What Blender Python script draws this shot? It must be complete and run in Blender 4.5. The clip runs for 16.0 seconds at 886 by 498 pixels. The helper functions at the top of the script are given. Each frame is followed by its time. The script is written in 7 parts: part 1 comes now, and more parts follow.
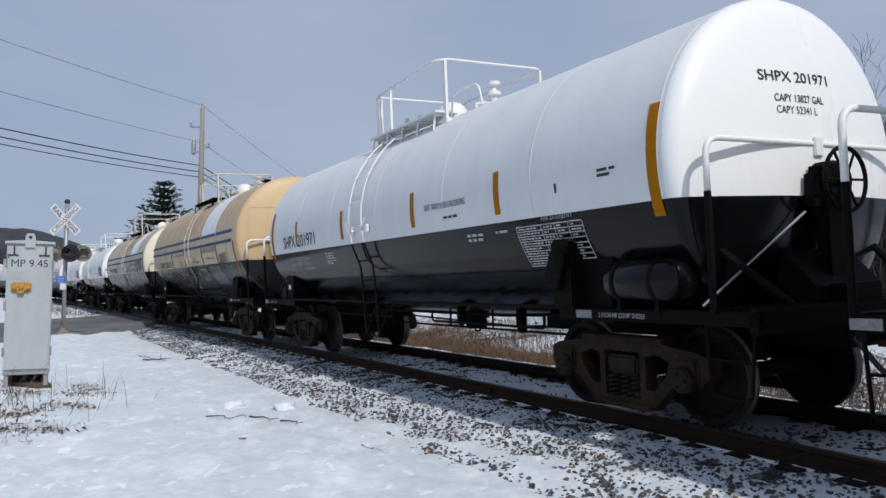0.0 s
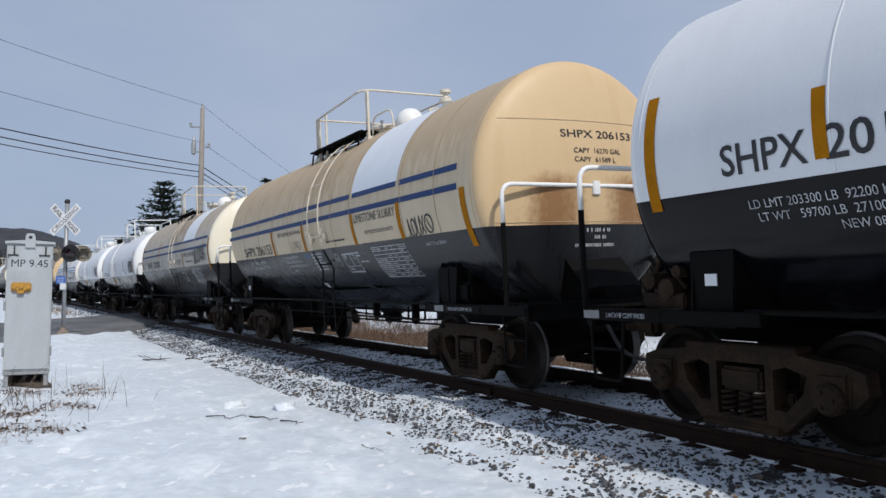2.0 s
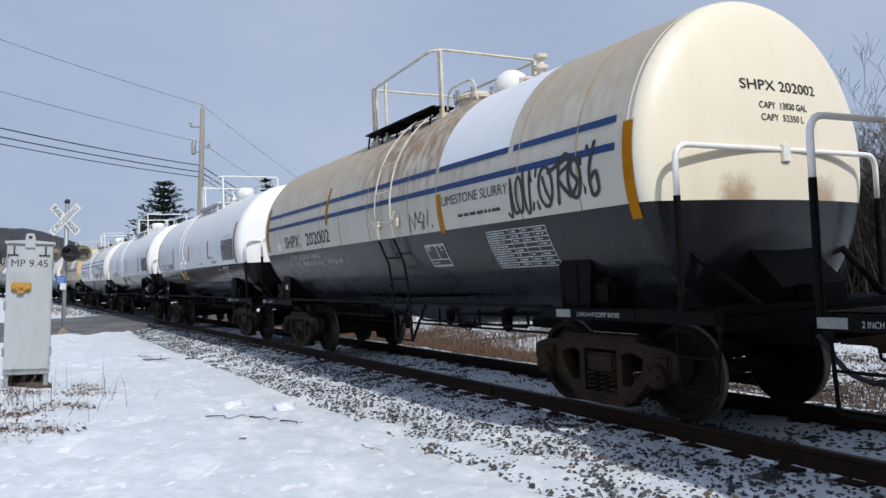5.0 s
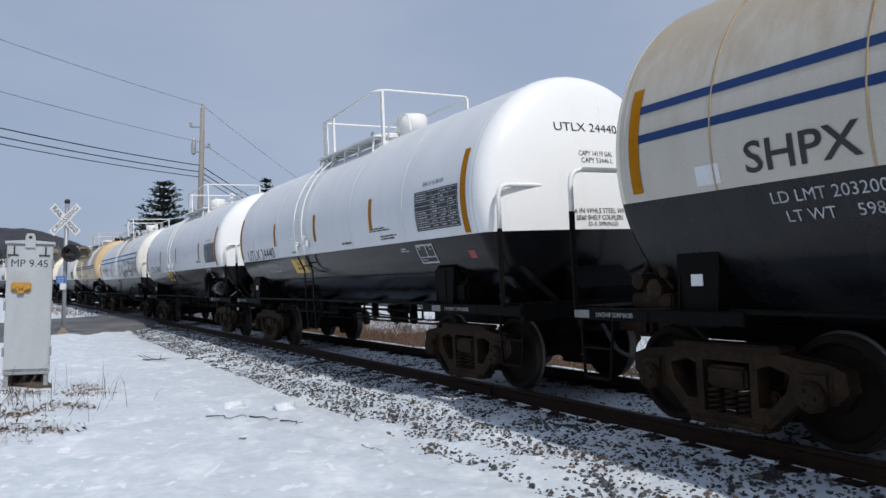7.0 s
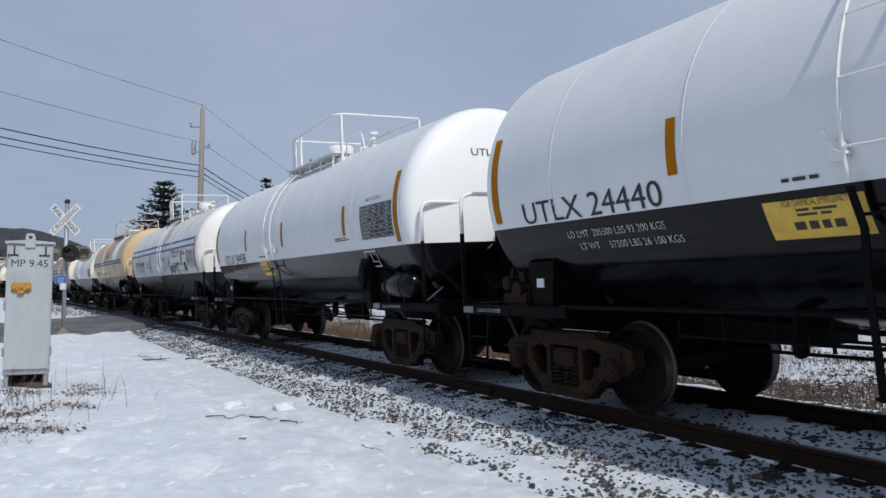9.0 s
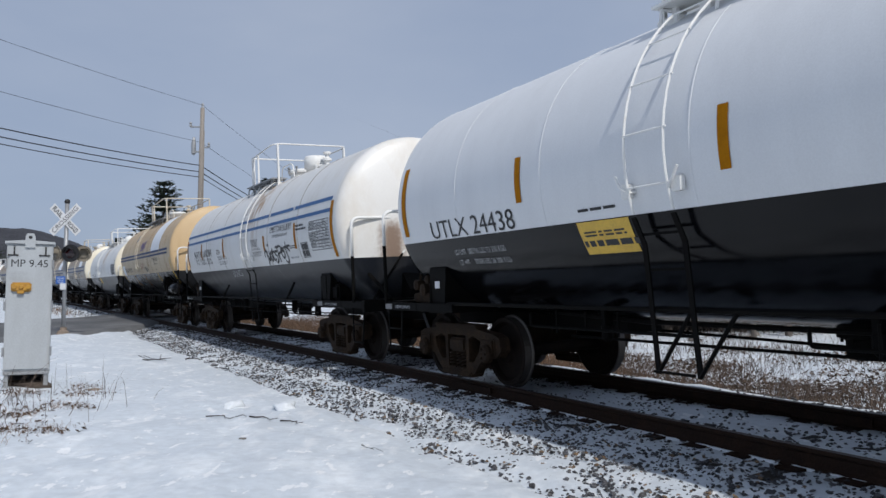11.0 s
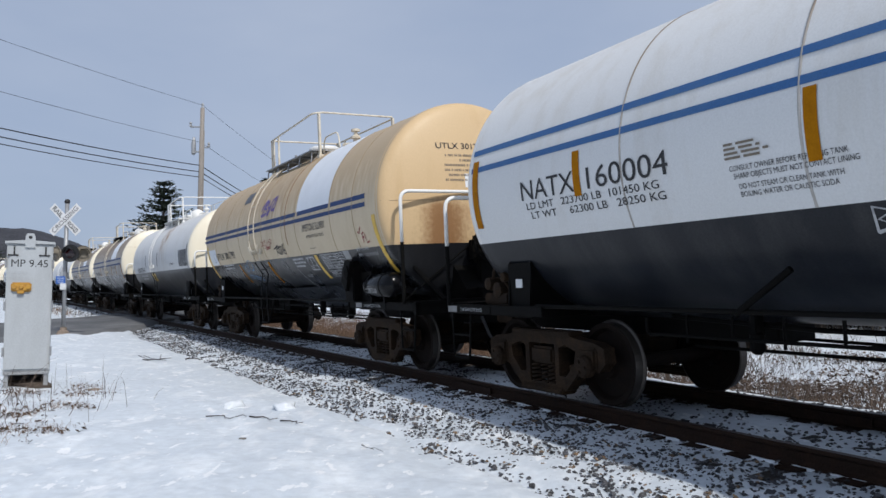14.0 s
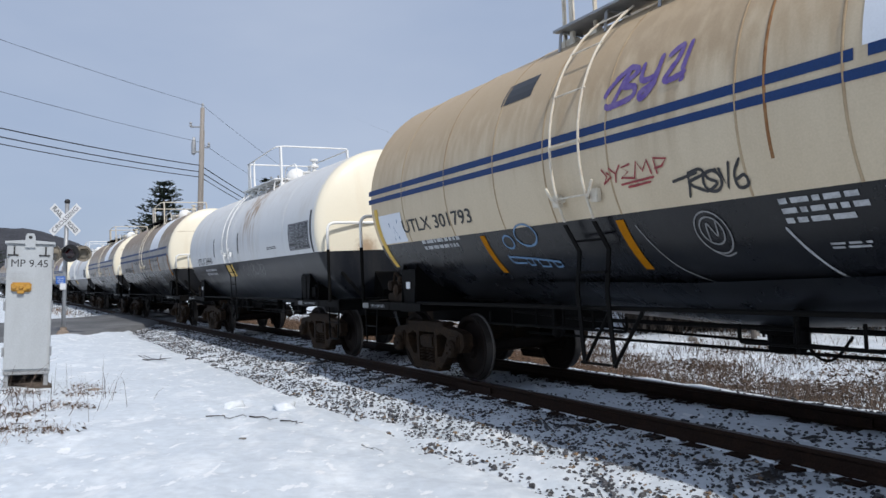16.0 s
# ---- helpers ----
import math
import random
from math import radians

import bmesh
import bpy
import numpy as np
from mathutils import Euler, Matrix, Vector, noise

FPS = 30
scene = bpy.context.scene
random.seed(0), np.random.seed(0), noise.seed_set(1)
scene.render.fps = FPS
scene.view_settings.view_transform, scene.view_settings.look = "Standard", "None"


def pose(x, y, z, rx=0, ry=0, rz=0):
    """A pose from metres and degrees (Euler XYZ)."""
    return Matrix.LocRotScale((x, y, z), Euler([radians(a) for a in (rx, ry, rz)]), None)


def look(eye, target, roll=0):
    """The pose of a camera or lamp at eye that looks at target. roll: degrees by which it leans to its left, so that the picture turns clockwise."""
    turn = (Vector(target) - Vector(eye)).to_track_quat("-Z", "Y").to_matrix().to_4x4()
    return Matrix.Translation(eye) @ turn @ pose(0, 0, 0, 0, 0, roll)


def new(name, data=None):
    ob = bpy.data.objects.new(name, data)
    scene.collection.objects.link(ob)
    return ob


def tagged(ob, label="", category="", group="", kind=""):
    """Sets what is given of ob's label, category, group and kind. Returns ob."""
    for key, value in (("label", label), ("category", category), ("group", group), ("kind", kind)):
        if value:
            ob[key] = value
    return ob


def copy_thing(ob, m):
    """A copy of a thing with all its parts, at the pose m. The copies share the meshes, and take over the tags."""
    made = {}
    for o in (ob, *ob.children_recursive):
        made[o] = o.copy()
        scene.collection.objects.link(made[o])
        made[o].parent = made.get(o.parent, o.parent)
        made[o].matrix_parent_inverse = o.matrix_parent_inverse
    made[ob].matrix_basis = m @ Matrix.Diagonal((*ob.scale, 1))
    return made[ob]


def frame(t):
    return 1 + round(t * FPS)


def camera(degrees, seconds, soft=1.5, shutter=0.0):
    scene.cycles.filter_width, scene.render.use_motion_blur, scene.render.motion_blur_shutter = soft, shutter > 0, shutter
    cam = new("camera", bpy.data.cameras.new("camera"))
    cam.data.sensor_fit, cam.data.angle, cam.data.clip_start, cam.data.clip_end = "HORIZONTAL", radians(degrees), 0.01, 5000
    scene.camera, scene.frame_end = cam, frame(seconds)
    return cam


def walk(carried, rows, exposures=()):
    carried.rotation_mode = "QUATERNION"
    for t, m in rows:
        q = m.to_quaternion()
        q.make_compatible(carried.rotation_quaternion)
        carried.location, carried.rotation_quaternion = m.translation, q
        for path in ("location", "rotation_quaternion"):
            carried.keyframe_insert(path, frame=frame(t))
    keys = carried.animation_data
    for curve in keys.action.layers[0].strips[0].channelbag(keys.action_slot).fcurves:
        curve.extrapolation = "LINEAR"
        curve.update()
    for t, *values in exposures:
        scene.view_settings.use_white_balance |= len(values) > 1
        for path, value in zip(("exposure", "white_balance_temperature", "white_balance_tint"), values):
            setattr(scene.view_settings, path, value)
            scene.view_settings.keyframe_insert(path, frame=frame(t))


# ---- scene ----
from collections import defaultdict

# ---- camera: a fixed stand beside the line ----
EYE_Z = 1.175
cam = camera(59.69, 16.0)
cam_pose = pose(0, 0, EYE_Z, 90 + 3.852, 0, 0)
walk(cam, [(0.0, cam_pose), (16.0, cam_pose)],
     exposures=((0.0, 0.02), (1.0, 0.02), (2.0, 0.09), (3.0, 0.17), (3.5, 0.21), (4.2, 0.21), (6.5, 0.11), (7.2, 0.0), (9.0, -0.02), (11.5, -0.03), (12.5, -0.01), (13.5, 0.09), (14.5, 0.16), (16.0, 0.21)))

# ---- world, sun, exposure ----
SUN_EL, SUN_HEAD = radians(46), 0.495      # elevation; the sun stands along the line, heading in plan
to_sun = Vector((math.sin(SUN_HEAD) * math.cos(SUN_EL), -math.cos(SUN_HEAD) * math.cos(SUN_EL), math.sin(SUN_EL)))
world = bpy.data.worlds.new("winter_sky")
scene.world = world
world.use_nodes = True
wn, wl = world.node_tree.nodes, world.node_tree.links
wn.clear()
w_out, w_bg = wn.new("ShaderNodeOutputWorld"), wn.new("ShaderNodeBackground")
w_sky = wn.new("ShaderNodeTexSky")
w_sky.sky_type, w_sky.sun_disc = 'NISHITA', False
w_sky.sun_elevation, w_sky.sun_rotation = SUN_EL, math.atan2(to_sun.x, to_sun.y)
w_sky.air_density, w_sky.dust_density, w_sky.ozone_density = 1.0, 1.5, 1.0
w_co, w_map = wn.new("ShaderNodeTexCoord"), wn.new("ShaderNodeMapping")
w_map.inputs["Scale"].default_value = (1.0, 1.0, 2.6)
w_noise = wn.new("ShaderNodeTexNoise")
w_noise.inputs["Scale"].default_value, w_noise.inputs["Detail"].default_value, w_noise.inputs["Roughness"].default_value = 1.5, 5, 0.5
w_ramp = wn.new("ShaderNodeValToRGB")
w_ramp.color_ramp.elements[0].position, w_ramp.color_ramp.elements[0].color = 0.30, (2.78, 3.56, 5.18, 1)
w_ramp.color_ramp.elements[1].position, w_ramp.color_ramp.elements[1].color = 0.72, (4.22, 4.86, 6.18, 1)
w_mix = wn.new("ShaderNodeMix")
w_mix.data_type = 'RGBA'
w_mix.inputs["Factor"].default_value = 0.86
wl.new(w_co.outputs["Generated"], w_map.inputs["Vector"])
wl.new(w_map.outputs["Vector"], w_noise.inputs["Vector"])
w_sep, w_rise, w_sum = wn.new("ShaderNodeSeparateXYZ"), wn.new("ShaderNodeMapRange"), wn.new("ShaderNodeMath")
for key, v in zip(("From Min", "From Max", "To Min", "To Max"), (0.0, 0.40, -0.13, 0.05)):
    w_rise.inputs[key].default_value = v
wl.new(w_co.outputs["Generated"], w_sep.inputs["Vector"])
wl.new(w_sep.outputs["Z"], w_rise.inputs["Value"])
wl.new(w_noise.outputs["Fac"], w_sum.inputs[0])
wl.new(w_rise.outputs["Result"], w_sum.inputs[1])
wl.new(w_sum.outputs["Value"], w_ramp.inputs["Fac"])
wl.new(w_sky.outputs["Color"], w_mix.inputs["A"])
wl.new(w_ramp.outputs["Color"], w_mix.inputs["B"])
wl.new(w_mix.outputs["Result"], w_bg.inputs["Color"])
w_bg.inputs["Strength"].default_value = 0.098
wl.new(w_bg.outputs["Background"], w_out.inputs["Surface"])

sun_data = bpy.data.lights.new("sun", "SUN")
sun_data.energy, sun_data.angle, sun_data.color = 2.9, radians(0.8), (1.0, 0.97, 0.93)
sun = new("sun", sun_data)
sun.matrix_world = look(tuple(to_sun * 60), (0, 0, 0))


# ---- materials ----
def mat(name, color, rough=0.6, metal=0.0, tint=None, scale=6.0, stretch=(1, 1, 1), lo=0.42, hi=0.68, amount=0.6, grain=0.15, grain_scale=60.0,
        bump=0.12, bump_scale=40.0, spread=0.0, coat=0.0, spec=0.5, top=None, drip=None, spill=None):
    """Principled paint with stains of a second colour, a fine grain and a fine relief, in the object's own metres."""
    m = bpy.data.materials.new(name)
    m.use_nodes = True
    n, l = m.node_tree.nodes, m.node_tree.links
    b = n["Principled BSDF"]
    co, mp = n.new("ShaderNodeTexCoord"), n.new("ShaderNodeMapping")
    mp.inputs["Scale"].default_value = stretch
    l.new(co.outputs["Object"], mp.inputs["Vector"])
    big = n.new("ShaderNodeTexNoise")
    big.inputs["Scale"].default_value, big.inputs["Detail"].default_value, big.inputs["Roughness"].default_value = scale, 6, 0.62
    l.new(mp.outputs["Vector"], big.inputs["Vector"])
    rng = n.new("ShaderNodeMapRange")
    rng.inputs["From Min"].default_value, rng.inputs["From Max"].default_value, rng.inputs["To Max"].default_value = lo, hi, amount
    l.new(big.outputs["Fac"], rng.inputs["Value"])
    mix = n.new("ShaderNodeMix")
    mix.data_type = 'RGBA'
    mix.inputs["A"].default_value = (*color, 1)
    mix.inputs["B"].default_value = (*(tint or [c * 0.6 for c in color]), 1)
    l.new(rng.outputs["Result"], mix.inputs["Factor"])
    base = mix.outputs["Result"]

    def ranged(sock, a, b, c=0.0, d=1.0):
        r = n.new("ShaderNodeMapRange")
        r.interpolation_type = 'SMOOTHSTEP'
        for key, v in zip(("From Min", "From Max", "To Min", "To Max"), (a, b, c, d)):
            r.inputs[key].default_value = v
        l.new(sock, r.inputs["Value"])
        return r.outputs["Result"]

    def maths(op, a, b):
        k = n.new("ShaderNodeMath")
        k.operation = op
        for i, v in enumerate((a, b)):
            if isinstance(v, (int, float)):
                k.inputs[i].default_value = v
            else:
                l.new(v, k.inputs[i])
        return k.outputs["Value"]

    def over(a, colour, mask):
        k = n.new("ShaderNodeMix")
        k.data_type = 'RGBA'
        l.new(a, k.inputs["A"])
        k.inputs["B"].default_value = (*colour, 1)
        l.new(mask, k.inputs["Factor"])
        return k.outputs["Result"]

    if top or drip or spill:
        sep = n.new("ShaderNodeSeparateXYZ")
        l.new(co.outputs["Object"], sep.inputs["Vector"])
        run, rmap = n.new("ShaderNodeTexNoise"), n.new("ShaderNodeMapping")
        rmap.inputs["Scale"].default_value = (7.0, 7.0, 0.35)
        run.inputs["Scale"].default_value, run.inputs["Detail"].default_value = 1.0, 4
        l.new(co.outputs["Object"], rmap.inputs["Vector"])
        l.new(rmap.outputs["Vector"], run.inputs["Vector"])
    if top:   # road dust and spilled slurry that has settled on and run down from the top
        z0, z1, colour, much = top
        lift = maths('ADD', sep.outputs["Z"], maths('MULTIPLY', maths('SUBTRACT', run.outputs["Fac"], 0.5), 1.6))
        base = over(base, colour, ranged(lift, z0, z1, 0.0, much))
    if drip:  # rust run below the hand brake and ladder bolts
        y0, wide, z0, colour, much = drip
        near = ranged(maths('ABSOLUTE', maths('SUBTRACT', maths('ABSOLUTE', sep.outputs["Y"], 0), y0), 0), wide, 0.0)
        low = ranged(sep.outputs["Z"], z0, z0 - 0.45)
        speck = n.new("ShaderNodeTexNoise")
        speck.inputs["Scale"].default_value, speck.inputs["Detail"].default_value = 17.0, 5
        l.new(co.outputs["Object"], speck.inputs["Vector"])
        fleck = maths('ADD', maths('MULTIPLY', run.outputs["Fac"], 0.5), maths('MULTIPLY', speck.outputs["Fac"], 0.5))
        base = over(base, colour, ranged(maths('ADD', maths('MULTIPLY', near, low), maths('MULTIPLY', maths('SUBTRACT', fleck, 0.5), 1.1)), 0.22, 1.0, 0.0, much))
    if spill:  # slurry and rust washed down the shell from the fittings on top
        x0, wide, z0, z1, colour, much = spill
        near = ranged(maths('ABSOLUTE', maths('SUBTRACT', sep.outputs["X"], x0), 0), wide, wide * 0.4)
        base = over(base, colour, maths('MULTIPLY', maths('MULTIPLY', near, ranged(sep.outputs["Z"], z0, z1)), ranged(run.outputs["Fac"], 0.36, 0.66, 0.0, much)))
    fine = n.new("ShaderNodeTexNoise")
    fine.inputs["Scale"].default_value, fine.inputs["Detail"].default_value = grain_scale, 4
    l.new(co.outputs["Object"], fine.inputs["Vector"])
    hsv = n.new("ShaderNodeHueSaturation")
    val = n.new("ShaderNodeMapRange")
    val.inputs["From Min"].default_value, val.inputs["From Max"].default_value = 0.3, 0.7
    val.inputs["To Min"].default_value, val.inputs["To Max"].default_value = 1 - grain, 1 + grain
    l.new(fine.outputs["Fac"], val.inputs["Value"])
    l.new(base, hsv.inputs["Color"])
    if spread:
        geo, add = n.new("ShaderNodeNewGeometry"), n.new("ShaderNodeMath")
        sp = n.new("ShaderNodeMapRange")
        sp.inputs["To Min"].default_value, sp.inputs["To Max"].default_value = 1 - spread, 1 + spread
        l.new(geo.outputs["Random Per Island"], sp.inputs["Value"])
        add.operation = 'MULTIPLY'
        l.new(sp.outputs["Result"], add.inputs[0])
        l.new(val.outputs["Result"], add.inputs[1])
        l.new(add.outputs["Value"], hsv.inputs["Value"])
    else:
        l.new(val.outputs["Result"], hsv.inputs["Value"])
    l.new(hsv.outputs["Color"], b.inputs["Base Color"])
    rr = n.new("ShaderNodeMapRange")
    rr.inputs["To Min"].default_value, rr.inputs["To Max"].default_value = max(0.03, rough - 0.12), min(1, rough + 0.15)
    l.new(big.outputs["Fac"], rr.inputs["Value"])
    l.new(rr.outputs["Result"], b.inputs["Roughness"])
    b.inputs["Metallic"].default_value = metal
    b.inputs["Coat Weight"].default_value = coat
    b.inputs["Specular IOR Level"].default_value = spec
    if bump:
        bn, bp = n.new("ShaderNodeTexNoise"), n.new("ShaderNodeBump")
        bn.inputs["Scale"].default_value, bn.inputs["Detail"].default_value = bump_scale, 5
        l.new(co.outputs["Object"], bn.inputs["Vector"])
        bp.inputs["Strength"].default_value, bp.inputs["Distance"].default_value = bump, 0.02
        l.new(bn.outputs["Fac"], bp.inputs["Height"])
        l.new(bp.outputs["Normal"], b.inputs["Normal"])
    return m


STREAK = (1.0, 1.0, 0.16)
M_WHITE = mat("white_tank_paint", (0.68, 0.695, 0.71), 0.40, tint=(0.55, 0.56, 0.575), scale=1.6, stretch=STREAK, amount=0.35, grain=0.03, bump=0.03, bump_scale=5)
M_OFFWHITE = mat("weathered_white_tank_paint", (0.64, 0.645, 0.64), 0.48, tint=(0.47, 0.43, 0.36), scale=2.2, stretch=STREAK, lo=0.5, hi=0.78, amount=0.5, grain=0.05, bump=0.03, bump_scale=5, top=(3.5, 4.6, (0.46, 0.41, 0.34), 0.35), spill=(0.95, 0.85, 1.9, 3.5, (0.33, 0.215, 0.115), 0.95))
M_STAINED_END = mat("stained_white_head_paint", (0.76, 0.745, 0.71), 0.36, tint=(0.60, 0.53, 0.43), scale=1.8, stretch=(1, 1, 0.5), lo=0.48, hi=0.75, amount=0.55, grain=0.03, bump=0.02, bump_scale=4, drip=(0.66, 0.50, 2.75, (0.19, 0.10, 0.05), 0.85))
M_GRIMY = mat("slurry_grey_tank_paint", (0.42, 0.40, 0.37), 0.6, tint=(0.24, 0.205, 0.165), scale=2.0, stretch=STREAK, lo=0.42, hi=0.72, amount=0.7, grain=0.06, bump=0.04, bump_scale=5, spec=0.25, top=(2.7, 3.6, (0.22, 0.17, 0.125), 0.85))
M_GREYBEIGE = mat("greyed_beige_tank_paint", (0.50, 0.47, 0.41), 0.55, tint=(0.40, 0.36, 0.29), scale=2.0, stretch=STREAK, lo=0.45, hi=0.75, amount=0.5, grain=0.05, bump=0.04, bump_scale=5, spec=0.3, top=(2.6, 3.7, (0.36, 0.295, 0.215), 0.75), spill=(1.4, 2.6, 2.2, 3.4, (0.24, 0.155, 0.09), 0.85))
# same white as M_WHITE, with the sun on the heads put into a lighter colour
M_WHITE_END = mat("sunlit_white_head_paint", (0.80, 0.80, 0.79), 0.30, tint=(0.70, 0.69, 0.66), scale=2.0, stretch=STREAK, lo=0.55, hi=0.8, amount=0.4, grain=0.02, bump=0.02, bump_scale=4)
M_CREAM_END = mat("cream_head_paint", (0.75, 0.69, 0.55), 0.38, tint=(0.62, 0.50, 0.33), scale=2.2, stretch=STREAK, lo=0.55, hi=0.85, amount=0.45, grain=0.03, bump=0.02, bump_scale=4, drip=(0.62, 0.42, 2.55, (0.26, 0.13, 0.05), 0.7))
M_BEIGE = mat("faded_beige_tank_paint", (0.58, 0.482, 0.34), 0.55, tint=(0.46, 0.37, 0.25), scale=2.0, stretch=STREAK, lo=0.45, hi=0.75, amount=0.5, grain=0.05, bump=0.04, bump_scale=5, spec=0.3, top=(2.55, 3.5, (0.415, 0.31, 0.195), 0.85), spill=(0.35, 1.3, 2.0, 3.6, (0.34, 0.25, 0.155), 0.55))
M_BEIGE_END = mat("beige_head_paint", (0.57, 0.41, 0.232), 0.48, tint=(0.46, 0.30, 0.145), scale=2.4, stretch=STREAK, lo=0.50, hi=0.80, amount=0.5, grain=0.04, bump=0.02, bump_scale=4, spec=0.35, drip=(0.62, 0.78, 2.95, (0.20, 0.085, 0.026), 0.85))
M_PATCH = mat("repainted_white_panel", (0.70, 0.73, 0.77), 0.45, tint=(0.58, 0.60, 0.62), scale=2.0, amount=0.3, grain=0.03, bump=0.02)
M_BLACK = mat("black_tank_paint", (0.0026, 0.0028, 0.0038), 0.13, tint=(0.0078, 0.0078, 0.0085), scale=1.8, stretch=STREAK, lo=0.4, hi=0.8, amount=0.7, grain=0.15, bump=0.03, bump_scale=6, spec=0.20)
M_GREYBLACK = mat("dull_black_tank_paint", (0.0074, 0.0082, 0.0105), 0.27, tint=(0.022, 0.022, 0.023), scale=2.2, stretch=STREAK, lo=0.4, hi=0.75, amount=0.7, grain=0.2, bump=0.04, bump_scale=6, spec=0.28)
M_DUSTBLACK = mat("dusty_blue_black_tank_paint", (0.0115, 0.0135, 0.018), 0.32, tint=(0.040, 0.041, 0.043), scale=1.7, stretch=(1.6, 1.0, 0.12), lo=0.42, hi=0.72, amount=0.8, grain=0.2, bump=0.04, bump_scale=6, spec=0.2)
M_FRAME = mat("grimy_black_steel", (0.0024, 0.0023, 0.0022), 0.65, tint=(0.0070, 0.0058, 0.0046), scale=4, lo=0.45, hi=0.75, amount=0.7, grain=0.3, bump=0.15, spec=0.08)
M_TRUCK = mat("rusty_cast_steel", (0.0205, 0.0132, 0.0084), 0.75, tint=(0.058, 0.035, 0.019), scale=5, lo=0.45, hi=0.75, amount=0.7, grain=0.35, bump=0.3, bump_scale=60, spec=0.12)
M_WHEEL = mat("rolled_wheel_steel", (0.0075, 0.0052, 0.0042), 0.75, 0.0, tint=(0.017, 0.0105, 0.0070), scale=5, amount=0.6, grain=0.3, bump=0.15, spec=0.12)
M_TREAD = mat("polished_wheel_rim", (0.085, 0.075, 0.068), 0.45, 0.7, tint=(0.08, 0.07, 0.06), scale=8, amount=0.7, grain=0.1, bump=0.05)
M_RAILWHITE = mat("white_handrail_paint", (0.74, 0.74, 0.72), 0.45, tint=(0.50, 0.44, 0.36), scale=7, lo=0.55, hi=0.8, amount=0.5, grain=0.05, bump=0.08)
M_SEAM = mat("stained_weld_line", (0.40, 0.30, 0.18), 0.6, tint=(0.26, 0.16, 0.08), scale=5, stretch=STREAK, amount=0.8, grain=0.1, bump=0.05)
M_RAILBEIGE = mat("dirty_cream_rail_paint", (0.62, 0.57, 0.47), 0.5, tint=(0.36, 0.25, 0.15), scale=7, lo=0.45, hi=0.75, amount=0.6, grain=0.06, bump=0.08)
M_BLUE = mat("blue_stripe_paint", (0.006, 0.033, 0.128), 0.5, tint=(0.015, 0.044, 0.12), scale=3, amount=0.5, grain=0.1, bump=0.02, spec=0.3)
M_PALEBLUE = mat("sky_blue_stripe_paint", (0.030, 0.105, 0.27), 0.5, tint=(0.07, 0.15, 0.28), scale=3, amount=0.5, grain=0.1, bump=0.02, spec=0.3)
M_ORANGE = mat("amber_reflective_tape", (0.37, 0.145, 0.003), 0.6, tint=(0.28, 0.105, 0.004), scale=10, amount=0.6, grain=0.1, bump=0.05, spec=0.06)
M_YELLOW = mat("yellow_placard", (0.66, 0.42, 0.05), 0.45, tint=(0.45, 0.28, 0.06), scale=9, amount=0.5, grain=0.08, bump=0.03)
M_INK = mat("black_lettering", (0.012, 0.012, 0.014), 0.5, tint=(0.04, 0.04, 0.04), scale=8, amount=0.4, grain=0.1, bump=0.0)
M_STENCIL = mat("white_lettering", (0.42, 0.43, 0.44), 0.55, tint=(0.17, 0.17, 0.18), scale=9, lo=0.45, hi=0.68, amount=0.8, grain=0.12, bump=0.0)
M_FADEDINK = mat("faded_small_lettering", (0.17, 0.14, 0.105), 0.6, tint=(0.22, 0.18, 0.13), scale=12, amount=0.6, grain=0.1, bump=0.0)
M_SPRAY_BLACK = mat("black_spray_paint", (0.014, 0.013, 0.015), 0.45, scale=9, bump=0.0)
M_SPRAY_RED = mat("red_spray_paint", (0.30, 0.030, 0.035), 0.45, scale=9, bump=0.0)
M_SPRAY_PURPLE = mat("purple_spray_paint", (0.10, 0.055, 0.25), 0.45, tint=(0.22, 0.17, 0.30), scale=12, bump=0.0)
M_SPRAY_BLUE = mat("pale_blue_chalk", (0.12, 0.22, 0.36), 0.7, scale=12, bump=0.0)
M_GREY = mat("grey_chalk", (0.22, 0.22, 0.22), 0.7, scale=14, bump=0.0)
M_RUST = mat("rust_stain", (0.22, 0.095, 0.030), 0.8, tint=(0.34, 0.20, 0.09), scale=9, amount=0.8, bump=0.1)
M_RAIL = mat("rusty_rail_steel", (0.020, 0.011, 0.0075), 0.75, 0.1, tint=(0.034, 0.018, 0.011), scale=6, amount=0.7, grain=0.3, bump=0.3, spec=0.15)
M_RAILTOP = mat("worn_rail_head", (0.045, 0.033, 0.026), 0.5, 0.3, tint=(0.03, 0.02, 0.015), scale=9, amount=0.7, grain=0.2, bump=0.08)
M_TIE = mat("creosoted_timber", (0.014, 0.011, 0.009), 0.9, tint=(0.04, 0.03, 0.022), scale=3, stretch=(1, 6, 6), amount=0.7, grain=0.4, bump=0.6)
M_SNOW = mat("wind_packed_snow", (0.555, 0.60, 0.645), 0.62, tint=(0.70, 0.735, 0.765), scale=1.7, stretch=(1.0, 0.55, 1), lo=0.50, hi=0.66, amount=0.9, grain=0.08, grain_scale=9, bump=0.6, bump_scale=6)
M_STONE = mat("grey_ballast_stone", (0.046, 0.047, 0.053), 0.9, tint=(0.125, 0.122, 0.124), scale=4, lo=0.45, hi=0.62, amount=0.8, grain=0.35, bump=0.5, spread=0.65)
M_TANSTONE = mat("tan_ballast_stone", (0.17, 0.115, 0.07), 0.9, tint=(0.10, 0.07, 0.045), scale=6, amount=0.7, grain=0.3, bump=0.5, spread=0.4)
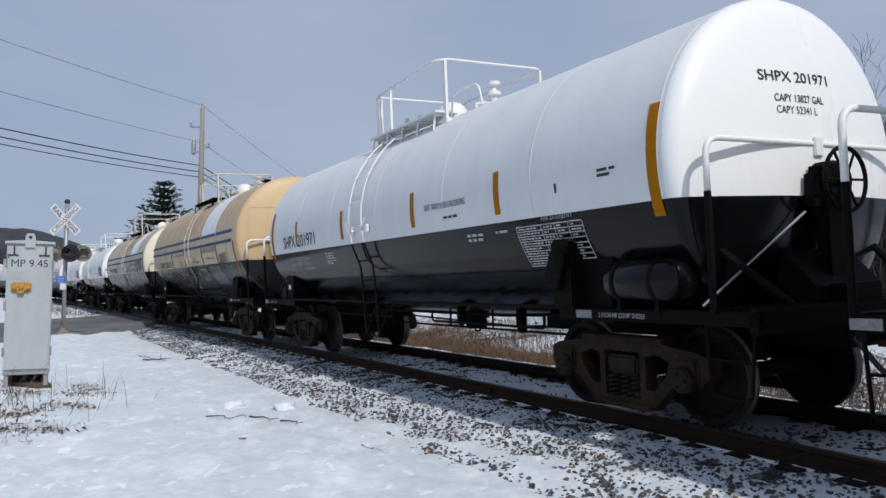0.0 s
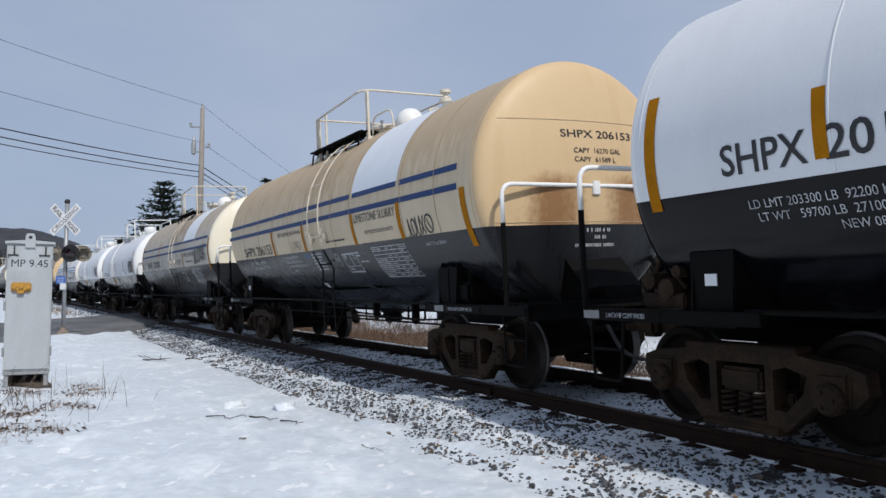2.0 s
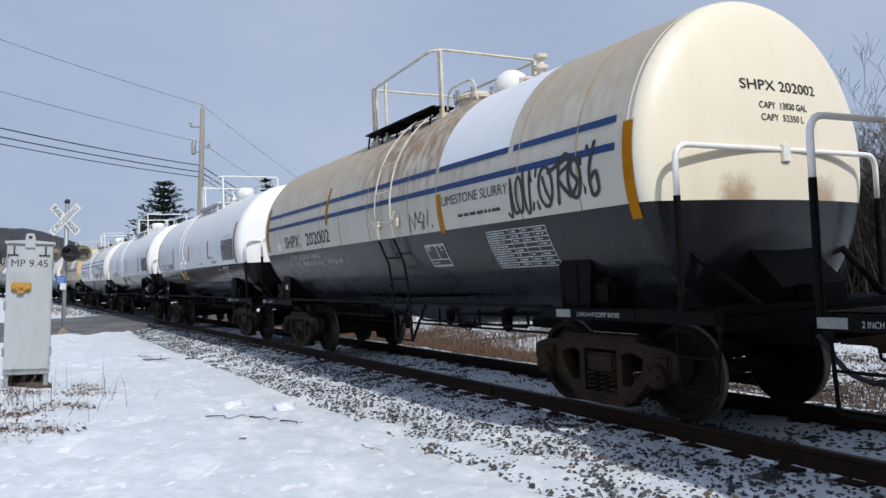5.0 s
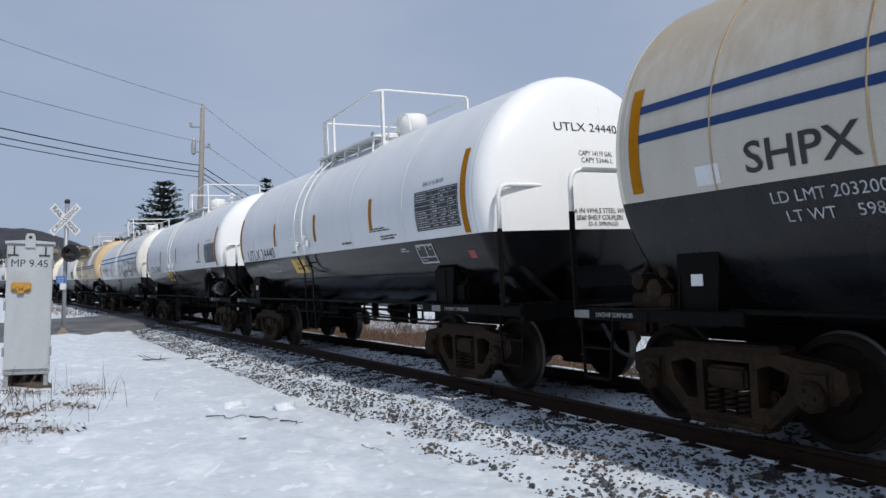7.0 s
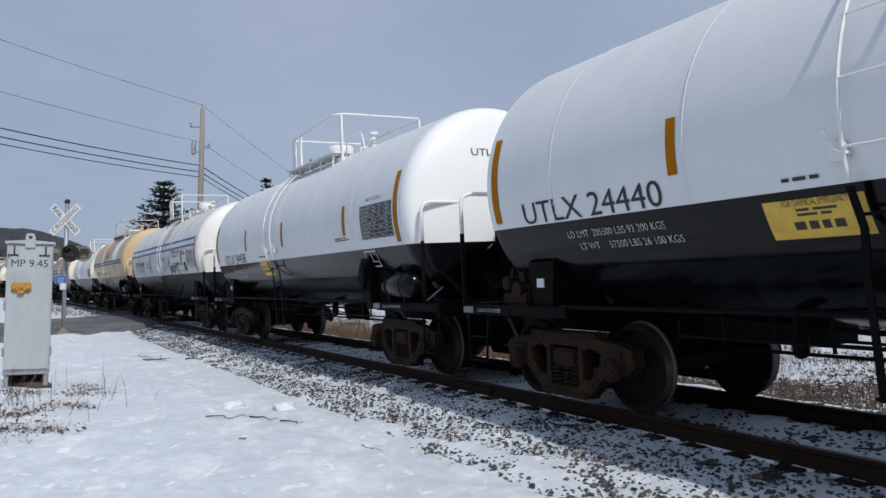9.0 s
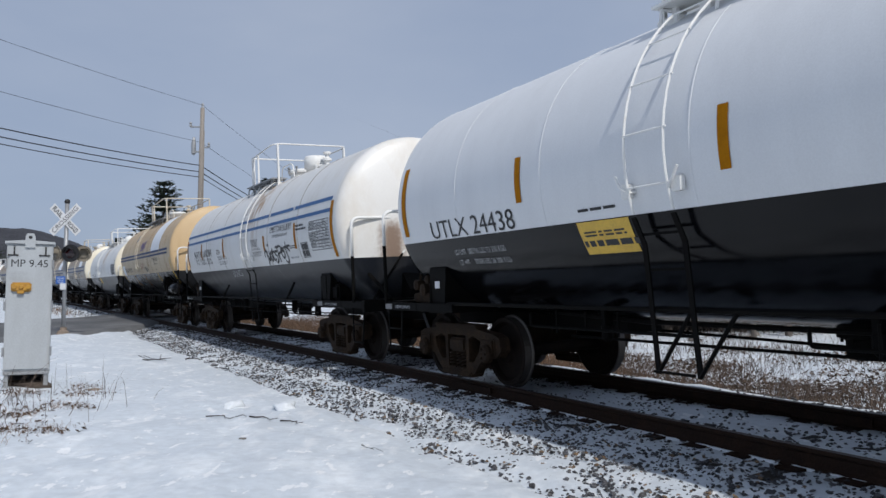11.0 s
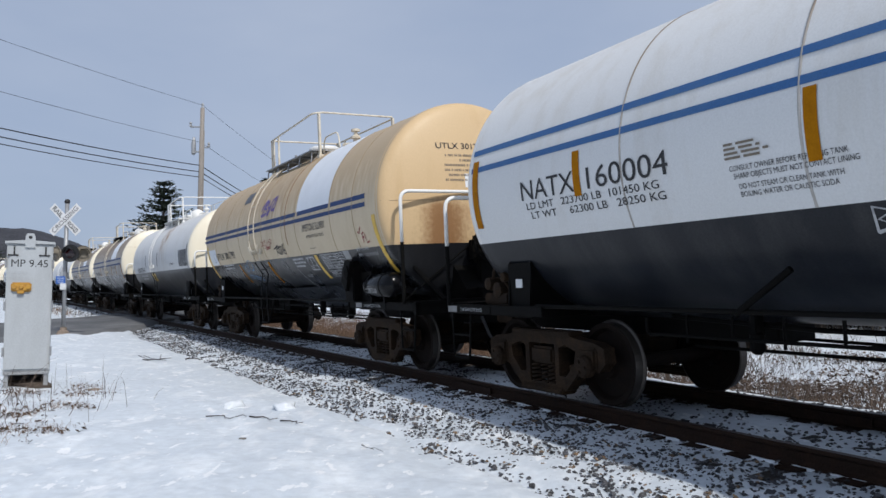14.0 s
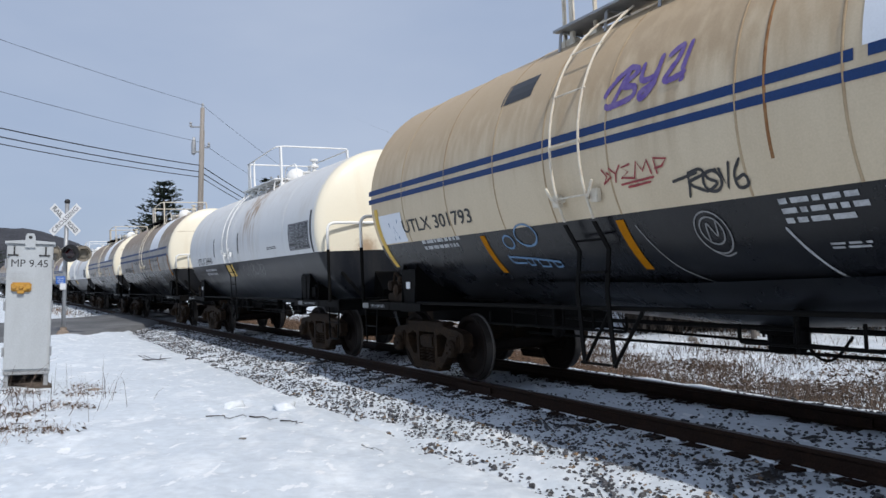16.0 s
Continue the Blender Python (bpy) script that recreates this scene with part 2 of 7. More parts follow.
M_SNOWCAP = mat("snow_dusting", (0.665, 0.70, 0.735), 0.65, tint=(0.57, 0.61, 0.65), scale=3, amount=0.5, grain=0.06, bump=0.4, bump_scale=25)
M_ASPHALT = mat("salted_asphalt", (0.075, 0.077, 0.080), 0.85, tint=(0.17, 0.172, 0.176), scale=0.7, stretch=(1, 0.35, 1), lo=0.42, hi=0.65, amount=0.8, grain=0.2, bump=0.2)
M_CABINET = mat("weathered_aluminium_cabinet", (0.375, 0.398, 0.415), 0.55, 0.05, tint=(0.30, 0.315, 0.325), scale=2.5, stretch=(1, 1, 0.3), amount=0.7, grain=0.06, bump=0.04)
M_GALV = mat("galvanised_steel", (0.34, 0.35, 0.36), 0.5, 0.5, tint=(0.24, 0.24, 0.24), scale=6, amount=0.6, grain=0.1, bump=0.05)
M_SIGN = mat("white_sign_sheeting", (0.66, 0.67, 0.68), 0.4, tint=(0.5, 0.5, 0.5), scale=6, amount=0.4, grain=0.04, bump=0.0)
M_SIGNBLUE = mat("blue_sign_sheeting", (0.03, 0.12, 0.42), 0.4, scale=6, amount=0.3, bump=0.0)
M_SIGNALBLACK = mat("black_signal_housing", (0.014, 0.014, 0.015), 0.5, scale=6, bump=0.05)
M_LENS = mat("unlit_red_lens", (0.03, 0.005, 0.005), 0.12, scale=6, bump=0.0, coat=0.6)
M_HOODBACK = mat("grey_signal_backplate", (0.20, 0.175, 0.135), 0.6, scale=6, bump=0.05)
M_DIRT = mat("frozen_brown_soil", (0.050, 0.037, 0.028), 0.95, tint=(0.11, 0.085, 0.065), scale=9, amount=0.7, grain=0.4, bump=0.6)
M_HASP = mat("ochre_painted_hasp", (0.44, 0.235, 0.03), 0.5, tint=(0.25, 0.12, 0.03), scale=9, amount=0.6, grain=0.1, bump=0.1)
M_CONCRETE = mat("stained_concrete", (0.24, 0.19, 0.15), 0.9, scale=6, grain=0.25, bump=0.4)
M_POLE = mat("weathered_utility_pole", (0.28, 0.25, 0.22), 0.9, tint=(0.15, 0.14, 0.13), scale=2, stretch=(8, 8, 0.6), amount=0.7, grain=0.2, bump=0.4)
M_WIRE = mat("black_cable", (0.012, 0.012, 0.013), 0.6, bump=0.0)
M_BARK = mat("grey_bark", (0.12, 0.105, 0.092), 0.95, tint=(0.06, 0.05, 0.045), scale=8, amount=0.7, grain=0.3, bump=0.5)
M_NEEDLE = mat("dark_spruce_needles", (0.022, 0.034, 0.020), 0.85, tint=(0.012, 0.018, 0.012), scale=2, amount=0.6, grain=0.3, bump=0.0, spread=0.35)
M_STRAW = mat("dry_winter_grass", (0.185, 0.115, 0.068), 0.9, tint=(0.105, 0.066, 0.042), scale=2.5, amount=0.7, grain=0.2, bump=0.0, spread=0.5)
M_WEED = mat("russet_dead_weeds", (0.105, 0.060, 0.036), 0.9, tint=(0.16, 0.10, 0.06), scale=1.2, amount=0.7, grain=0.25, bump=0.0, spread=0.5)
M_TWIG = mat("brown_brush_twigs", (0.085, 0.06, 0.045), 0.9, tint=(0.05, 0.036, 0.028), scale=3, amount=0.6, grain=0.2, bump=0.0, spread=0.4)
M_STICK = mat("dark_wet_twig", (0.028, 0.023, 0.020), 0.9, tint=(0.05, 0.04, 0.03), scale=8, amount=0.6, grain=0.2, bump=0.3)
M_THICKET = mat("dark_thicket_twigs", (0.034, 0.027, 0.022), 0.95, tint=(0.018, 0.015, 0.013), scale=2, amount=0.7, grain=0.3, bump=0.0, spread=0.6)
M_LEAF = mat("dead_brown_leaves", (0.085, 0.056, 0.038), 0.9, tint=(0.05, 0.032, 0.022), scale=5, amount=0.7, grain=0.3, bump=0.0, spread=0.6)
M_HILL = mat("wooded_hill", (0.024, 0.025, 0.032), 1.0, tint=(0.048, 0.050, 0.058), scale=0.05, amount=0.8, grain=0.5, grain_scale=0.5, bump=0.0)
M_ROCK = mat("grey_field_rock", (0.17, 0.155, 0.14), 0.9, tint=(0.10, 0.09, 0.08), scale=3, amount=0.7, grain=0.3, bump=0.6)


def flecked(m, colour, scale, lo, hi, much, stretch=(1, 1, 1)):
    """Lays loose flecks of another colour over a material."""
    n, l = m.node_tree.nodes, m.node_tree.links
    b = n["Principled BSDF"]
    co, mp, nz, rg, mx = (n.new("ShaderNode" + k) for k in ("TexCoord", "Mapping", "TexNoise", "MapRange", "Mix"))
    mp.inputs["Scale"].default_value = stretch
    nz.inputs["Scale"].default_value, nz.inputs["Detail"].default_value, nz.inputs["Roughness"].default_value = scale, 4, 0.6
    rg.inputs["From Min"].default_value, rg.inputs["From Max"].default_value, rg.inputs["To Max"].default_value = lo, hi, much
    mx.data_type = 'RGBA'
    mx.inputs["B"].default_value = (*colour, 1)
    l.new(co.outputs["Object"], mp.inputs["Vector"])
    l.new(mp.outputs["Vector"], nz.inputs["Vector"])
    l.new(nz.outputs["Fac"], rg.inputs["Value"])
    l.new(b.inputs["Base Color"].links[0].from_socket, mx.inputs["A"])
    l.new(rg.outputs["Result"], mx.inputs["Factor"])
    l.new(mx.outputs["Result"], b.inputs["Base Color"])


flecked(M_SNOW, (0.86, 0.865, 0.87), 6.0, 0.60, 0.645, 0.62, (1.0, 0.5, 1))
flecked(M_SNOW, (0.84, 0.845, 0.85), 2.2, 0.60, 0.70, 0.45, (1.0, 0.3, 1))
flecked(M_SNOW, (0.44, 0.465, 0.495), 0.9, 0.56, 0.72, 0.4, (1.0, 0.4, 1))
flecked(M_SNOW, (0.16, 0.13, 0.105), 21.0, 0.715, 0.75, 0.8)
flecked(M_ASPHALT, (0.05, 0.05, 0.052), 1.1, 0.60, 0.66, 0.5, (2.5, 0.12, 1))

# ---- mesh helpers ----
def part(name, bm, material, parent, label="", smooth=False):
    me = bpy.data.meshes.new(name)
    bm.to_mesh(me)
    bm.free()
    for m in (material if isinstance(material, (list, tuple)) else [material]):
        me.materials.append(m)
    if smooth:
        for p in me.polygons:
            p.use_smooth = True
    ob = new(name, me)
    if parent:
        ob.parent = parent
    if label:
        ob["label"] = label
    return ob


def share(name, data, parent, m):
    ob = new(name, data)
    ob.parent, ob.matrix_basis = parent, m
    return ob


def raw(name, verts, faces, material, parent=None, label="", smooth=False):
    me = bpy.data.meshes.new(name)
    me.from_pydata(verts.tolist() if isinstance(verts, np.ndarray) else [tuple(map(float, v)) for v in verts], [], faces.tolist() if isinstance(faces, np.ndarray) else [tuple(map(int, f)) for f in faces])
    for m in (material if isinstance(material, (list, tuple)) else [material]):
        me.materials.append(m)
    if smooth:
        for p in me.polygons:
            p.use_smooth = True
    ob = new(name, me)
    if parent:
        ob.parent = parent
    if label:
        ob["label"] = label
    return ob


def box(bm, x0, x1, y0, y1, z0, z1, bevel=0.0):
    r = bmesh.ops.create_cube(bm, size=1.0, matrix=Matrix.LocRotScale(((x0 + x1) / 2, (y0 + y1) / 2, (z0 + z1) / 2), None, (x1 - x0, y1 - y0, z1 - z0)))
    if bevel:
        es = list({e for v in r["verts"] for e in v.link_edges})
        bmesh.ops.bevel(bm, geom=es, offset=bevel, segments=2, affect='EDGES')
    return bm


def nb():
    return bmesh.new()


def tube(bm, pts, r, seg=8, close=False):
    """A round bar along a polyline."""
    pts = [Vector(p) for p in pts]
    n = len(pts)
    rings, up = [], None
    for i, p in enumerate(pts):
        a = (pts[i] - pts[i - 1]) if (i or close) else (pts[1] - pts[0])
        b = (pts[(i + 1) % n] - pts[i]) if (i < n - 1 or close) else (pts[-1] - pts[-2])
        d = (a.normalized() + b.normalized()).normalized()
        if up is None:
            up = d.orthogonal().normalized()
        u = (up - d * up.dot(d)).normalized()
        up, w = u, d.cross(u)
        rr = r[i] if isinstance(r, (list, tuple)) else r
        rings.append([bm.verts.new(p + (u * math.cos(t) + w * math.sin(t)) * rr) for t in (2 * math.pi * k / seg for k in range(seg))])
    for i in range(n if close else n - 1):
        a, b = rings[i], rings[(i + 1) % n]
        for k in range(seg):
            bm.faces.new((a[k], a[(k + 1) % seg], b[(k + 1) % seg], b[k]))
    if not close:
        bm.faces.new(list(reversed(rings[0])))
        bm.faces.new(rings[-1])
    return bm


def bend(pts, rad=0.12, n=4):
    """The polyline with its corners rounded."""
    pts = [Vector(p) for p in pts]
    out = [pts[0]]
    for a, b, c in zip(pts, pts[1:], pts[2:]):
        u, v = (a - b), (c - b)
        q = min(rad, u.length / 2, v.length / 2)
        p0, p1 = b + u.normalized() * q, b + v.normalized() * q
        for k in range(n + 1):
            t = k / n
            out.append(p0 * (1 - t) ** 2 + b * 2 * t * (1 - t) + p1 * t ** 2)
    return out + [pts[-1]]


def lathe(bm, prof, seg=24, axis="z", at=(0, 0, 0), cap=True):
    """Turns (radius, along) pairs about an axis through at."""
    at = Vector(at)
    rings = []
    for r, h in prof:
        ring = []
        for k in range(seg):
            t = 2 * math.pi * k / seg
            c, s = math.cos(t) * r, math.sin(t) * r
            v = {"z": (c, s, h), "y": (s, h, c), "x": (h, c, s)}[axis]
            ring.append(bm.verts.new(at + Vector(v)))
        rings.append(ring)
    for a, b in zip(rings, rings[1:]):
        for k in range(seg):
            bm.faces.new((a[k], a[(k + 1) % seg], b[(k + 1) % seg], b[k]))
    if cap:
        bm.faces.new(list(reversed(rings[0])))
        bm.faces.new(rings[-1])
    return bm


def prism(bm, outline, y0, y1):
    """Extrudes an (x, z) outline from y0 to y1."""
    a = [bm.verts.new((x, y0, z)) for x, z in outline]
    b = [bm.verts.new((x, y1, z)) for x, z in outline]
    bm.faces.new(a)
    bm.faces.new(list(reversed(b)))
    n = len(outline)
    for k in range(n):
        bm.faces.new((a[k], b[k], b[(k + 1) % n], a[(k + 1) % n]))
    return bm


def text_bm(s, width=None, height=1.0, bold=0.0, squeeze=True):
    """Flat letters as a bmesh: x to the right from 0, y up from the baseline, cap height as given."""
    cu = bpy.data.curves.new("letters", "FONT")
    bold = 0.0 if any(c in s for c in "MNW4") else bold  # widened strokes cross in these letters
    cu.body, cu.size, cu.offset, cu.resolution_u = s, 1.0, bold, 3
    ob = new("letters", cu)
    dg = bpy.context.evaluated_depsgraph_get()
    me = ob.evaluated_get(dg).to_mesh()
    bm = nb()
    bm.from_mesh(me)
    bpy.data.objects.remove(ob)
    bpy.data.curves.remove(cu)
    if not bm.verts:
        return bm
    xs, ys = [v.co.x for v in bm.verts], [v.co.y for v in bm.verts]
    x0, x1, y1 = min(xs), max(xs), max(ys)
    ky = height / y1
    kx = (width / (x1 - x0)) if width else ky * 0.9
    for v in bm.verts:
        v.co = Vector(((v.co.x - x0) * kx, v.co.y * ky, 0))
    return bm


# ---- the line of the track in plan ----
S = np.arange(-60.0, 260.01, 0.1)
_k = np.where(S > 58, 0.0019 + 0.0019 * np.clip((S - 66) / 10, 0, 1), 0.0023257 - 0.00282 * S / 50 + 0.0003586 * S ** 2 / 2500)
_ang = np.cumsum(_k) * 0.1
_ang = _ang - np.interp(0, S, _ang) + 0.476417
_x, _y = np.cumsum(-np.sin(_ang)) * 0.1, np.cumsum(np.cos(_ang)) * 0.1
_x += 6.3805 * math.cos(0.476417) - np.interp(0, S, _x)
_y += 6.3805 * math.sin(0.476417) - np.interp(0, S, _y)
CANT = 0.0772


def rail_z(s):
    s = np.clip(s, -60, 140)
    return 0.0091935 * s + 0.0057331 * s * np.abs(s) / 100


def on_line(s, d=0.0, z=0.0):
    """World place of a point at s along the line, d metres to the stand's side and z over the rail heads, on the canted track."""
    dd, zz = d * math.cos(CANT) + z * math.sin(CANT), z * math.cos(CANT) - d * math.sin(CANT)
    a = np.interp(s, S, _ang)
    return Vector((float(np.interp(s, S, _x) - dd * np.cos(a)), float(np.interp(s, S, _y) - dd * np.sin(a)), float(zz + rail_z(s))))


def on_lines(s, d, z):
    """on_line for arrays."""
    dd, zz = d * math.cos(CANT) + z * math.sin(CANT), z * math.cos(CANT) - d * math.sin(CANT)
    a = np.interp(s, S, _ang)
    return np.stack([np.interp(s, S, _x) - dd * np.cos(a), np.interp(s, S, _y) - dd * np.sin(a), zz + rail_z(s)], 1)


def line_pose(s, half=4.8):
    """Pose of a car centred at s: x along the travel, z up."""
    f, b, c = on_line(s - half), on_line(s + half), on_line(s)
    x = (f - b).normalized()
    side = Vector((0, 0, 1)).cross(x).normalized()
    up = x.cross(side)
    r = Matrix((x, side, up)).transposed().to_4x4()
    return Matrix.Translation((f + b) / 2 * 0.5 + c * 0.5) @ r @ Matrix.Rotation(CANT, 4, 'X')


_cs, _cx, _cy, _ca = S[::5], _x[::5], _y[::5], _ang[::5]


def to_line(px, py):
    """(s, d) of places in plan, arrays."""
    px, py = np.asarray(px, float), np.asarray(py, float)
    s, d = np.empty(px.shape), np.empty(px.shape)
    for i in range(0, px.size, 4000):
        ax, ay = px.ravel()[i:i + 4000, None], py.ravel()[i:i + 4000, None]
        k = np.argmin((ax - _cx) ** 2 + (ay - _cy) ** 2, 1)
        s.ravel()[i:i + 4000] = _cs[k] - np.sin(_ca[k]) * 0 + ((ax[:, 0] - _cx[k]) * -np.sin(_ca[k]) + (ay[:, 0] - _cy[k]) * np.cos(_ca[k]))
        d.ravel()[i:i + 4000] = -((ax[:, 0] - _cx[k]) * np.cos(_ca[k]) + (ay[:, 0] - _cy[k]) * np.sin(_ca[k]))
    return s, d


# ---- ground, road, track bed ----
def fbm(x, y, f, seed=0.0):
    """Cheap smooth relief for arrays, about -1 to 1."""
    h = 0
    for k, (a, b, c) in enumerate(((1.0, 0.31, 0.5), (0.62, -0.83, 0.3), (-0.47, 0.91, 0.25), (1.3, 0.77, 0.2), (-0.9, -1.6, 0.15))):
        h = h + c * np.sin(f * (a * x + b * y) * (1 + 0.45 * k) + seed * (k + 1) + 1.7 * np.sin(f * 0.37 * (b * x - a * y) + k))
    return h


ROAD_C = [(-14.2, 6.0), (-14.6, 16.0), (-15.0, 25.0), (-15.5, 34.0), (-16.3, 46.0), (-18.5, 62.0), (-24.0, 84.0)]
_rt = np.linspace(0, 1, 140)
_rc = np.array(ROAD_C)
_rk = np.linspace(0, 1, len(ROAD_C))
ROAD_X, ROAD_Y = np.interp(_rt, _rk, _rc[:, 0]), np.interp(_rt, _rk, _rc[:, 1])
for _ in range(40):
    ROAD_X[1:-1] = (ROAD_X[:-2] + ROAD_X[2:]) / 2
    ROAD_Y[1:-1] = (ROAD_Y[:-2] + ROAD_Y[2:]) / 2
ROAD_HALF = 2.95


def road_off(px, py):
    d = np.full(px.shape, 1e9)
    for i in range(0, len(ROAD_X), 2):
        d = np.minimum(d, np.hypot(px - ROAD_X[i], py - ROAD_Y[i]))
    return d


def bare_ground(px, py):
    """Height of the land without the fine relief."""
    s, d = to_line(px, py)
    near = np.interp(s, (-20, 4, 11, 16, 24, 30, 40, 140), (-0.46, -0.42, -0.24, -0.12, 0.06, 0.16, 0.31, 2.0))
    far = rail_z(s) - 0.55 - 0.25 * np.clip((-d - 3) / 4, 0, 1) + 0.075 * np.clip(-d - 7, 0, 13) + 0.03 * np.clip(-d - 20, 0, 50)
    toe = rail_z(s) - 0.435
    w = np.clip((d - 2.5) / 3.0, 0, 1)
    near = toe * (1 - w) + near * w
    side = np.clip((d + 2.6) / 5.2, 0, 1)
    g = far * (1 - side) + near * side
    bed = np.clip((2.75 - np.abs(d)) / 0.7, 0, 1)
    return g - 0.22 * bed, s, d


def land(px, py):
    g, s, d = bare_ground(px, py)
    r = road_off(px, py)
    onroad = np.clip((ROAD_HALF + 0.10 + 0.12 * fbm(px, py, 2.7, 1.0) - r) / 0.35, 0, 1)
    road_h = road_height(px, py)
    rel = 0.022 * fbm(px, py, 2.1) + 0.012 * fbm(px, py, 6.3, 2.0) + 0.006 * fbm(px, py, 14.0, 5.0)
    bank = 0.16 * np.exp(-((r - ROAD_HALF - 0.9) / 0.5) ** 2) * (0.6 + 0.4 * fbm(px, py, 1.1, 3.0))
    far = np.clip((np.hypot(px, py) - 25) / 40, 0, 1)
    return (g + rel * (1 + 4 * far) + bank) * (1 - onroad) + (road_h - 0.10) * onroad


def road_height(px, py):
    s, d = to_line(px, py)
    z = rail_z(s) - 0.03
    low = np.interp(s, (-20, 4, 11, 16, 24, 30, 40, 140), (-0.40, -0.34, -0.18, -0.06, 0.10, 0.20, 0.34, 2.0))
    k = np.clip((np.abs(d) - 1.5) / 6, 0, 1)
    return z * (1 - k) + low * k - d * math.sin(CANT) * np.clip(1 - np.abs(d) / 5, 0, 1)


def grid_mesh(name, px, py, pz, material, smooth=True):
    n, m = px.shape
    v = np.stack([px.ravel(), py.ravel(), pz.ravel()], 1)
    i = np.arange(n * m).reshape(n, m)
    f = np.stack([i[:-1, :-1].ravel(), i[:-1, 1:].ravel(), i[1:, 1:].ravel(), i[1:, :-1].ravel()], 1)
    return raw(name, v, f, material, smooth=smooth)


az = np.radians(np.concatenate([np.linspace(-36, 36, 300), np.linspace(36, 324, 90)[1:]]))
rad = np.concatenate([[0.0, 0.3, 0.9], np.geomspace(2.0, 30, 150), np.geomspace(31, 4000, 60)])
AZ, RAD = np.meshgrid(az, rad)
GX, GY = RAD * np.sin(AZ), RAD * np.cos(AZ)
GZ = land(GX, GY)
GZ = GZ * np.clip(1.4 - RAD / 600, 0, 1) + 3.0 * np.clip((RAD - 240) / 600, 0, 1)
ground = grid_mesh("ground", GX, GY, GZ, M_SNOW)
tagged(ground, "wind-packed snow over rough ground beside the line", "ground", kind="structure")

# road
off = np.concatenate([[-ROAD_HALF - 0.5], np.linspace(-ROAD_HALF, ROAD_HALF, 13), [ROAD_HALF + 0.5]])
tx, ty = np.gradient(ROAD_X), np.gradient(ROAD_Y)
tl = np.hypot(tx, ty)
RX = ROAD_X[:, None] + (ty / tl)[:, None] * off
RY = ROAD_Y[:, None] - (tx / tl)[:, None] * off
road = grid_mesh("road", RX, RY, road_height(RX, RY) - 0.05 * (off / ROAD_HALF) ** 2 - 0.30 * (np.abs(off) > ROAD_HALF + 0.1), M_ASPHALT)
tagged(road, "grey salt-stained asphalt road over the crossing", "road", kind="structure")

# track bed: snow-filled ballast shoulder
bs = np.arange(-30, 150, 0.25)
bd = np.concatenate([np.linspace(-3.1, -1.75, 8), np.linspace(-1.6, 1.6, 26), np.linspace(1.72, 3.0, 16)])
bed_v = []
for s_ in bs:
    for d_ in bd:
        t_ = max(0.0, (abs(d_) - 1.65))
        p_ = on_line(s_, d_, (-0.166 if abs(d_) < 0.66 else -0.172 if abs(d_) < 1.62 else -0.185) - t_ * (0.055 if d_ > 0 else 0.42))
        bed_v.append(p_)
bed_v = np.array(bed_v)
bed_v[:, 2] += 0.016 * fbm(bed_v[:, 0], bed_v[:, 1], 4.0, 1.0) + 0.010 * fbm(bed_v[:, 0], bed_v[:, 1], 13.0, 4.0)
edge_ = np.clip((np.tile(bd, len(bs)) - 1.9) / 0.5, 0, 1)
bed_v[:, 2] += edge_ * (0.035 * fbm(bed_v[:, 0], bed_v[:, 1], 3.1, 6.0) + 0.02 * fbm(bed_v[:, 0], bed_v[:, 1], 8.0, 2.5) - 0.01)
nb_, mb_ = len(bs), len(bd)
bi = np.arange(nb_ * mb_).reshape(nb_, mb_)
bf = np.stack([bi[:-1, :-1].ravel(), bi[:-1, 1:].ravel(), bi[1:, 1:].ravel(), bi[1:, :-1].ravel()], 1)
bed = raw("track_bed", bed_v, bf, M_SNOW, smooth=True)
tagged(bed, "snow-dusted ballast bed under the track", "track bed", kind="structure")


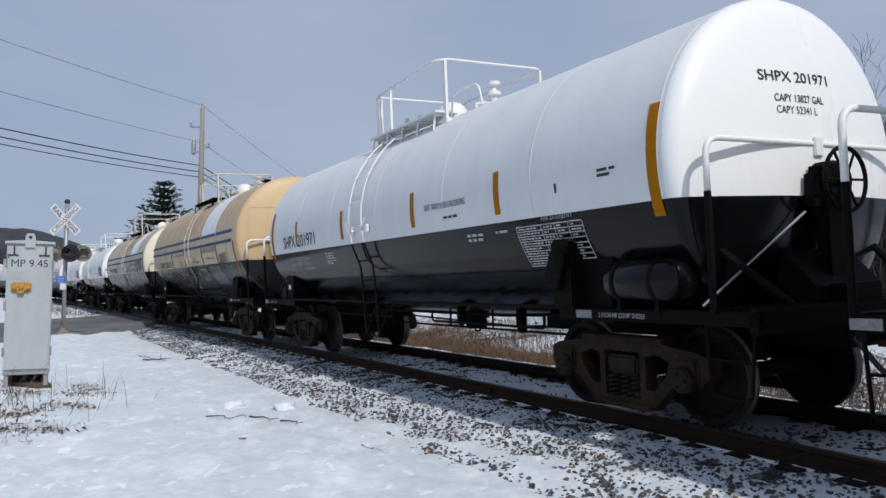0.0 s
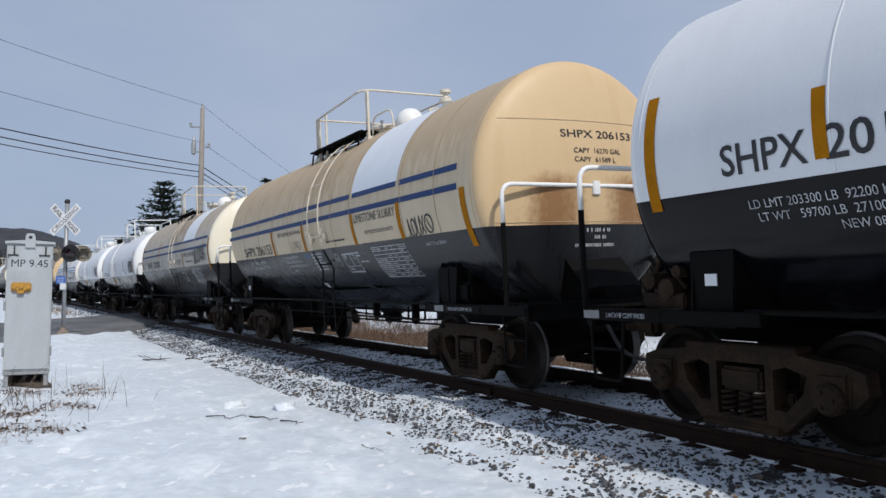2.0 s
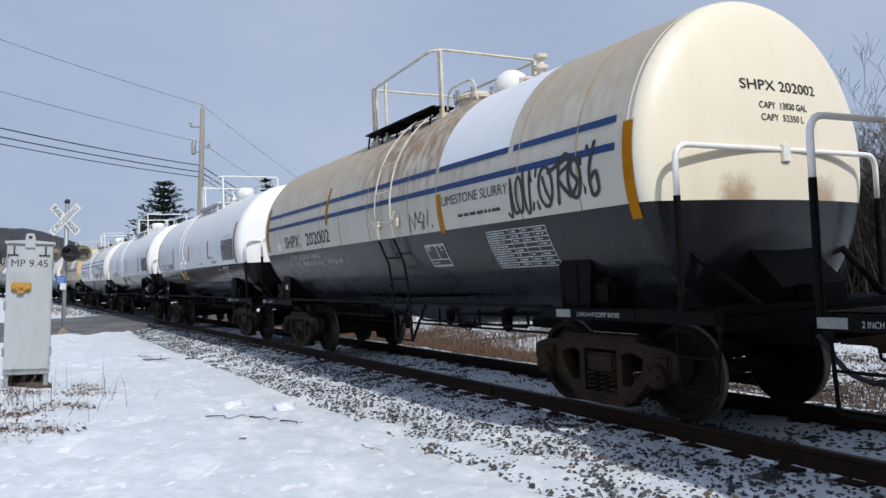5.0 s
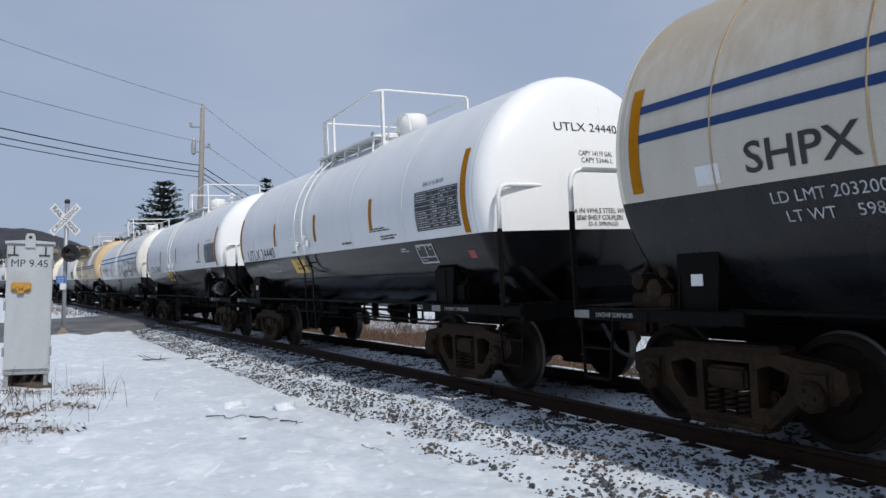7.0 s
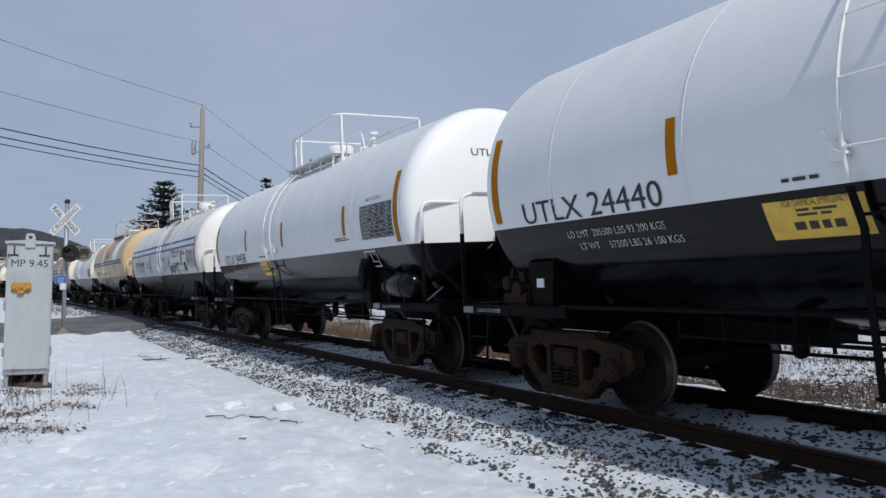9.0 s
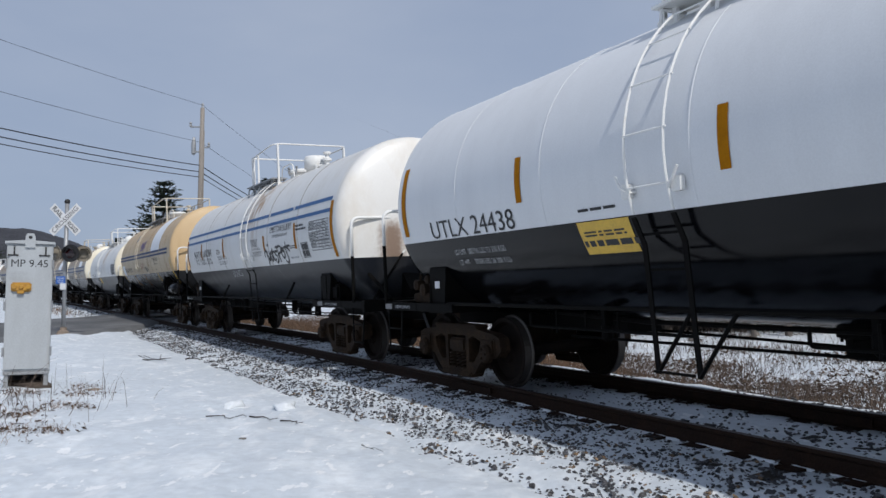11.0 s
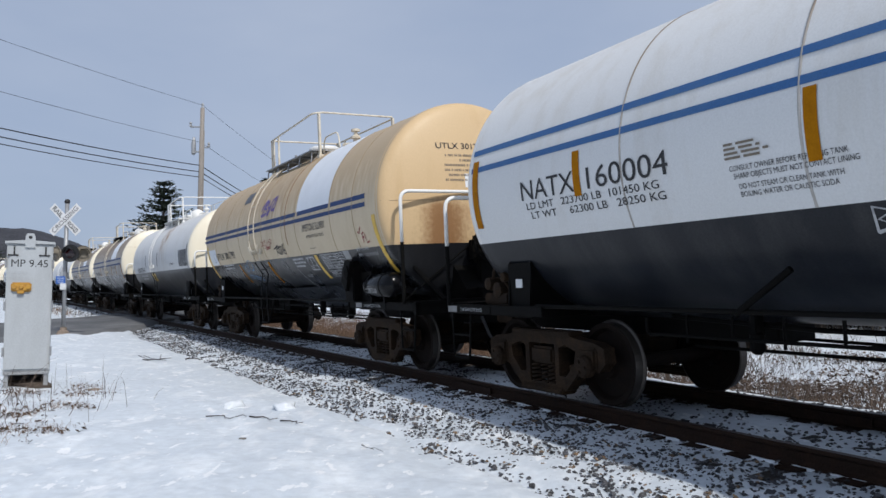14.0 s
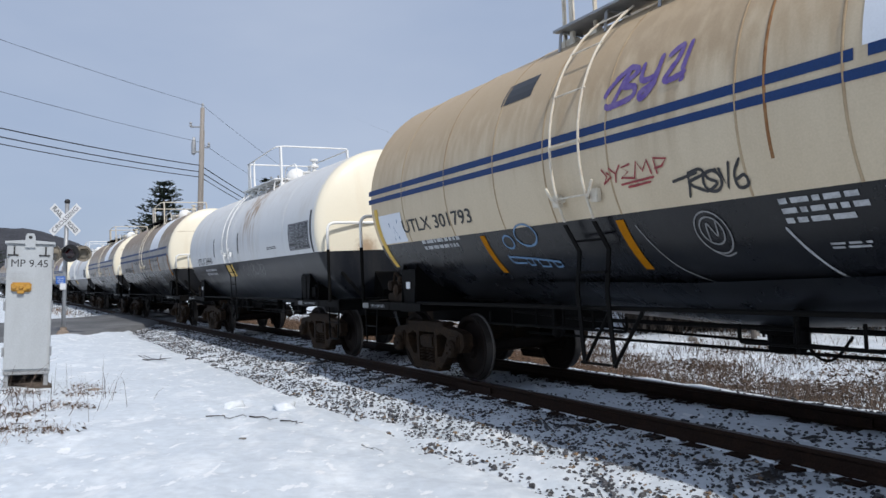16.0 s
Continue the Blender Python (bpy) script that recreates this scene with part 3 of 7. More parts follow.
# ballast stones: crushed lumps in many sizes
def stones(name, count, s_rng, d_rng, size, seed, dens, material=None):
    rng = np.random.default_rng(seed)
    base = np.array([(1, 0, -.1), (.3, .95, .1), (-.8, .6, -.1), (-.85, -.5, .15), (.2, -1, -.05), (.25, .1, .8), (-.3, -.15, .75), (0, 0, -.7)], float)
    faces = np.array([(0, 1, 5), (1, 2, 6), (1, 6, 5), (2, 3, 6), (3, 4, 6), (4, 5, 6), (4, 0, 5), (1, 0, 7), (2, 1, 7), (3, 2, 7), (4, 3, 7), (0, 4, 7)])
    s = rng.uniform(0, 1, count) ** dens * (s_rng[1] - s_rng[0]) + s_rng[0]
    d = rng.uniform(*d_rng, count)
    rag = 0.22 * np.sin(s * 2.3 + 1.1 * np.sin(s * 5.7)) + 0.12 * np.sin(s * 9.1 + d * 7)
    edge = d - 2.5 - 0.5 * np.clip((s - 9) / 12, 0, 1) + rag
    keep = (edge <= 0) | (rng.random(count) > np.minimum(0.97, edge * 1.5 + 0.10))
    s, d = s[keep], d[keep]
    m = len(s)
    t = np.maximum(0.0, np.abs(d) - 1.65)
    c = on_lines(s, d, np.where(np.abs(d) < 0.66, -0.166, np.where(np.abs(d) < 1.62, -0.168, -0.180)) - t * np.where(d > 0, 0.055, 0.42))
    r = size * rng.uniform(0.45, 1.0, m) * np.where(rng.random(m) < 0.06, 1.5, 1.0)
    c[:, 2] += r * rng.uniform(-0.15, 0.30, m)
    b = base[None] * rng.uniform(0.7, 1.3, (m, 8, 3)) * r[:, None, None] * np.array([1, 0.75, 0.62])
    tx, ty, tz = rng.uniform(-.5, .5, m), rng.uniform(-.5, .5, m), rng.uniform(0, 6.3, m)
    o, i = np.zeros(m), np.ones(m)
    qx = np.array([[i, o, o], [o, np.cos(tx), -np.sin(tx)], [o, np.sin(tx), np.cos(tx)]]).transpose(2, 0, 1)
    qy = np.array([[np.cos(ty), o, np.sin(ty)], [o, i, o], [-np.sin(ty), o, np.cos(ty)]]).transpose(2, 0, 1)
    qz = np.array([[np.cos(tz), -np.sin(tz), o], [np.sin(tz), np.cos(tz), o], [o, o, i]]).transpose(2, 0, 1)
    V = (b @ (qz @ qy @ qx).transpose(0, 2, 1) + c[:, None]).reshape(-1, 3)
    F = (faces[None] + 8 * np.arange(m)[:, None, None]).reshape(-1, 3)
    return raw(name, V, F, material or M_STONE)


st = stones("ballast", 20000, (-4.0, 48), (0.80, 3.7), 0.032, 11, 1.22)
st5 = stones("ballast", 20000, (-4.0, 34), (0.80, 3.8), 0.018, 19, 1.3)
tagged(st5, "small dark ballast chips sprinkled over the snow", "ballast", kind="stuff")
st4 = stones("ballast", 1100, (1.5, 45), (0.85, 3.2), 0.034, 17, 1.5, M_TANSTONE)
tagged(st4, "tan and brown ballast stones among the grey", "ballast", kind="stuff")
tagged(st, "crushed grey ballast stones showing through snow", "ballast", kind="stuff")
st2 = stones("ballast", 17000, (-4.0, 40), (-2.6, 0.66), 0.029, 12, 1.3)
tagged(st2, "crushed grey ballast stones between the rails", "ballast", kind="stuff")
st3 = stones("ballast", 5000, (36, 110), (-2.4, 2.6), 0.06, 13, 1.2)
tagged(st3, "crushed grey ballast along the far track", "ballast", kind="stuff")


# rails
def rail_bar(d):
    prof = [(-0.0365, 0), (-0.030, 0.004 - 0.004), (0.030, 0), (0.0365, -0.008), (0.036, -0.034), (0.010, -0.050), (0.008, -0.125), (0.068, -0.158), (0.070, -0.170), (-0.070, -0.170), (-0.068, -0.158), (-0.008, -0.125), (-0.010, -0.050), (-0.036, -0.034), (-0.0365, -0.008)]
    prof = [prof[1], prof[2]] + prof[3:]
    V, F = [], []
    ss = np.arange(-40, 160, 1.0)
    n = len(prof)
    for s_ in ss:
        V += [on_line(s_, d + o, z) for o, z in prof]
    for i in range(len(ss) - 1):
        for k in range(n):
            F.append((i * n + k, i * n + (k + 1) % n, (i + 1) * n + (k + 1) % n, (i + 1) * n + k))
    ob = raw("rail", V, F, [M_RAIL, M_RAILTOP])
    for p in ob.data.polygons:
        p.material_index = 1 if p.index % n == 0 else 0
    tagged(ob, "rust-brown steel rail with a dull worn head", "rail", "rails of the track")
    return ob


for d_ in (0.7540, -0.7540):
    rb = rail_bar(d_)
    # bolted joint bars
    for s_ in ((9.7, 21.6) if d_ > 0 else (5.2, 17.0)):
        bm = nb()
        for o in (-0.028, 0.028):
            pts = [on_line(s_ + k, d_ + o * (1 if k else 1), z) for k in (-0.45, 0.45) for z in (-0.05, -0.15)]
            w = (on_line(s_, d_ + o + math.copysign(0.02, o), -0.1) - on_line(s_, d_ + o, -0.1))
            a = [bm.verts.new(p) for p in pts]
            b = [bm.verts.new(p + w) for p in pts]
            for q in ((0, 1, 3, 2),):
                bm.faces.new([b[k] for k in q])
                bm.faces.new([a[k] for k in reversed(q)])
            for k0, k1 in ((0, 1), (1, 3), (3, 2), (2, 0)):
                bm.faces.new((a[k0], a[k1], b[k1], b[k0]))
        part("joint_bar", bm, M_RAIL, rb)

# ties
bm = nb()
box(bm, -0.115, 0.115, -1.30, 1.30, -0.345, -0.176, 0.012)
tie_me = bpy.data.meshes.new("tie")
bm.to_mesh(tie_me)
bm.free()
tie_me.materials.append(M_TIE)
bm = nb()
for sy in (-1, 1):
    box(bm, -0.115, 0.115, sy * 0.754 - 0.20, sy * 0.754 + 0.25, -0.176, -0.154, 0.004)
    for o in (-0.1, 0.1):
        box(bm, -0.05, -0.03, sy * 0.754 + o - 0.012, sy * 0.754 + o + 0.012, -0.168, -0.145)
plate_me = bpy.data.meshes.new("tie_plate")
bm.to_mesh(plate_me)
bm.free()
plate_me.materials.append(M_RAIL)
track_ties = tagged(new("track_ties"), "dark creosoted timber ties under the rails", "railway ties", kind="structure")
for i in range(180):
    s_ = -3 + 0.53 * i
    m_ = line_pose(s_, 0.3) @ pose(0, 0, 0, 0, 0, random.uniform(-1.5, 1.5))
    share("tie", tie_me, track_ties, m_)
    if i < 90:
        share("tie_plate", plate_me, track_ties, m_)

# snow that lies along the foot of each rail
for d_ in (0.842, -0.842):
    V, F = [], []
    rs = np.random.default_rng(5)
    s_ = -2.0
    while s_ < 60:
        n_ = rs.uniform(0.2, 0.9)
        ss_ = np.arange(s_, s_ + n_, 0.06)
        b0 = len(V)
        for k_, q_ in enumerate(ss_):
            e_ = 0.4 + 0.6 * math.sin(math.pi * (k_ + 0.5) / len(ss_)) ** 0.5
            w_, h_ = 0.012 * e_ * rs.uniform(0.6, 1.3), 0.012 * e_ * rs.uniform(0.6, 1.3)
            for o_, z_ in ((-w_, -0.172), (-w_ * 0.5, -0.160 + h_), (w_ * 0.6, -0.162 + h_ * 0.6), (w_ * 1.3, -0.174)):
                V.append(on_line(q_, d_ + o_ * math.copysign(1, d_), z_))
        for k_ in range(len(ss_) - 1):
            for j_ in range(3):
                a_ = b0 + k_ * 4 + j_
                F.append((a_, a_ + 1, a_ + 5, a_ + 4))
        s_ += n_ + rs.uniform(0.05, 0.25)
    tagged(raw("snow_ridge", V, F, M_SNOWCAP, smooth=True), "thin ridge of snow along the rail foot", "snow ridge", kind="stuff")


# ---- tank cars ----
R, ZC = 1.42, 2.68          # tank radius, height of its axis over the rail heads
WHEEL_R = 0.457
PHI = lambda z: math.asin(max(-1.0, min(1.0, (z - ZC) / R)))


def skin(a, phi, L, eps):
    """Point on the shell's side: a metres behind the front rim, phi up from the widest line."""
    return Vector((L / 2 - a, -(R + eps) * math.cos(phi), ZC + (R + eps) * math.sin(phi)))


def sheet(bm, L, a0, a1, p0, p1, eps=0.004):
    """Paint or tape that lies on the shell."""
    n = max(1, int(abs(p1 - p0) / 0.06))
    m = max(1, int(abs(a1 - a0) / 2.0))
    g = [[bm.verts.new(skin(a0 + (a1 - a0) * i / m, p0 + (p1 - p0) * j / n, L, eps)) for j in range(n + 1)] for i in range(m + 1)]
    for i in range(m):
        for j in range(n):
            bm.faces.new((g[i][j], g[i + 1][j], g[i + 1][j + 1], g[i][j + 1]) if a1 < a0 else (g[i][j], g[i][j + 1], g[i + 1][j + 1], g[i + 1][j]))
    return bm


def letters(L, s, a, z, width, height, bold=1.0, eps=0.006):
    bm = text_bm(s, width, height, 0.011 * bold if height > 0.15 else 0.005)
    y = 0.07
    while y < height:
        bmesh.ops.bisect_plane(bm, geom=bm.verts[:] + bm.edges[:] + bm.faces[:], plane_co=(0, y, 0), plane_no=(0, 1, 0))
        y += 0.07
    p0 = PHI(z)
    for v in bm.verts:
        v.co = skin(a - v.co.x, p0 + v.co.y / R, L, eps + v.co.z)
    return bm


def dashes(L, a0, a1, z0, z1, rows, rnd, eps=0.006, fill=0.55):
    """Lines of writing too small to read, as bars."""
    bm = nb()
    h = (z1 - z0) / rows
    for r in range(rows):
        zt = z1 - r * h
        a = a0
        end = a1 + rnd.random() * 0.3 * (a0 - a1)
        while a > end + 0.03:
            w = min(rnd.uniform(0.05, 0.2), a - end)
            sheet(bm, L, a, a - w, PHI(zt - h * fill), PHI(zt), eps)
            a -= w + 0.03
    return bm


def ruled(L, a0, a1, z0, z1, rows, cols, rnd, line=0.012, eps=0.006, text=True):
    """A ruled table with barred entries."""
    bm = nb()
    for i in range(rows + 1):
        z = z0 + (z1 - z0) * i / rows
        sheet(bm, L, a0, a1, PHI(z - line / 2), PHI(z + line / 2), eps)
    for i in range(cols + 1):
        f = 0 if i == 0 else 0.4 + 0.6 * (i - 1) / (cols - 1) if cols > 1 else i
        a = a0 + (a1 - a0) * f
        sheet(bm, L, a + line / 2, a - line / 2, PHI(z0), PHI(z1), eps)
    if text and rows > 2:
        h = (z1 - z0) / rows
        for i in range(rows):
            for c in range(cols):
                f0 = 0 if c == 0 else 0.4 + 0.6 * (c - 1) / (cols - 1)
                f1 = 0.4 + 0.6 * c / (cols - 1) if cols > 1 else 1
                b0, b1 = a0 + (a1 - a0) * (f0 + 0.03), a0 + (a1 - a0) * (f1 - rnd.uniform(0.03, 0.12))
                if rnd.random() < 0.15:
                    continue
                while b0 > b1 + 0.02:
                    q = min(b0 - b1, rnd.uniform(0.03, 0.08))
                    sheet(bm, L, b0, b0 - q, PHI(z0 + h * (i + 0.34)), PHI(z0 + h * (i + 0.66)), eps)
                    b0 -= q + 0.014
    return bm


def curve_through(pts, n=6):
    """The polyline as a smooth curve through its points."""
    if len(pts) < 3:
        return pts
    closed = pts[0] == pts[-1]
    q = [pts[-2]] + pts + [pts[1]] if closed else [pts[0]] + pts + [pts[-1]]
    out = []
    for a, b, c, d in zip(q, q[1:], q[2:], q[3:]):
        for k in range(n):
            t = k / n
            out.append(tuple(0.5 * (2 * b[i] + (c[i] - a[i]) * t + (2 * a[i] - 5 * b[i] + 4 * c[i] - d[i]) * t * t + (3 * b[i] - a[i] - 3 * c[i] + d[i]) * t ** 3) for i in (0, 1)))
    return out + [pts[-1]]


def sprayed(L, a0, a1, z0, z1, strokes, rnd, w, eps=0.007):
    """A sprayed or chalked tag from freehand strokes in the unit square (right, up)."""
    bm = nb()
    for st_ in strokes:
        sharp = st_[0] == "line"
        pts = list(st_[1:]) if sharp else list(st_)
        path = [Vector((a0 + (a1 - a0) * u, z0 + (z1 - z0) * v)) for u, v in (pts if sharp else curve_through(pts))]
        prev, e = None, eps + rnd.random() * 0.002
        for k, p in enumerate(path):
            d = (path[min(k + 1, len(path) - 1)] - path[max(k - 1, 0)])
            if d.length < 1e-6:
                continue
            d.normalize()
            nrm, ww = Vector((-d.y, d.x)), w * 0.5 * rnd.uniform(0.88, 1.12)
            if k == 0 or k == len(path) - 1:
                tip = p + d * (-0.35 if k == 0 else 0.35) * w
                c = [p + nrm * ww * 0.9, p - nrm * ww * 0.9, tip - nrm * ww * 0.45, tip + nrm * ww * 0.45]
                bm.faces.new([bm.verts.new(skin(x, PHI(z), L, e)) for x, z in c])
            row = [bm.verts.new(skin(q.x, PHI(q.y), L, e)) for q in (p + nrm * ww, p - nrm * ww)]
            if prev:
                bm.faces.new((prev[0], prev[1], row[1], row[0]))
            prev = row
    return bm


def oval(cx, cy, rx, ry, n=10, start=0.0):
    """A closed loop of freehand points."""
    q = [(cx + rx * math.cos(start + 2 * math.pi * k / n), cy + ry * math.sin(start + 2 * math.pi * k / n)) for k in range(n)]
    return q + [q[0]]


TAG_BLACK_LONG = [
    [(0.0, 0.42), (0.01, 0.62), (0.06, 0.72), (0.10, 0.62), (0.09, 0.40), (0.10, 0.18), (0.06, 0.0)],
    [(0.10, 0.70), (0.12, 0.42), (0.16, 0.22), (0.19, 0.40), (0.20, 0.66)], [(0.16, 0.96), (0.20, 1.0)], oval(0.255, 0.38, 0.035, 0.20),
    [(0.33, 0.78), (0.32, 0.40), (0.35, 0.18), (0.40, 0.26)], [(0.28, 0.66), (0.40, 0.60)],
    [(0.50, 0.62), (0.43, 0.62), (0.42, 0.48), (0.48, 0.36), (0.46, 0.14), (0.40, 0.06)],
    [(0.56, 0.10), (0.54, 0.50), (0.53, 0.80)], [(0.47, 0.82), (0.56, 0.84), (0.66, 0.82), (0.65, 0.58), (0.55, 0.48)],
    oval(0.72, 0.50, 0.05, 0.24), [(0.66, 0.46), (0.72, 0.62), (0.78, 0.50)],
    [(0.86, 1.0), (0.85, 0.60), (0.86, 0.18), (0.80, 0.02), (0.74, 0.12)], [(0.78, 0.74), (0.88, 0.78), (1.0, 0.80)], [(0.86, 0.76), (0.93, 0.66), (0.97, 0.56)]]
TAG_INITIALS = [
    ["line", (0.0, 0.0), (0.06, 0.95), (0.24, 0.08), (0.32, 1.0)], ["line", (0.34, 0.95), (0.40, 0.42), (0.58, 0.98)], ["line", (0.40, 0.46), (0.60, 0.36), (0.52, 0.0)],
    ["line", (0.62, 0.02), (0.66, 0.9), (0.80, 0.12), (0.86, 1.0)], [(0.97, 0.04), (0.99, 0.10)]]
TAG_LOOPS = [
    [(0.0, 0.05), (0.08, 0.0), (0.10, 0.9), (0.14, 0.1), (0.22, 0.05)], oval(0.28, 0.45, 0.07, 0.42), [(0.38, 0.95), (0.40, 0.1), (0.48, 0.08), (0.52, 0.95)],
    [(0.52, 0.9), (0.66, 0.05)], [(0.66, 0.95), (0.54, 0.05)], oval(0.83, 0.52, 0.13, 0.45), [(0.78, 0.75), (0.84, 0.40), (0.90, 0.20)]]
TAG_PURPLE = [
    [(0.03, 0.38), (0.10, 0.60), (0.30, 0.92), (0.22, 0.50), (0.12, 0.05)], [(0.14, 0.72), (0.30, 0.90), (0.40, 0.76), (0.24, 0.50), (0.38, 0.40), (0.36, 0.16), (0.10, 0.08), (0.05, 0.14)],
    [(0.46, 0.86), (0.46, 0.50), (0.60, 0.50), (0.66, 0.86)], [(0.66, 0.92), (0.60, 0.30), (0.48, 0.06), (0.46, 0.20), (0.62, 0.34)],
    [(0.74, 0.86), (0.86, 1.0), (0.84, 0.72), (0.72, 0.30), (0.86, 0.30), (0.92, 0.36)], [(0.95, 1.0), (0.90, 0.44)], [(0.89, 0.20), (0.91, 0.24)]]
TAG_RED = [
    ["line", (0.0, 0.95), (0.07, 0.55), (0.0, 0.2), (0.14, 0.5), (0.08, 0.75)], ["line", (0.12, 0.95), (0.22, 0.6), (0.30, 1.0)], ["line", (0.22, 0.6), (0.20, 0.2)],
    ["line", (0.46, 0.95), (0.32, 0.85), (0.42, 0.6), (0.30, 0.35), (0.48, 0.25)], ["line", (0.50, 0.2), (0.56, 1.0), (0.64, 0.5), (0.72, 1.0), (0.76, 0.3)],
    ["line", (0.84, 0.25), (0.82, 1.0), (1.0, 0.85), (0.92, 0.55), (0.82, 0.5)], ["line", (0.28, 0.02), (0.78, 0.12)], ["line", (0.38, -0.16), (0.72, -0.08)]]
TAG_BLACK_SHORT = [
    ["line", (0.0, 0.62), (0.36, 0.80)], [(0.24, 0.85), (0.22, 0.4), (0.18, 0.0)], [(0.24, 0.82), (0.40, 0.90), (0.44, 0.70), (0.22, 0.48), (0.44, 0.10)],
    [(0.62, 0.78), (0.48, 0.72), (0.50, 0.52), (0.60, 0.34), (0.46, 0.10)], oval(0.54, 0.42, 0.12, 0.36), ["line", (0.66, 0.8), (0.72, 0.1), (0.80, 0.95)],
    [(0.94, 1.0), (0.84, 0.52), (0.86, 0.08), (0.98, 0.14), (0.96, 0.46), (0.85, 0.34)]]
TAG_FACE = [oval(0.20, 0.62, 0.11, 0.16), oval(0.62, 0.74, 0.22, 0.26), [(0.02, 0.30), (0.04, 0.12), (0.30, 0.08)], [(0.04, 0.26), (0.5, 0.18), (0.98, 0.06)],
            ["line", (0.34, 0.22), (0.36, 0.02), (0.46, 0.02), (0.46, 0.20)], ["line", (0.56, 0.18), (0.58, -0.02), (0.74, -0.04), (0.76, 0.14)], ["line", (0.84, 0.12), (0.86, -0.06), (0.98, -0.04), (0.98, 0.08)]]
TAG_CREST = [oval(0.5, 0.52, 0.42, 0.46, 12), oval(0.5, 0.56, 0.28, 0.30, 9), [(0.34, 0.36), (0.44, 0.72), (0.58, 0.44), (0.68, 0.74)], [(0.24, 0.14), (0.5, 0.0), (0.78, 0.06)]]
TAG_GREY = [["line", (0.0, 0.0), (0.02, 1.0), (0.16, 0.8), (0.04, 0.5), (0.16, 0.2), (0.0, 0.0)], [(0.22, 0.95), (0.24, 0.1), (0.34, 0.1), (0.36, 0.95)],
            ["line", (0.42, 0.0), (0.44, 0.95), (0.50, 0.4), (0.56, 0.95), (0.58, 0.0)], [(0.78, 0.9), (0.66, 0.8), (0.66, 0.2), (0.78, 0.1)], [(0.98, 0.9), (0.86, 0.85), (0.92, 0.5), (0.98, 0.2), (0.84, 0.08)]]
TAG_W = [["line", (0.0, 0.9), (0.25, 0.0), (0.5, 0.7), (0.75, 0.05), (1.0, 1.0)]]
TAG_CHECK = [["line", (0.0, 0.75), (0.12, 0.62), (0.38, 1.0)], ["line", (0.36, 0.1), (0.42, 0.6), (0.62, 0.66)], ["line", (0.38, 0.36), (0.56, 0.40)], ["line", (0.70, 0.56), (0.72, 0.05), (1.0, 0.12)]]
TAG_ROUNDEL = [oval(0.5, 0.5, 0.5, 0.5, 14), oval(0.28, 0.5, 0.09, 0.18, 8), oval(0.50, 0.5, 0.09, 0.18, 8), ["line", (0.70, 0.30), (0.70, 0.70), (0.84, 0.70)], ["line", (0.70, 0.5), (0.82, 0.5)]]
TAG_SCRATCH = [[(0.0, 1.0), (0.18, 0.62), (0.42, 0.30), (1.0, 0.0)]]


def ruled_box(L, a0, a1, z0, z1, line=0.026, eps=0.006):
    """The boxed stencil for brake tests: a border, a divider and small entries."""
    bm = nb()
    at = lambda u: a0 + (a1 - a0) * u
    up = lambda v: PHI(z0 + (z1 - z0) * v)
    h, w = line / (z1 - z0), line / abs(a1 - a0)
    for v in (0.0, 0.30, 1.0 - h):
        sheet(bm, L, at(0), at(1), up(v), up(v + (h if v != 0.30 else h * 0.6)), eps)
    for u, v0 in ((0.0, 0.0), (0.52, 0.30), (1.0 - w, 0.0)):
        sheet(bm, L, at(u), at(u + w), up(v0), up(1.0), eps)
    for u, v, k in ((0.10, 0.84, 0.16), (0.10, 0.74, 0.14), (0.70, 0.84, 0.14), (0.74, 0.70, 0.10), (0.10, 0.16, 0.30)):
        sheet(bm, L, at(u), at(u + k), up(v), up(v + 0.055), eps)
    return bm


def scribble(L, a0, a1, z0, z1, loops, rnd, w=0.022, eps=0.007):
    """A sprayed tag: bent strokes and loops side by side, no readable writing."""
    bm = nb()
    wide, tall = abs(a1 - a0) / loops, z1 - z0
    for g in range(loops):
        ca = a0 - wide * (g + 0.5)
        for _ in range(rnd.choice((1, 2, 2))):
            kind = rnd.choice(("hook", "loop", "slash", "wave"))
            tilt, k0, h = rnd.uniform(-0.25, 0.25), rnd.uniform(-0.15, 0.15), rnd.uniform(0.8, 1.15)
            pts = []
            for i in range(15):
                t = i / 14
                if kind == "hook":
                    u, v = -0.3 + 0.75 * max(0, t - 0.45) * 1.6, 0.5 - 1.1 * t + 1.0 * max(0, t - 0.6) ** 1.2
                elif kind == "loop":
                    q = 1.2 + t * 5.6
                    u, v = 0.42 * math.cos(q), 0.40 * math.sin(q)
                elif kind == "slash":
                    u, v = 0.4 - 0.8 * t, 0.5 - t + 0.1 * math.sin(t * 6)
                else:
                    u, v = 0.42 * math.sin(t * 6.0), 0.5 - t
                pts.append((ca - (u + k0 + tilt * v) * wide * 1.25, (z0 + z1) / 2 + v * tall * h))
            for (p, q) in zip(pts, pts[1:]):
                u = Vector((q[0] - p[0], q[1] - p[1]))
                if u.length < 1e-5:
                    continue
                ww = w * rnd.uniform(0.8, 1.2)
                k, e = Vector((-u.y, u.x)).normalized() * ww / 2, u.normalized() * ww * 0.3
                c = [(p[0] - e.x + k.x, p[1] - e.y + k.y), (p[0] - e.x - k.x, p[1] - e.y - k.y), (q[0] + e.x - k.x, q[1] + e.y - k.y), (q[0] + e.x + k.x, q[1] + e.y + k.y)]
                bm.faces.new([bm.verts.new(skin(x, PHI(z), L, eps)) for x, z in c])
    return bm


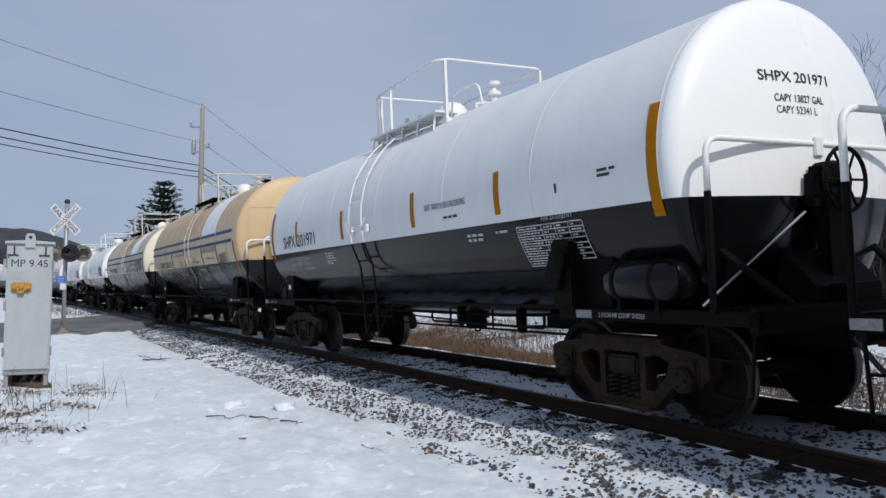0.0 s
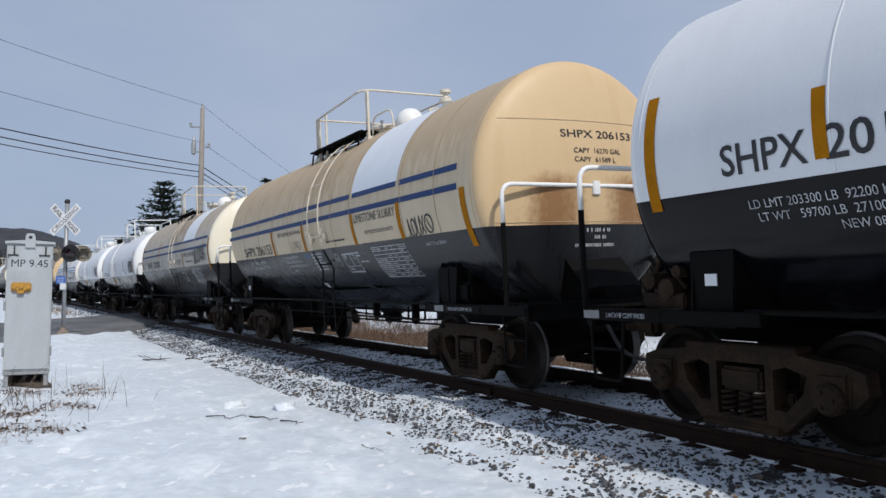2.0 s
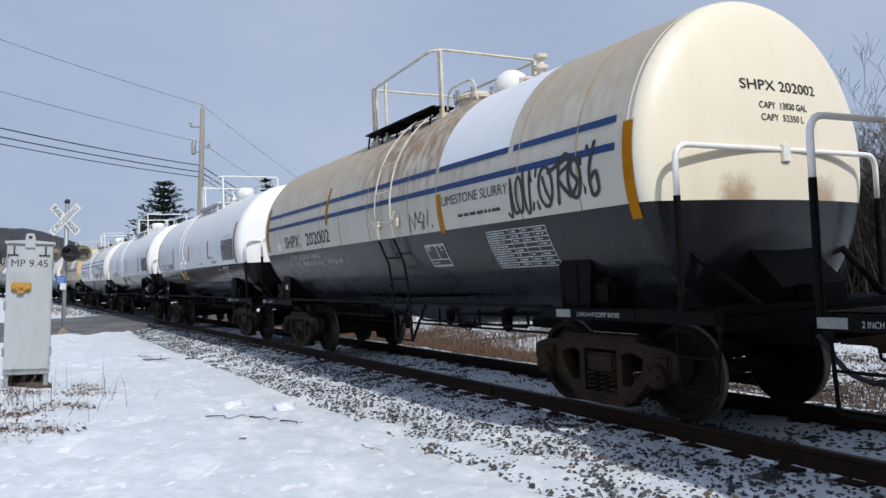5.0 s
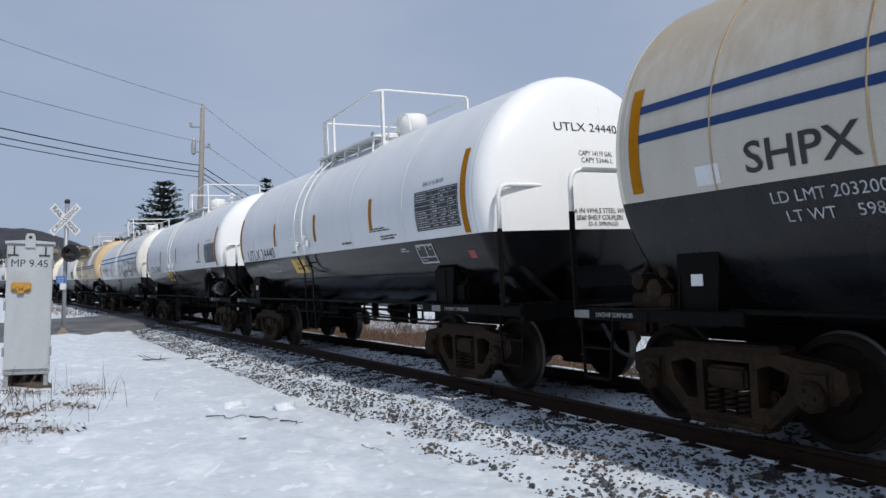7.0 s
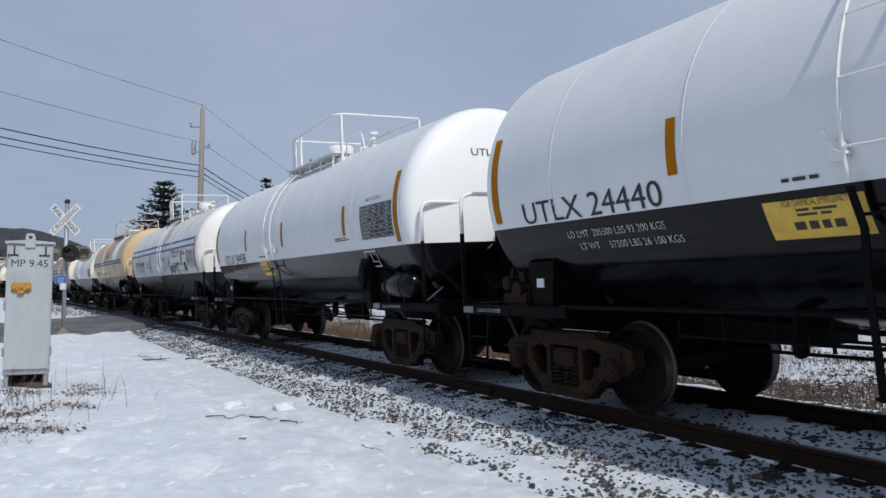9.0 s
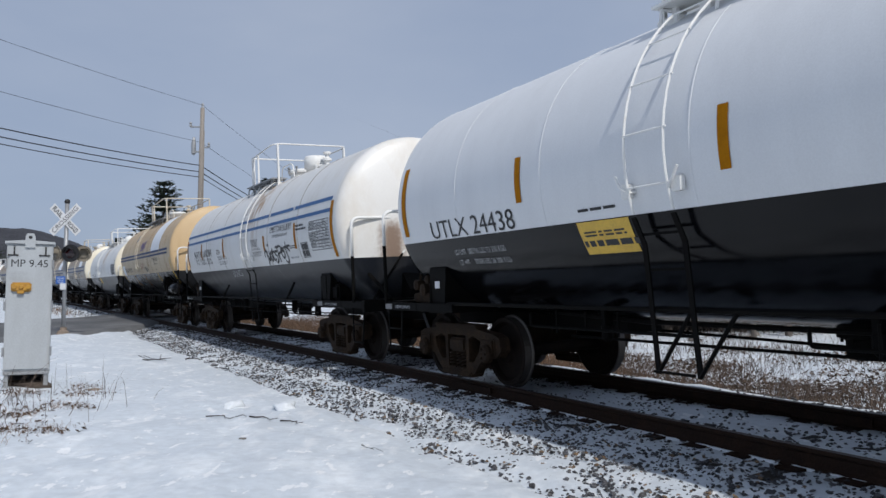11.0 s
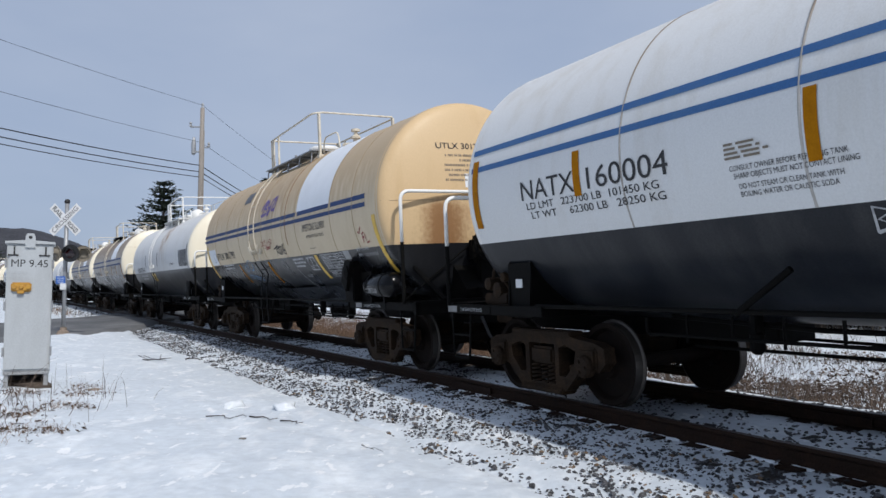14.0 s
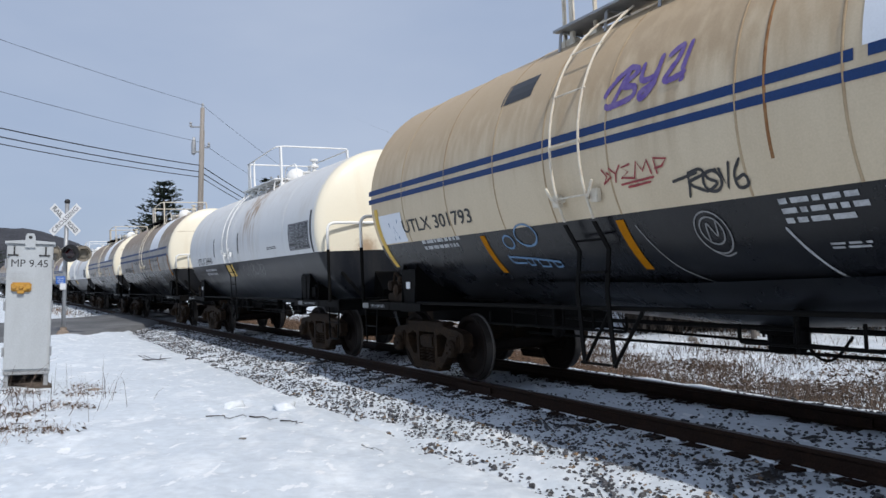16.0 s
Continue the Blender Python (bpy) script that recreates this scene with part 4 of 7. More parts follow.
def head_x(r, deep, n):
    """How far the head bulges at radius r: a shallow dish with a tight knuckle of depth n."""
    q = min(r, R) / R
    return deep * (1 - q * q) + n * math.sqrt(max(0.0, 1 - q ** 26))


def head_text(L, s, d, z, width, height, deep, n, bold=0.008):
    """Letters on the front head, centred d to the near side."""
    bm = text_bm(s, width, height, bold)
    for v in bm.verts:
        y = -d + (v.co.x - width / 2)
        zz = z + v.co.y
        v.co = Vector((L / 2 + head_x(math.hypot(y, zz - ZC), deep, n) + 0.006 + v.co.z, y, zz))
    return bm


def head_band(L, d0, d1, z0, z1, deep, n, eps=0.005, bm=None):
    """A patch of paint or a line of writing on the front head."""
    bm = bm or nb()
    m = max(1, int(abs(d1 - d0) / 0.08))
    rows = []
    for i in range(m + 1):
        y = -(d0 + (d1 - d0) * i / m)
        rows.append([bm.verts.new((L / 2 + head_x(math.hypot(y, z - ZC), deep, n) + eps, y, z)) for z in (z0, z1)])
    for a, b in zip(rows, rows[1:]):
        bm.faces.new((a[0], b[0], b[1], a[1]))
    return bm


def head_seam(L, z, deep, n):
    """The weld across the head."""
    w = math.sqrt(R * R - (z - ZC) ** 2) * 0.985
    return tube(nb(), [(L / 2 + head_x(math.hypot(y, z - ZC), deep, n), y, z) for y in np.linspace(-w, w, 25)], 0.007, 5)


def tank(L, bnd, deep, n, mats, parent):
    bm = nb()
    prof = []
    for i in range(25):
        t = math.pi / 2 * (i / 24)
        r = R * math.sin(t)
        prof.append((max(r, 0.004), -L / 2 - head_x(r, deep, n)))
    prof += [(R, -L / 2 + 0.03)] + [(R, -L / 2 + L * k / 10) for k in range(1, 10)] + [(R, L / 2 - 0.03)]
    prof += [(r, -x) for r, x in reversed(prof[:25])]
    lathe(bm, prof, 80, "x", (0, 0, ZC))
    bmesh.ops.bisect_plane(bm, geom=bm.verts[:] + bm.edges[:] + bm.faces[:], plane_co=(0, 0, bnd), plane_no=(0, 0, 1))
    bm.normal_update()
    bmesh.ops.recalc_face_normals(bm, faces=bm.faces[:])
    for f in bm.faces:
        c = f.calc_center_median()
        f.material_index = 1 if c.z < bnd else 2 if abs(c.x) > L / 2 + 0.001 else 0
    return part("tank", bm, mats, parent, smooth=True)


def ring(L, a, w, p0, p1, h=0.008):
    """A weld bead round the shell."""
    bm = nb()
    n = 40
    prev = None
    for i in range(n + 1):
        p = p0 + (p1 - p0) * i / n
        row = [bm.verts.new(skin(a - o, p, L, e)) for o, e in ((w / 2, 0.001), (w / 4, h), (-w / 4, h), (-w / 2, 0.001))]
        if prev:
            for k in range(3):
                bm.faces.new((prev[k], row[k], row[k + 1], prev[k + 1]))
        prev = row
    return bm


# truck pieces are built once and shared by every car
def side_frame_mesh():
    """Cast side frame with its two windows, seen from the side."""
    bm = nb()
    out = [(-1.17, 0.50), (-1.15, 0.66), (-1.00, 0.71), (-0.70, 0.74), (-0.35, 0.80), (0.35, 0.80), (0.70, 0.74), (1.00, 0.71), (1.15, 0.66), (1.17, 0.50),
           (1.06, 0.40), (0.86, 0.40), (0.70, 0.36), (0.47, 0.15), (0.38, 0.11), (-0.38, 0.11), (-0.47, 0.15), (-0.70, 0.36), (-0.86, 0.40), (-1.06, 0.40)]
    holes = [[(-0.66, 0.60), (-0.46, 0.66), (-0.34, 0.62), (-0.34, 0.30), (-0.46, 0.30), (-0.62, 0.46)],
             [(-0.26, 0.66), (0.26, 0.66), (0.26, 0.20), (-0.26, 0.20)],
             [(0.66, 0.60), (0.62, 0.46), (0.46, 0.30), (0.34, 0.30), (0.34, 0.62), (0.46, 0.66)]]
    y0, y1 = -1.09, -0.94
    for y in (y0, y1):
        loops = []
        for poly in [out] + holes:
            vs = [bm.verts.new((x, y, z)) for x, z in poly]
            loops += [bm.edges.new((vs[k], vs[(k + 1) % len(vs)])) for k in range(len(vs))]
        bmesh.ops.triangle_fill(bm, use_beauty=True, use_dissolve=False, edges=loops)
    for poly in [out] + holes:
        a = [bm.verts.new((x, y0, z)) for x, z in poly]
        b = [bm.verts.new((x, y1, z)) for x, z in poly]
        for k in range(len(poly)):
            bm.faces.new((a[k], a[(k + 1) % len(poly)], b[(k + 1) % len(poly)], b[k]))
    bmesh.ops.remove_doubles(bm, verts=bm.verts[:], dist=0.0005)
    # journal boxes, bearing caps and a thick lower flange
    for sx in (-0.89, 0.89):
        box(bm, sx - 0.15, sx + 0.15, -1.13, -0.92, 0.40, 0.66, 0.03)
        lathe(bm, [(0.02, -1.20), (0.10, -1.20), (0.125, -1.17), (0.125, -1.10)], 16, "y", (sx, 0, WHEEL_R))
        for q in (0, 2.09, 4.19):
            lathe(bm, [(0.018, -1.22), (0.018, -1.19)], 6, "y", (sx + 0.065 * math.cos(q), 0, WHEEL_R + 0.065 * math.sin(q)))
    box(bm, -0.42, 0.42, -1.13, -0.90, 0.09, 0.16, 0.02)
    box(bm, -0.60, 0.60, -1.12, -0.91, 0.76, 0.82, 0.015)
    tube(bm, [(-0.95, -1.03, 0.60), (-0.45, -1.05, 0.18)], 0.045, 6)
    tube(bm, [(0.95, -1.03, 0.60), (0.45, -1.05, 0.18)], 0.045, 6)
    bmesh.ops.recalc_face_normals(bm, faces=bm.faces[:])
    me = bpy.data.meshes.new("side_frame")
    bm.to_mesh(me)
    bm.free()
    me.materials.append(M_TRUCK)
    return me


def mesh_of(name, bm, *mats, smooth=False):
    me = bpy.data.meshes.new(name)
    bmesh.ops.recalc_face_normals(bm, faces=bm.faces[:])
    bm.to_mesh(me)
    bm.free()
    for m in mats:
        me.materials.append(m)
    if smooth:
        for p in me.polygons:
            p.use_smooth = True
    return me


def spring_mesh():
    bm = nb()
    turns, n = 5, 60
    tube(bm, [(0.055 * math.cos(turns * 2 * math.pi * i / n), 0.055 * math.sin(turns * 2 * math.pi * i / n), 0.17 + 0.24 * i / n) for i in range(n + 1)], 0.015, 5)
    return mesh_of("spring", bm, M_TRUCK)


def wheelset_mesh():
    """Axle with two dished, flanged wheels."""
    bm = nb()
    lathe(bm, [(0.075, -1.05), (0.085, -0.80), (0.09, -0.66), (0.075, 0), (0.09, 0.66), (0.085, 0.80), (0.075, 1.05)], 16, "y")
    for sgn in (-1, 1):
        prof = [(0.09, 0.86), (0.15, 0.86), (0.17, 0.815), (0.36, 0.775), (0.395, 0.835), (0.445, 0.840), (0.457, 0.832), (0.460, 0.735), (0.484, 0.722), (0.486, 0.705), (0.470, 0.695), (0.40, 0.695), (0.38, 0.72), (0.17, 0.76), (0.15, 0.69), (0.09, 0.69)]
        f0 = len(bm.faces)
        lathe(bm, [(r, sgn * h) for r, h in prof], 40, "y", cap=False)
        bm.faces.ensure_lookup_table()
        for f in bm.faces[f0:]:
            c = f.calc_center_median()
            rr = math.hypot(c.x, c.z)
            if rr > 0.452:
                f.material_index = 1
    return mesh_of("wheelset", bm, M_WHEEL, M_TREAD)


def bolster_mesh():
    bm = nb()
    box(bm, -0.22, 0.22, -1.10, 1.10, 0.42, 0.62, 0.03)
    box(bm, -0.26, 0.26, -0.4, 0.4, 0.55, 0.72, 0.03)
    lathe(bm, [(0.2, 0.70), (0.2, 0.80)], 16, "z")
    for sx in (-0.38, 0.38):
        box(bm, sx - 0.05, sx + 0.05, -0.95, 0.95, 0.30, 0.42, 0.02)
    return mesh_of("truck", bm, M_TRUCK)


def shoe_mesh():
    bm = nb()
    for k in range(5):
        t0 = -0.35 + 0.14 * k
        p0, p1 = (0.50 * math.cos(t0), 0.50 * math.sin(t0)), (0.50 * math.cos(t0 + 0.14), 0.50 * math.sin(t0 + 0.14))
        bmesh.ops.create_cube(bm, size=1, matrix=Matrix.LocRotScale(((p0[0] + p1[0]) / 2, 0, (p0[1] + p1[1]) / 2), Euler((0, -t0 - 0.07, 0)), (0.05, 0.09, 0.085)))
    return mesh_of("brake_shoe", bm, M_TRUCK)


ME_FRAME, ME_SPRING, ME_WHEELS, ME_BOLSTER, ME_SHOE = side_frame_mesh(), spring_mesh(), wheelset_mesh(), bolster_mesh(), shoe_mesh()


def truck(car, x):
    t = share("truck", ME_BOLSTER, car, pose(x, 0, 0))
    t["label"] = "rusty two-axle freight truck"
    share("side_frame", ME_FRAME, t, Matrix())
    share("side_frame", ME_FRAME, t, pose(0, 0, 0, 0, 0, 180))
    for sy in (-1, 1):
        for sx in (-0.17, 0, 0.17):
            share("spring", ME_SPRING, t, pose(sx, sy * 1.04 if sx else sy * 1.02, 0))
    for ax in (-0.89, 0.89):
        share("wheelset", ME_WHEELS, t, pose(ax, 0, WHEEL_R))
    for ax in (-0.89, 0.89):
        for sy in (-0.76, 0.76):
            share("brake_shoe", ME_SHOE, t, pose(ax, sy, WHEEL_R, 0, 0, 180 if ax > 0 else 0))
    return t


def rail_set(car, L, x, white_from, facing, zt=2.58):
    """The hooped handrail at a car's end: white above, black below."""
    bm = nb()
    y = 1.44
    hoop = bend([(x, -y, white_from), (x, -y, zt), (x, y, zt), (x, y, white_from)], 0.16, 5)
    tube(bm, hoop, 0.028, 8)
    part("end_handrail", bm, M_RAILWHITE, car, "white tubular end handrail", smooth=True)
    for sy in (-y, y):
        bm = nb()
        tube(bm, [(x, sy, 1.10), (x, sy, white_from + 0.005)], 0.031, 8)
        part("handrail_post", bm, M_FRAME, car)
    bm = nb()
    box(bm, x - 0.02, x + 0.04, -0.06, 0.06, zt - 0.12, zt + 0.06, 0.01)
    tube(bm, [(x, 0.0, zt - 0.08), (x - facing * 0.25, 0.0, zt - 0.14)], 0.02, 6)
    part("handrail_bracket", bm, M_RAILWHITE, car)


def ladder(car, L, a0, a1, bnd, white):
    """Side ladder: black from the stirrup to the paint line, white over the shell to the platform."""
    top = 1.0
    hi = nb()
    for a in (a0, a1):
        tube(hi, [skin(a, p, L, 0.09) for p in np.linspace(PHI(bnd + 0.02), top, 14)], 0.013, 6)
    lad = part("ladder", hi, white, car, "tubular ladder up the tank's side")
    for p in np.linspace(PHI(bnd + 0.24), 0.95, 5):
        bm = nb()
        tube(bm, [skin(a0 + 0.03, p, L, 0.09), skin(a1 - 0.03, p, L, 0.09)], 0.009, 6)
        part("rung", bm, white, lad)
    for a, off in ((a0, 0.07), (a1, -0.07)):
        bm = nb()
        p = PHI(bnd + 0.2)
        tube(bm, bend([skin(a, p, L, 0.0), skin(a, p, L, 0.09), skin(a + off, p + 0.03, L, 0.11), skin(a + off * 2.0, p + 0.10, L, 0.09)], 0.04), 0.014, 6)
        b = skin(a + off, p, L, 0.04)
        box(bm, b.x - 0.06, b.x + 0.06, b.y - 0.03, b.y + 0.03, b.z - 0.05, b.z + 0.08, 0.01)
        part("bracket", bm, white, lad)
    low = None
    for a in (a0, a1):
        lo = nb()
        q = [skin(a, PHI(bnd), L, 0.10), skin(a, PHI(1.75), L, 0.09), Vector((L / 2 - a, -1.46, 1.30)), Vector((L / 2 - a + 0.05, -1.45, 0.55))]
        side_ = [Vector((0.028, 0, 0)), Vector((-0.028, 0, 0))]
        rows_ = [[lo.verts.new(p + o + Vector((0, k, 0))) for o, k in ((side_[0], -0.008), (side_[1], -0.008), (side_[1], 0.008), (side_[0], 0.008))] for p in q]
        for r0, r1 in zip(rows_, rows_[1:]):
            for k in range(4):
                lo.faces.new((r0[k], r0[(k + 1) % 4], r1[(k + 1) % 4], r1[k]))
        lo.faces.new(rows_[0])
        lo.faces.new(list(reversed(rows_[-1])))
        bmesh.ops.recalc_face_normals(lo, faces=lo.faces[:])
        low = part("lower_ladder", lo, M_FRAME, car) if low is None else (part("stile", lo, M_FRAME, low), low)[1]
    for z in (1.80, 1.48, 0.57):
        y = skin(a0, PHI(z), L, 0.09).y if z > 1.7 else -1.46
        bm = nb()
        box(bm, L / 2 - a0, L / 2 - a1, y - 0.014, y + 0.014, z - 0.012, z + 0.012, 0.004)
        part("step", bm, M_FRAME, low)
    for a in (a0, a1):
        bm = nb()
        tube(bm, [(L / 2 - a + 0.05, -1.45, 0.56), (L / 2 - a + 0.42, -1.40, 1.10)], 0.020, 6)
        part("brace", bm, M_FRAME, low)


def platform(car, L, af, ar, dome_a, style, valve_a, zr, board, white):
    """Crossover platform on top with its railing, manway and valve housing."""
    top = ZC + R
    xf, xr, y = L / 2 - af, L / 2 - ar, 0.82
    zb = ZC + math.sqrt(R * R - 0.80 ** 2) + 0.10
    for sy in (-1, 1):
        bm = nb()
        box(bm, xr, xf, min(sy * 0.60, sy * 1.0), max(sy * 0.60, sy * 1.0), zb + 0.02, zb + 0.05, 0.004)
        walk_board = part("walkway", bm, board, car, "top walkway board")
        for k in range(4):
            bm = nb()
            yy = sy * (0.66 + 0.09 * k)
            box(bm, xr + 0.02, xf - 0.02, yy - 0.012, yy + 0.012, zb + 0.051, zb + 0.065)
            part("tread_strip", bm, board, walk_board)
        for k in range(5):
            x = xr + 0.1 + (xf - xr - 0.2) * k / 4
            bm = nb()
            tube(bm, bend([(x, sy * 0.64, zb), (x, sy * 0.96, zb), (x, sy * 0.99, ZC + math.sqrt(R * R - 0.99 ** 2))], 0.04), 0.018, 5)
            part("support", bm, board, walk_board)
    rail = nb()
    tube(rail, bend([(xr, -y, zr - 0.02), (xf - 0.1, -y - 0.12, zr), (xf, -y + 0.05, zr + 0.02), (xf, y + 0.1, zr + 0.02), (xf - 0.05, y + 0.1, zr - 0.02), (xr, y + 0.1, zr - 0.02)], 0.16, 5), 0.021, 7)
    rl = part("platform_railing", rail, white, car, "white tubular safety railing", smooth=True)
    bm = nb()
    tube(bm, [(xr, -y, zr - 0.02), (xr, y + 0.1, zr - 0.02)], 0.021, 7)
    part("cross_rail", bm, white, rl)
    for sy in (-1, 1):
        bm = nb()
        e = ZC + math.sqrt(R * R - 0.7 ** 2)
        tube(bm, bend([(xf + 0.05, sy * 0.75, e + 0.02), (xf + 0.10, sy * 0.75, e + 0.33), (xf + 0.75, sy * 0.7, e + 0.36), (xf + 0.85, sy * 0.7, e + 0.02)], 0.14), 0.016, 7)
        part("grab_rail", bm, white, rl)
    for x, wd in ((xr, 0.016), (xr + 0.14, 0.03), (xr + 0.55, 0.016), (xf, 0.045)):
        for sy in (-1, 1):
            bm = nb()
            z0 = ZC + math.sqrt(R * R - y * y) - 0.02
            yy = sy * y + (0.1 if sy > 0 else 0)
            box(bm, x - wd, x + wd, yy - 0.022, yy + 0.022, z0 if sy < 0 else z0 - 0.1, zr - 0.01, 0.004)
            part("railing_post", bm, white, rl)
            bm = nb()
            box(bm, x - wd - 0.05, x + wd + 0.05, yy - 0.05, yy + 0.05, z0 - 0.03, z0 + 0.07, 0.01)
            part("post_foot", bm, white, rl)
    # manway
    xm = L / 2 - dome_a - 0.95
    bm = nb()
    lathe(bm, [(0.33, top - 0.12), (0.33, top + 0.12), (0.37, top + 0.12), (0.37, top + 0.17), (0.30, top + 0.22), (0.02, top + 0.25)], 24, "z", (xm, 0, 0))
    man = part("manway", bm, white, car, smooth=False)
    for k in range(8):
        q = 2 * math.pi * k / 8
        bm = nb()
        lathe(bm, [(0.02, top + 0.10), (0.02, top + 0.23), (0.032, top + 0.23), (0.032, top + 0.27)], 6, "z", (xm + 0.39 * math.cos(q), 0.39 * math.sin(q), 0))
        part("eye_bolt", bm, M_GALV, man)
    # valve housing
    xd = L / 2 - dome_a
    zq = top - 0.03
    bm = nb()
    if style == "ball":
        lathe(bm, [(0.27, top - 0.08), (0.27, top + 0.12), (0.26, top + 0.20), (0.20, top + 0.30), (0.11, top + 0.36), (0.01, top + 0.38)], 24, "z", (xd, 0, 0))
    elif style == "drum":
        lathe(bm, [(0.24, top - 0.08), (0.24, top + 0.10), (0.29, top + 0.12), (0.29, top + 0.36), (0.25, top + 0.42), (0.01, top + 0.45)], 24, "z", (xd, 0, 0))
    else:
        lathe(bm, [(0.34, top - 0.08), (0.34, top + 0.22), (0.36, top + 0.23), (0.36, top + 0.30), (0.30, top + 0.33), (0.01, top + 0.34)], 24, "z", (xd, 0, 0))
    dome = part("valve_housing", bm, M_RAILWHITE, car, "round white valve housing on top", smooth=True)
    bm = nb()
    x2 = L / 2 - valve_a
    lathe(bm, [(0.10, top - 0.05), (0.10, top + 0.05), (0.06, top + 0.06), (0.06, top + 0.24), (0.11, top + 0.25), (0.11, top + 0.30), (0.05, top + 0.33), (0.04, top + 0.40), (0.10, top + 0.41), (0.10, top + 0.46)], 14, "z", (x2, 0.1, 0))
    tube(bm, [(x2, 0.1, top + 0.14), (x2 - 0.2, -0.1, top + 0.14), (x2 - 0.2, -0.1, top + 0.02)], 0.045, 8)
    part("relief_valve", bm, white, car)


def underframe(car, L, bnd, tf, tr, gear, wz=2.2, chain=True, note=""):
    xf, xr = L / 2 + 0.95, -L / 2 - 0.95
    for x0, x1 in ((xr + 0.2, -L / 2 + 3.3), (L / 2 - 3.6, xf - 0.2)):
        bm = nb()
        box(bm, x0, x1, -0.26, 0.26, 0.74, 1.30, 0.01)
        part("stub_sill", bm, M_FRAME, car)
    for sy in (-1, 1):
        bm = nb()
        y = sy * 1.40
        tube(bm, [(-L / 2 + 1.0, y, 1.12), (L / 2 - 1.6, y, 1.12)], 0.024, 6)
        part("side_rail", bm, M_FRAME, car)
    for x, fx in ((L / 2 - tf, 1), (-L / 2 + tr, -1)):
        bm = nb()
        prism(bm, [(x - 0.26, 0.98), (x + 0.26, 0.98), (x + 0.26, 1.10), (x - 0.26, 1.10)], -1.38, 1.38)
        bol = part("body_bolster", bm, M_FRAME, car)
        for sy in (-1, 1):
            for xx in (x - 0.22, x + 0.22):
                bm = nb()
                q = [(sy * 0.3, 1.1), (sy * 1.38, 1.1), (sy * 1.34, 1.62), (sy * 1.20, 1.98)]
                vs = []
                for o in (-0.012, 0.012):
                    vs.append([bm.verts.new((xx + o, yy, zz)) for yy, zz in q])
                bm.faces.new(vs[0])
                bm.faces.new(list(reversed(vs[1])))
                for k in range(4):
                    bm.faces.new((vs[0][k], vs[0][(k + 1) % 4], vs[1][(k + 1) % 4], vs[1][k]))
                part("web_plate", bm, M_FRAME, bol)
            bm = nb()
            box(bm, x - 0.24, x + 0.24, sy * 1.34 - 0.01, sy * 1.34 + 0.01, 1.1, 1.62)
            part("side_plate", bm, M_FRAME, bol)
        # end platform
        e0 = fx * (L / 2 + (0.80 if fx > 0 else 1.0))
        lo, hi = sorted((x - fx * 0.55, e0))
        lo2, hi2 = sorted((e0 - fx * 0.10, e0))
        bm = nb()
        box(bm, lo2, hi2, -1.44, 1.44, 0.94, 1.14, 0.01)
        plat = part("end_platform", bm, M_FRAME, car)
        for sy in (-1, 1):
            bm = nb()
            box(bm, lo, hi, sy * 1.40 - 0.04, sy * 1.40 + 0.04, 1.00, 1.12, 0.008)
            part("sill_angle", bm, M_FRAME, plat)
        lo3, hi3 = sorted((e0 - fx * 0.50, e0 - fx * 0.12))
        for k in range(6):
            xx = lo3 + (hi3 - lo3) * k / 5
            bm = nb()
            box(bm, xx - 0.022, xx + 0.022, -1.38, 1.38, 1.105, 1.14)
            part("tread_bar", bm, M_FRAME, plat)
        for sy in (-1, 1):
            bm = nb()
            xs = e0 - fx * 0.30
            tube(bm, bend([(xs - 0.25, sy * 1.42, 1.02), (xs - 0.20, sy * 1.44, 0.42), (xs + 0.20, sy * 1.44, 0.42), (xs + 0.25, sy * 1.42, 1.02)], 0.05), 0.016, 6)
            tube(bm, [(xs - 0.23, sy * 1.43, 0.72), (xs + 0.23, sy * 1.43, 0.72)], 0.014, 6)
            part("stirrup_step", bm, M_FRAME, car)
        # draft sill, head shoe and slanting braces under the head
        bm = nb()
        lo6, hi6 = sorted((fx * (L / 2 - 1.9), fx * (L / 2 + 0.62)))
        prism(bm, [(lo6, 1.1), (hi6, 1.1), (hi6 if fx > 0 else hi6, 1.28 if fx > 0 else 1.75), (fx * (L / 2 + 0.12), 1.80), (lo6 if fx > 0 else lo6, 1.75 if fx > 0 else 1.28)], -0.46, 0.46)
        bmesh.ops.recalc_face_normals(bm, faces=bm.faces[:])
        part("draft_sill", bm, M_FRAME, car)
        for sy in (-1, 1):
            bm = nb()
            tube(bm, [(fx * (L / 2 - 0.1), sy * 1.18, 1.86), (fx * (L / 2 + 0.72), sy * 0.9, 1.14)], 0.035, 6)
            part("head_brace", bm, M_FRAME, car)
        bm = nb()
        x7 = sorted((fx * (L / 2 + 0.1), e0))
        box(bm, x7[0], x7[1], -1.38, 1.38, 1.07, 1.095)
        part("deck_plate", bm, M_FRAME, plat)
        # coupler
        bm = nb()
        c0 = fx * (L / 2 + 0.86)
        lo4, hi4 = sorted((c0, c0 + fx * 0.42))
        box(bm, lo4, hi4, -0.09, 0.09, 0.75, 0.93, 0.02)
        lo5, hi5 = sorted((c0 + fx * 0.34, c0 + fx * 0.60))
        box(bm, lo5, hi5, -0.17 if fx > 0 else -0.05, 0.05 if fx > 0 else 0.17, 0.70, 0.98, 0.05)
        part("coupler", bm, M_TRUCK, car)
        bm = nb()
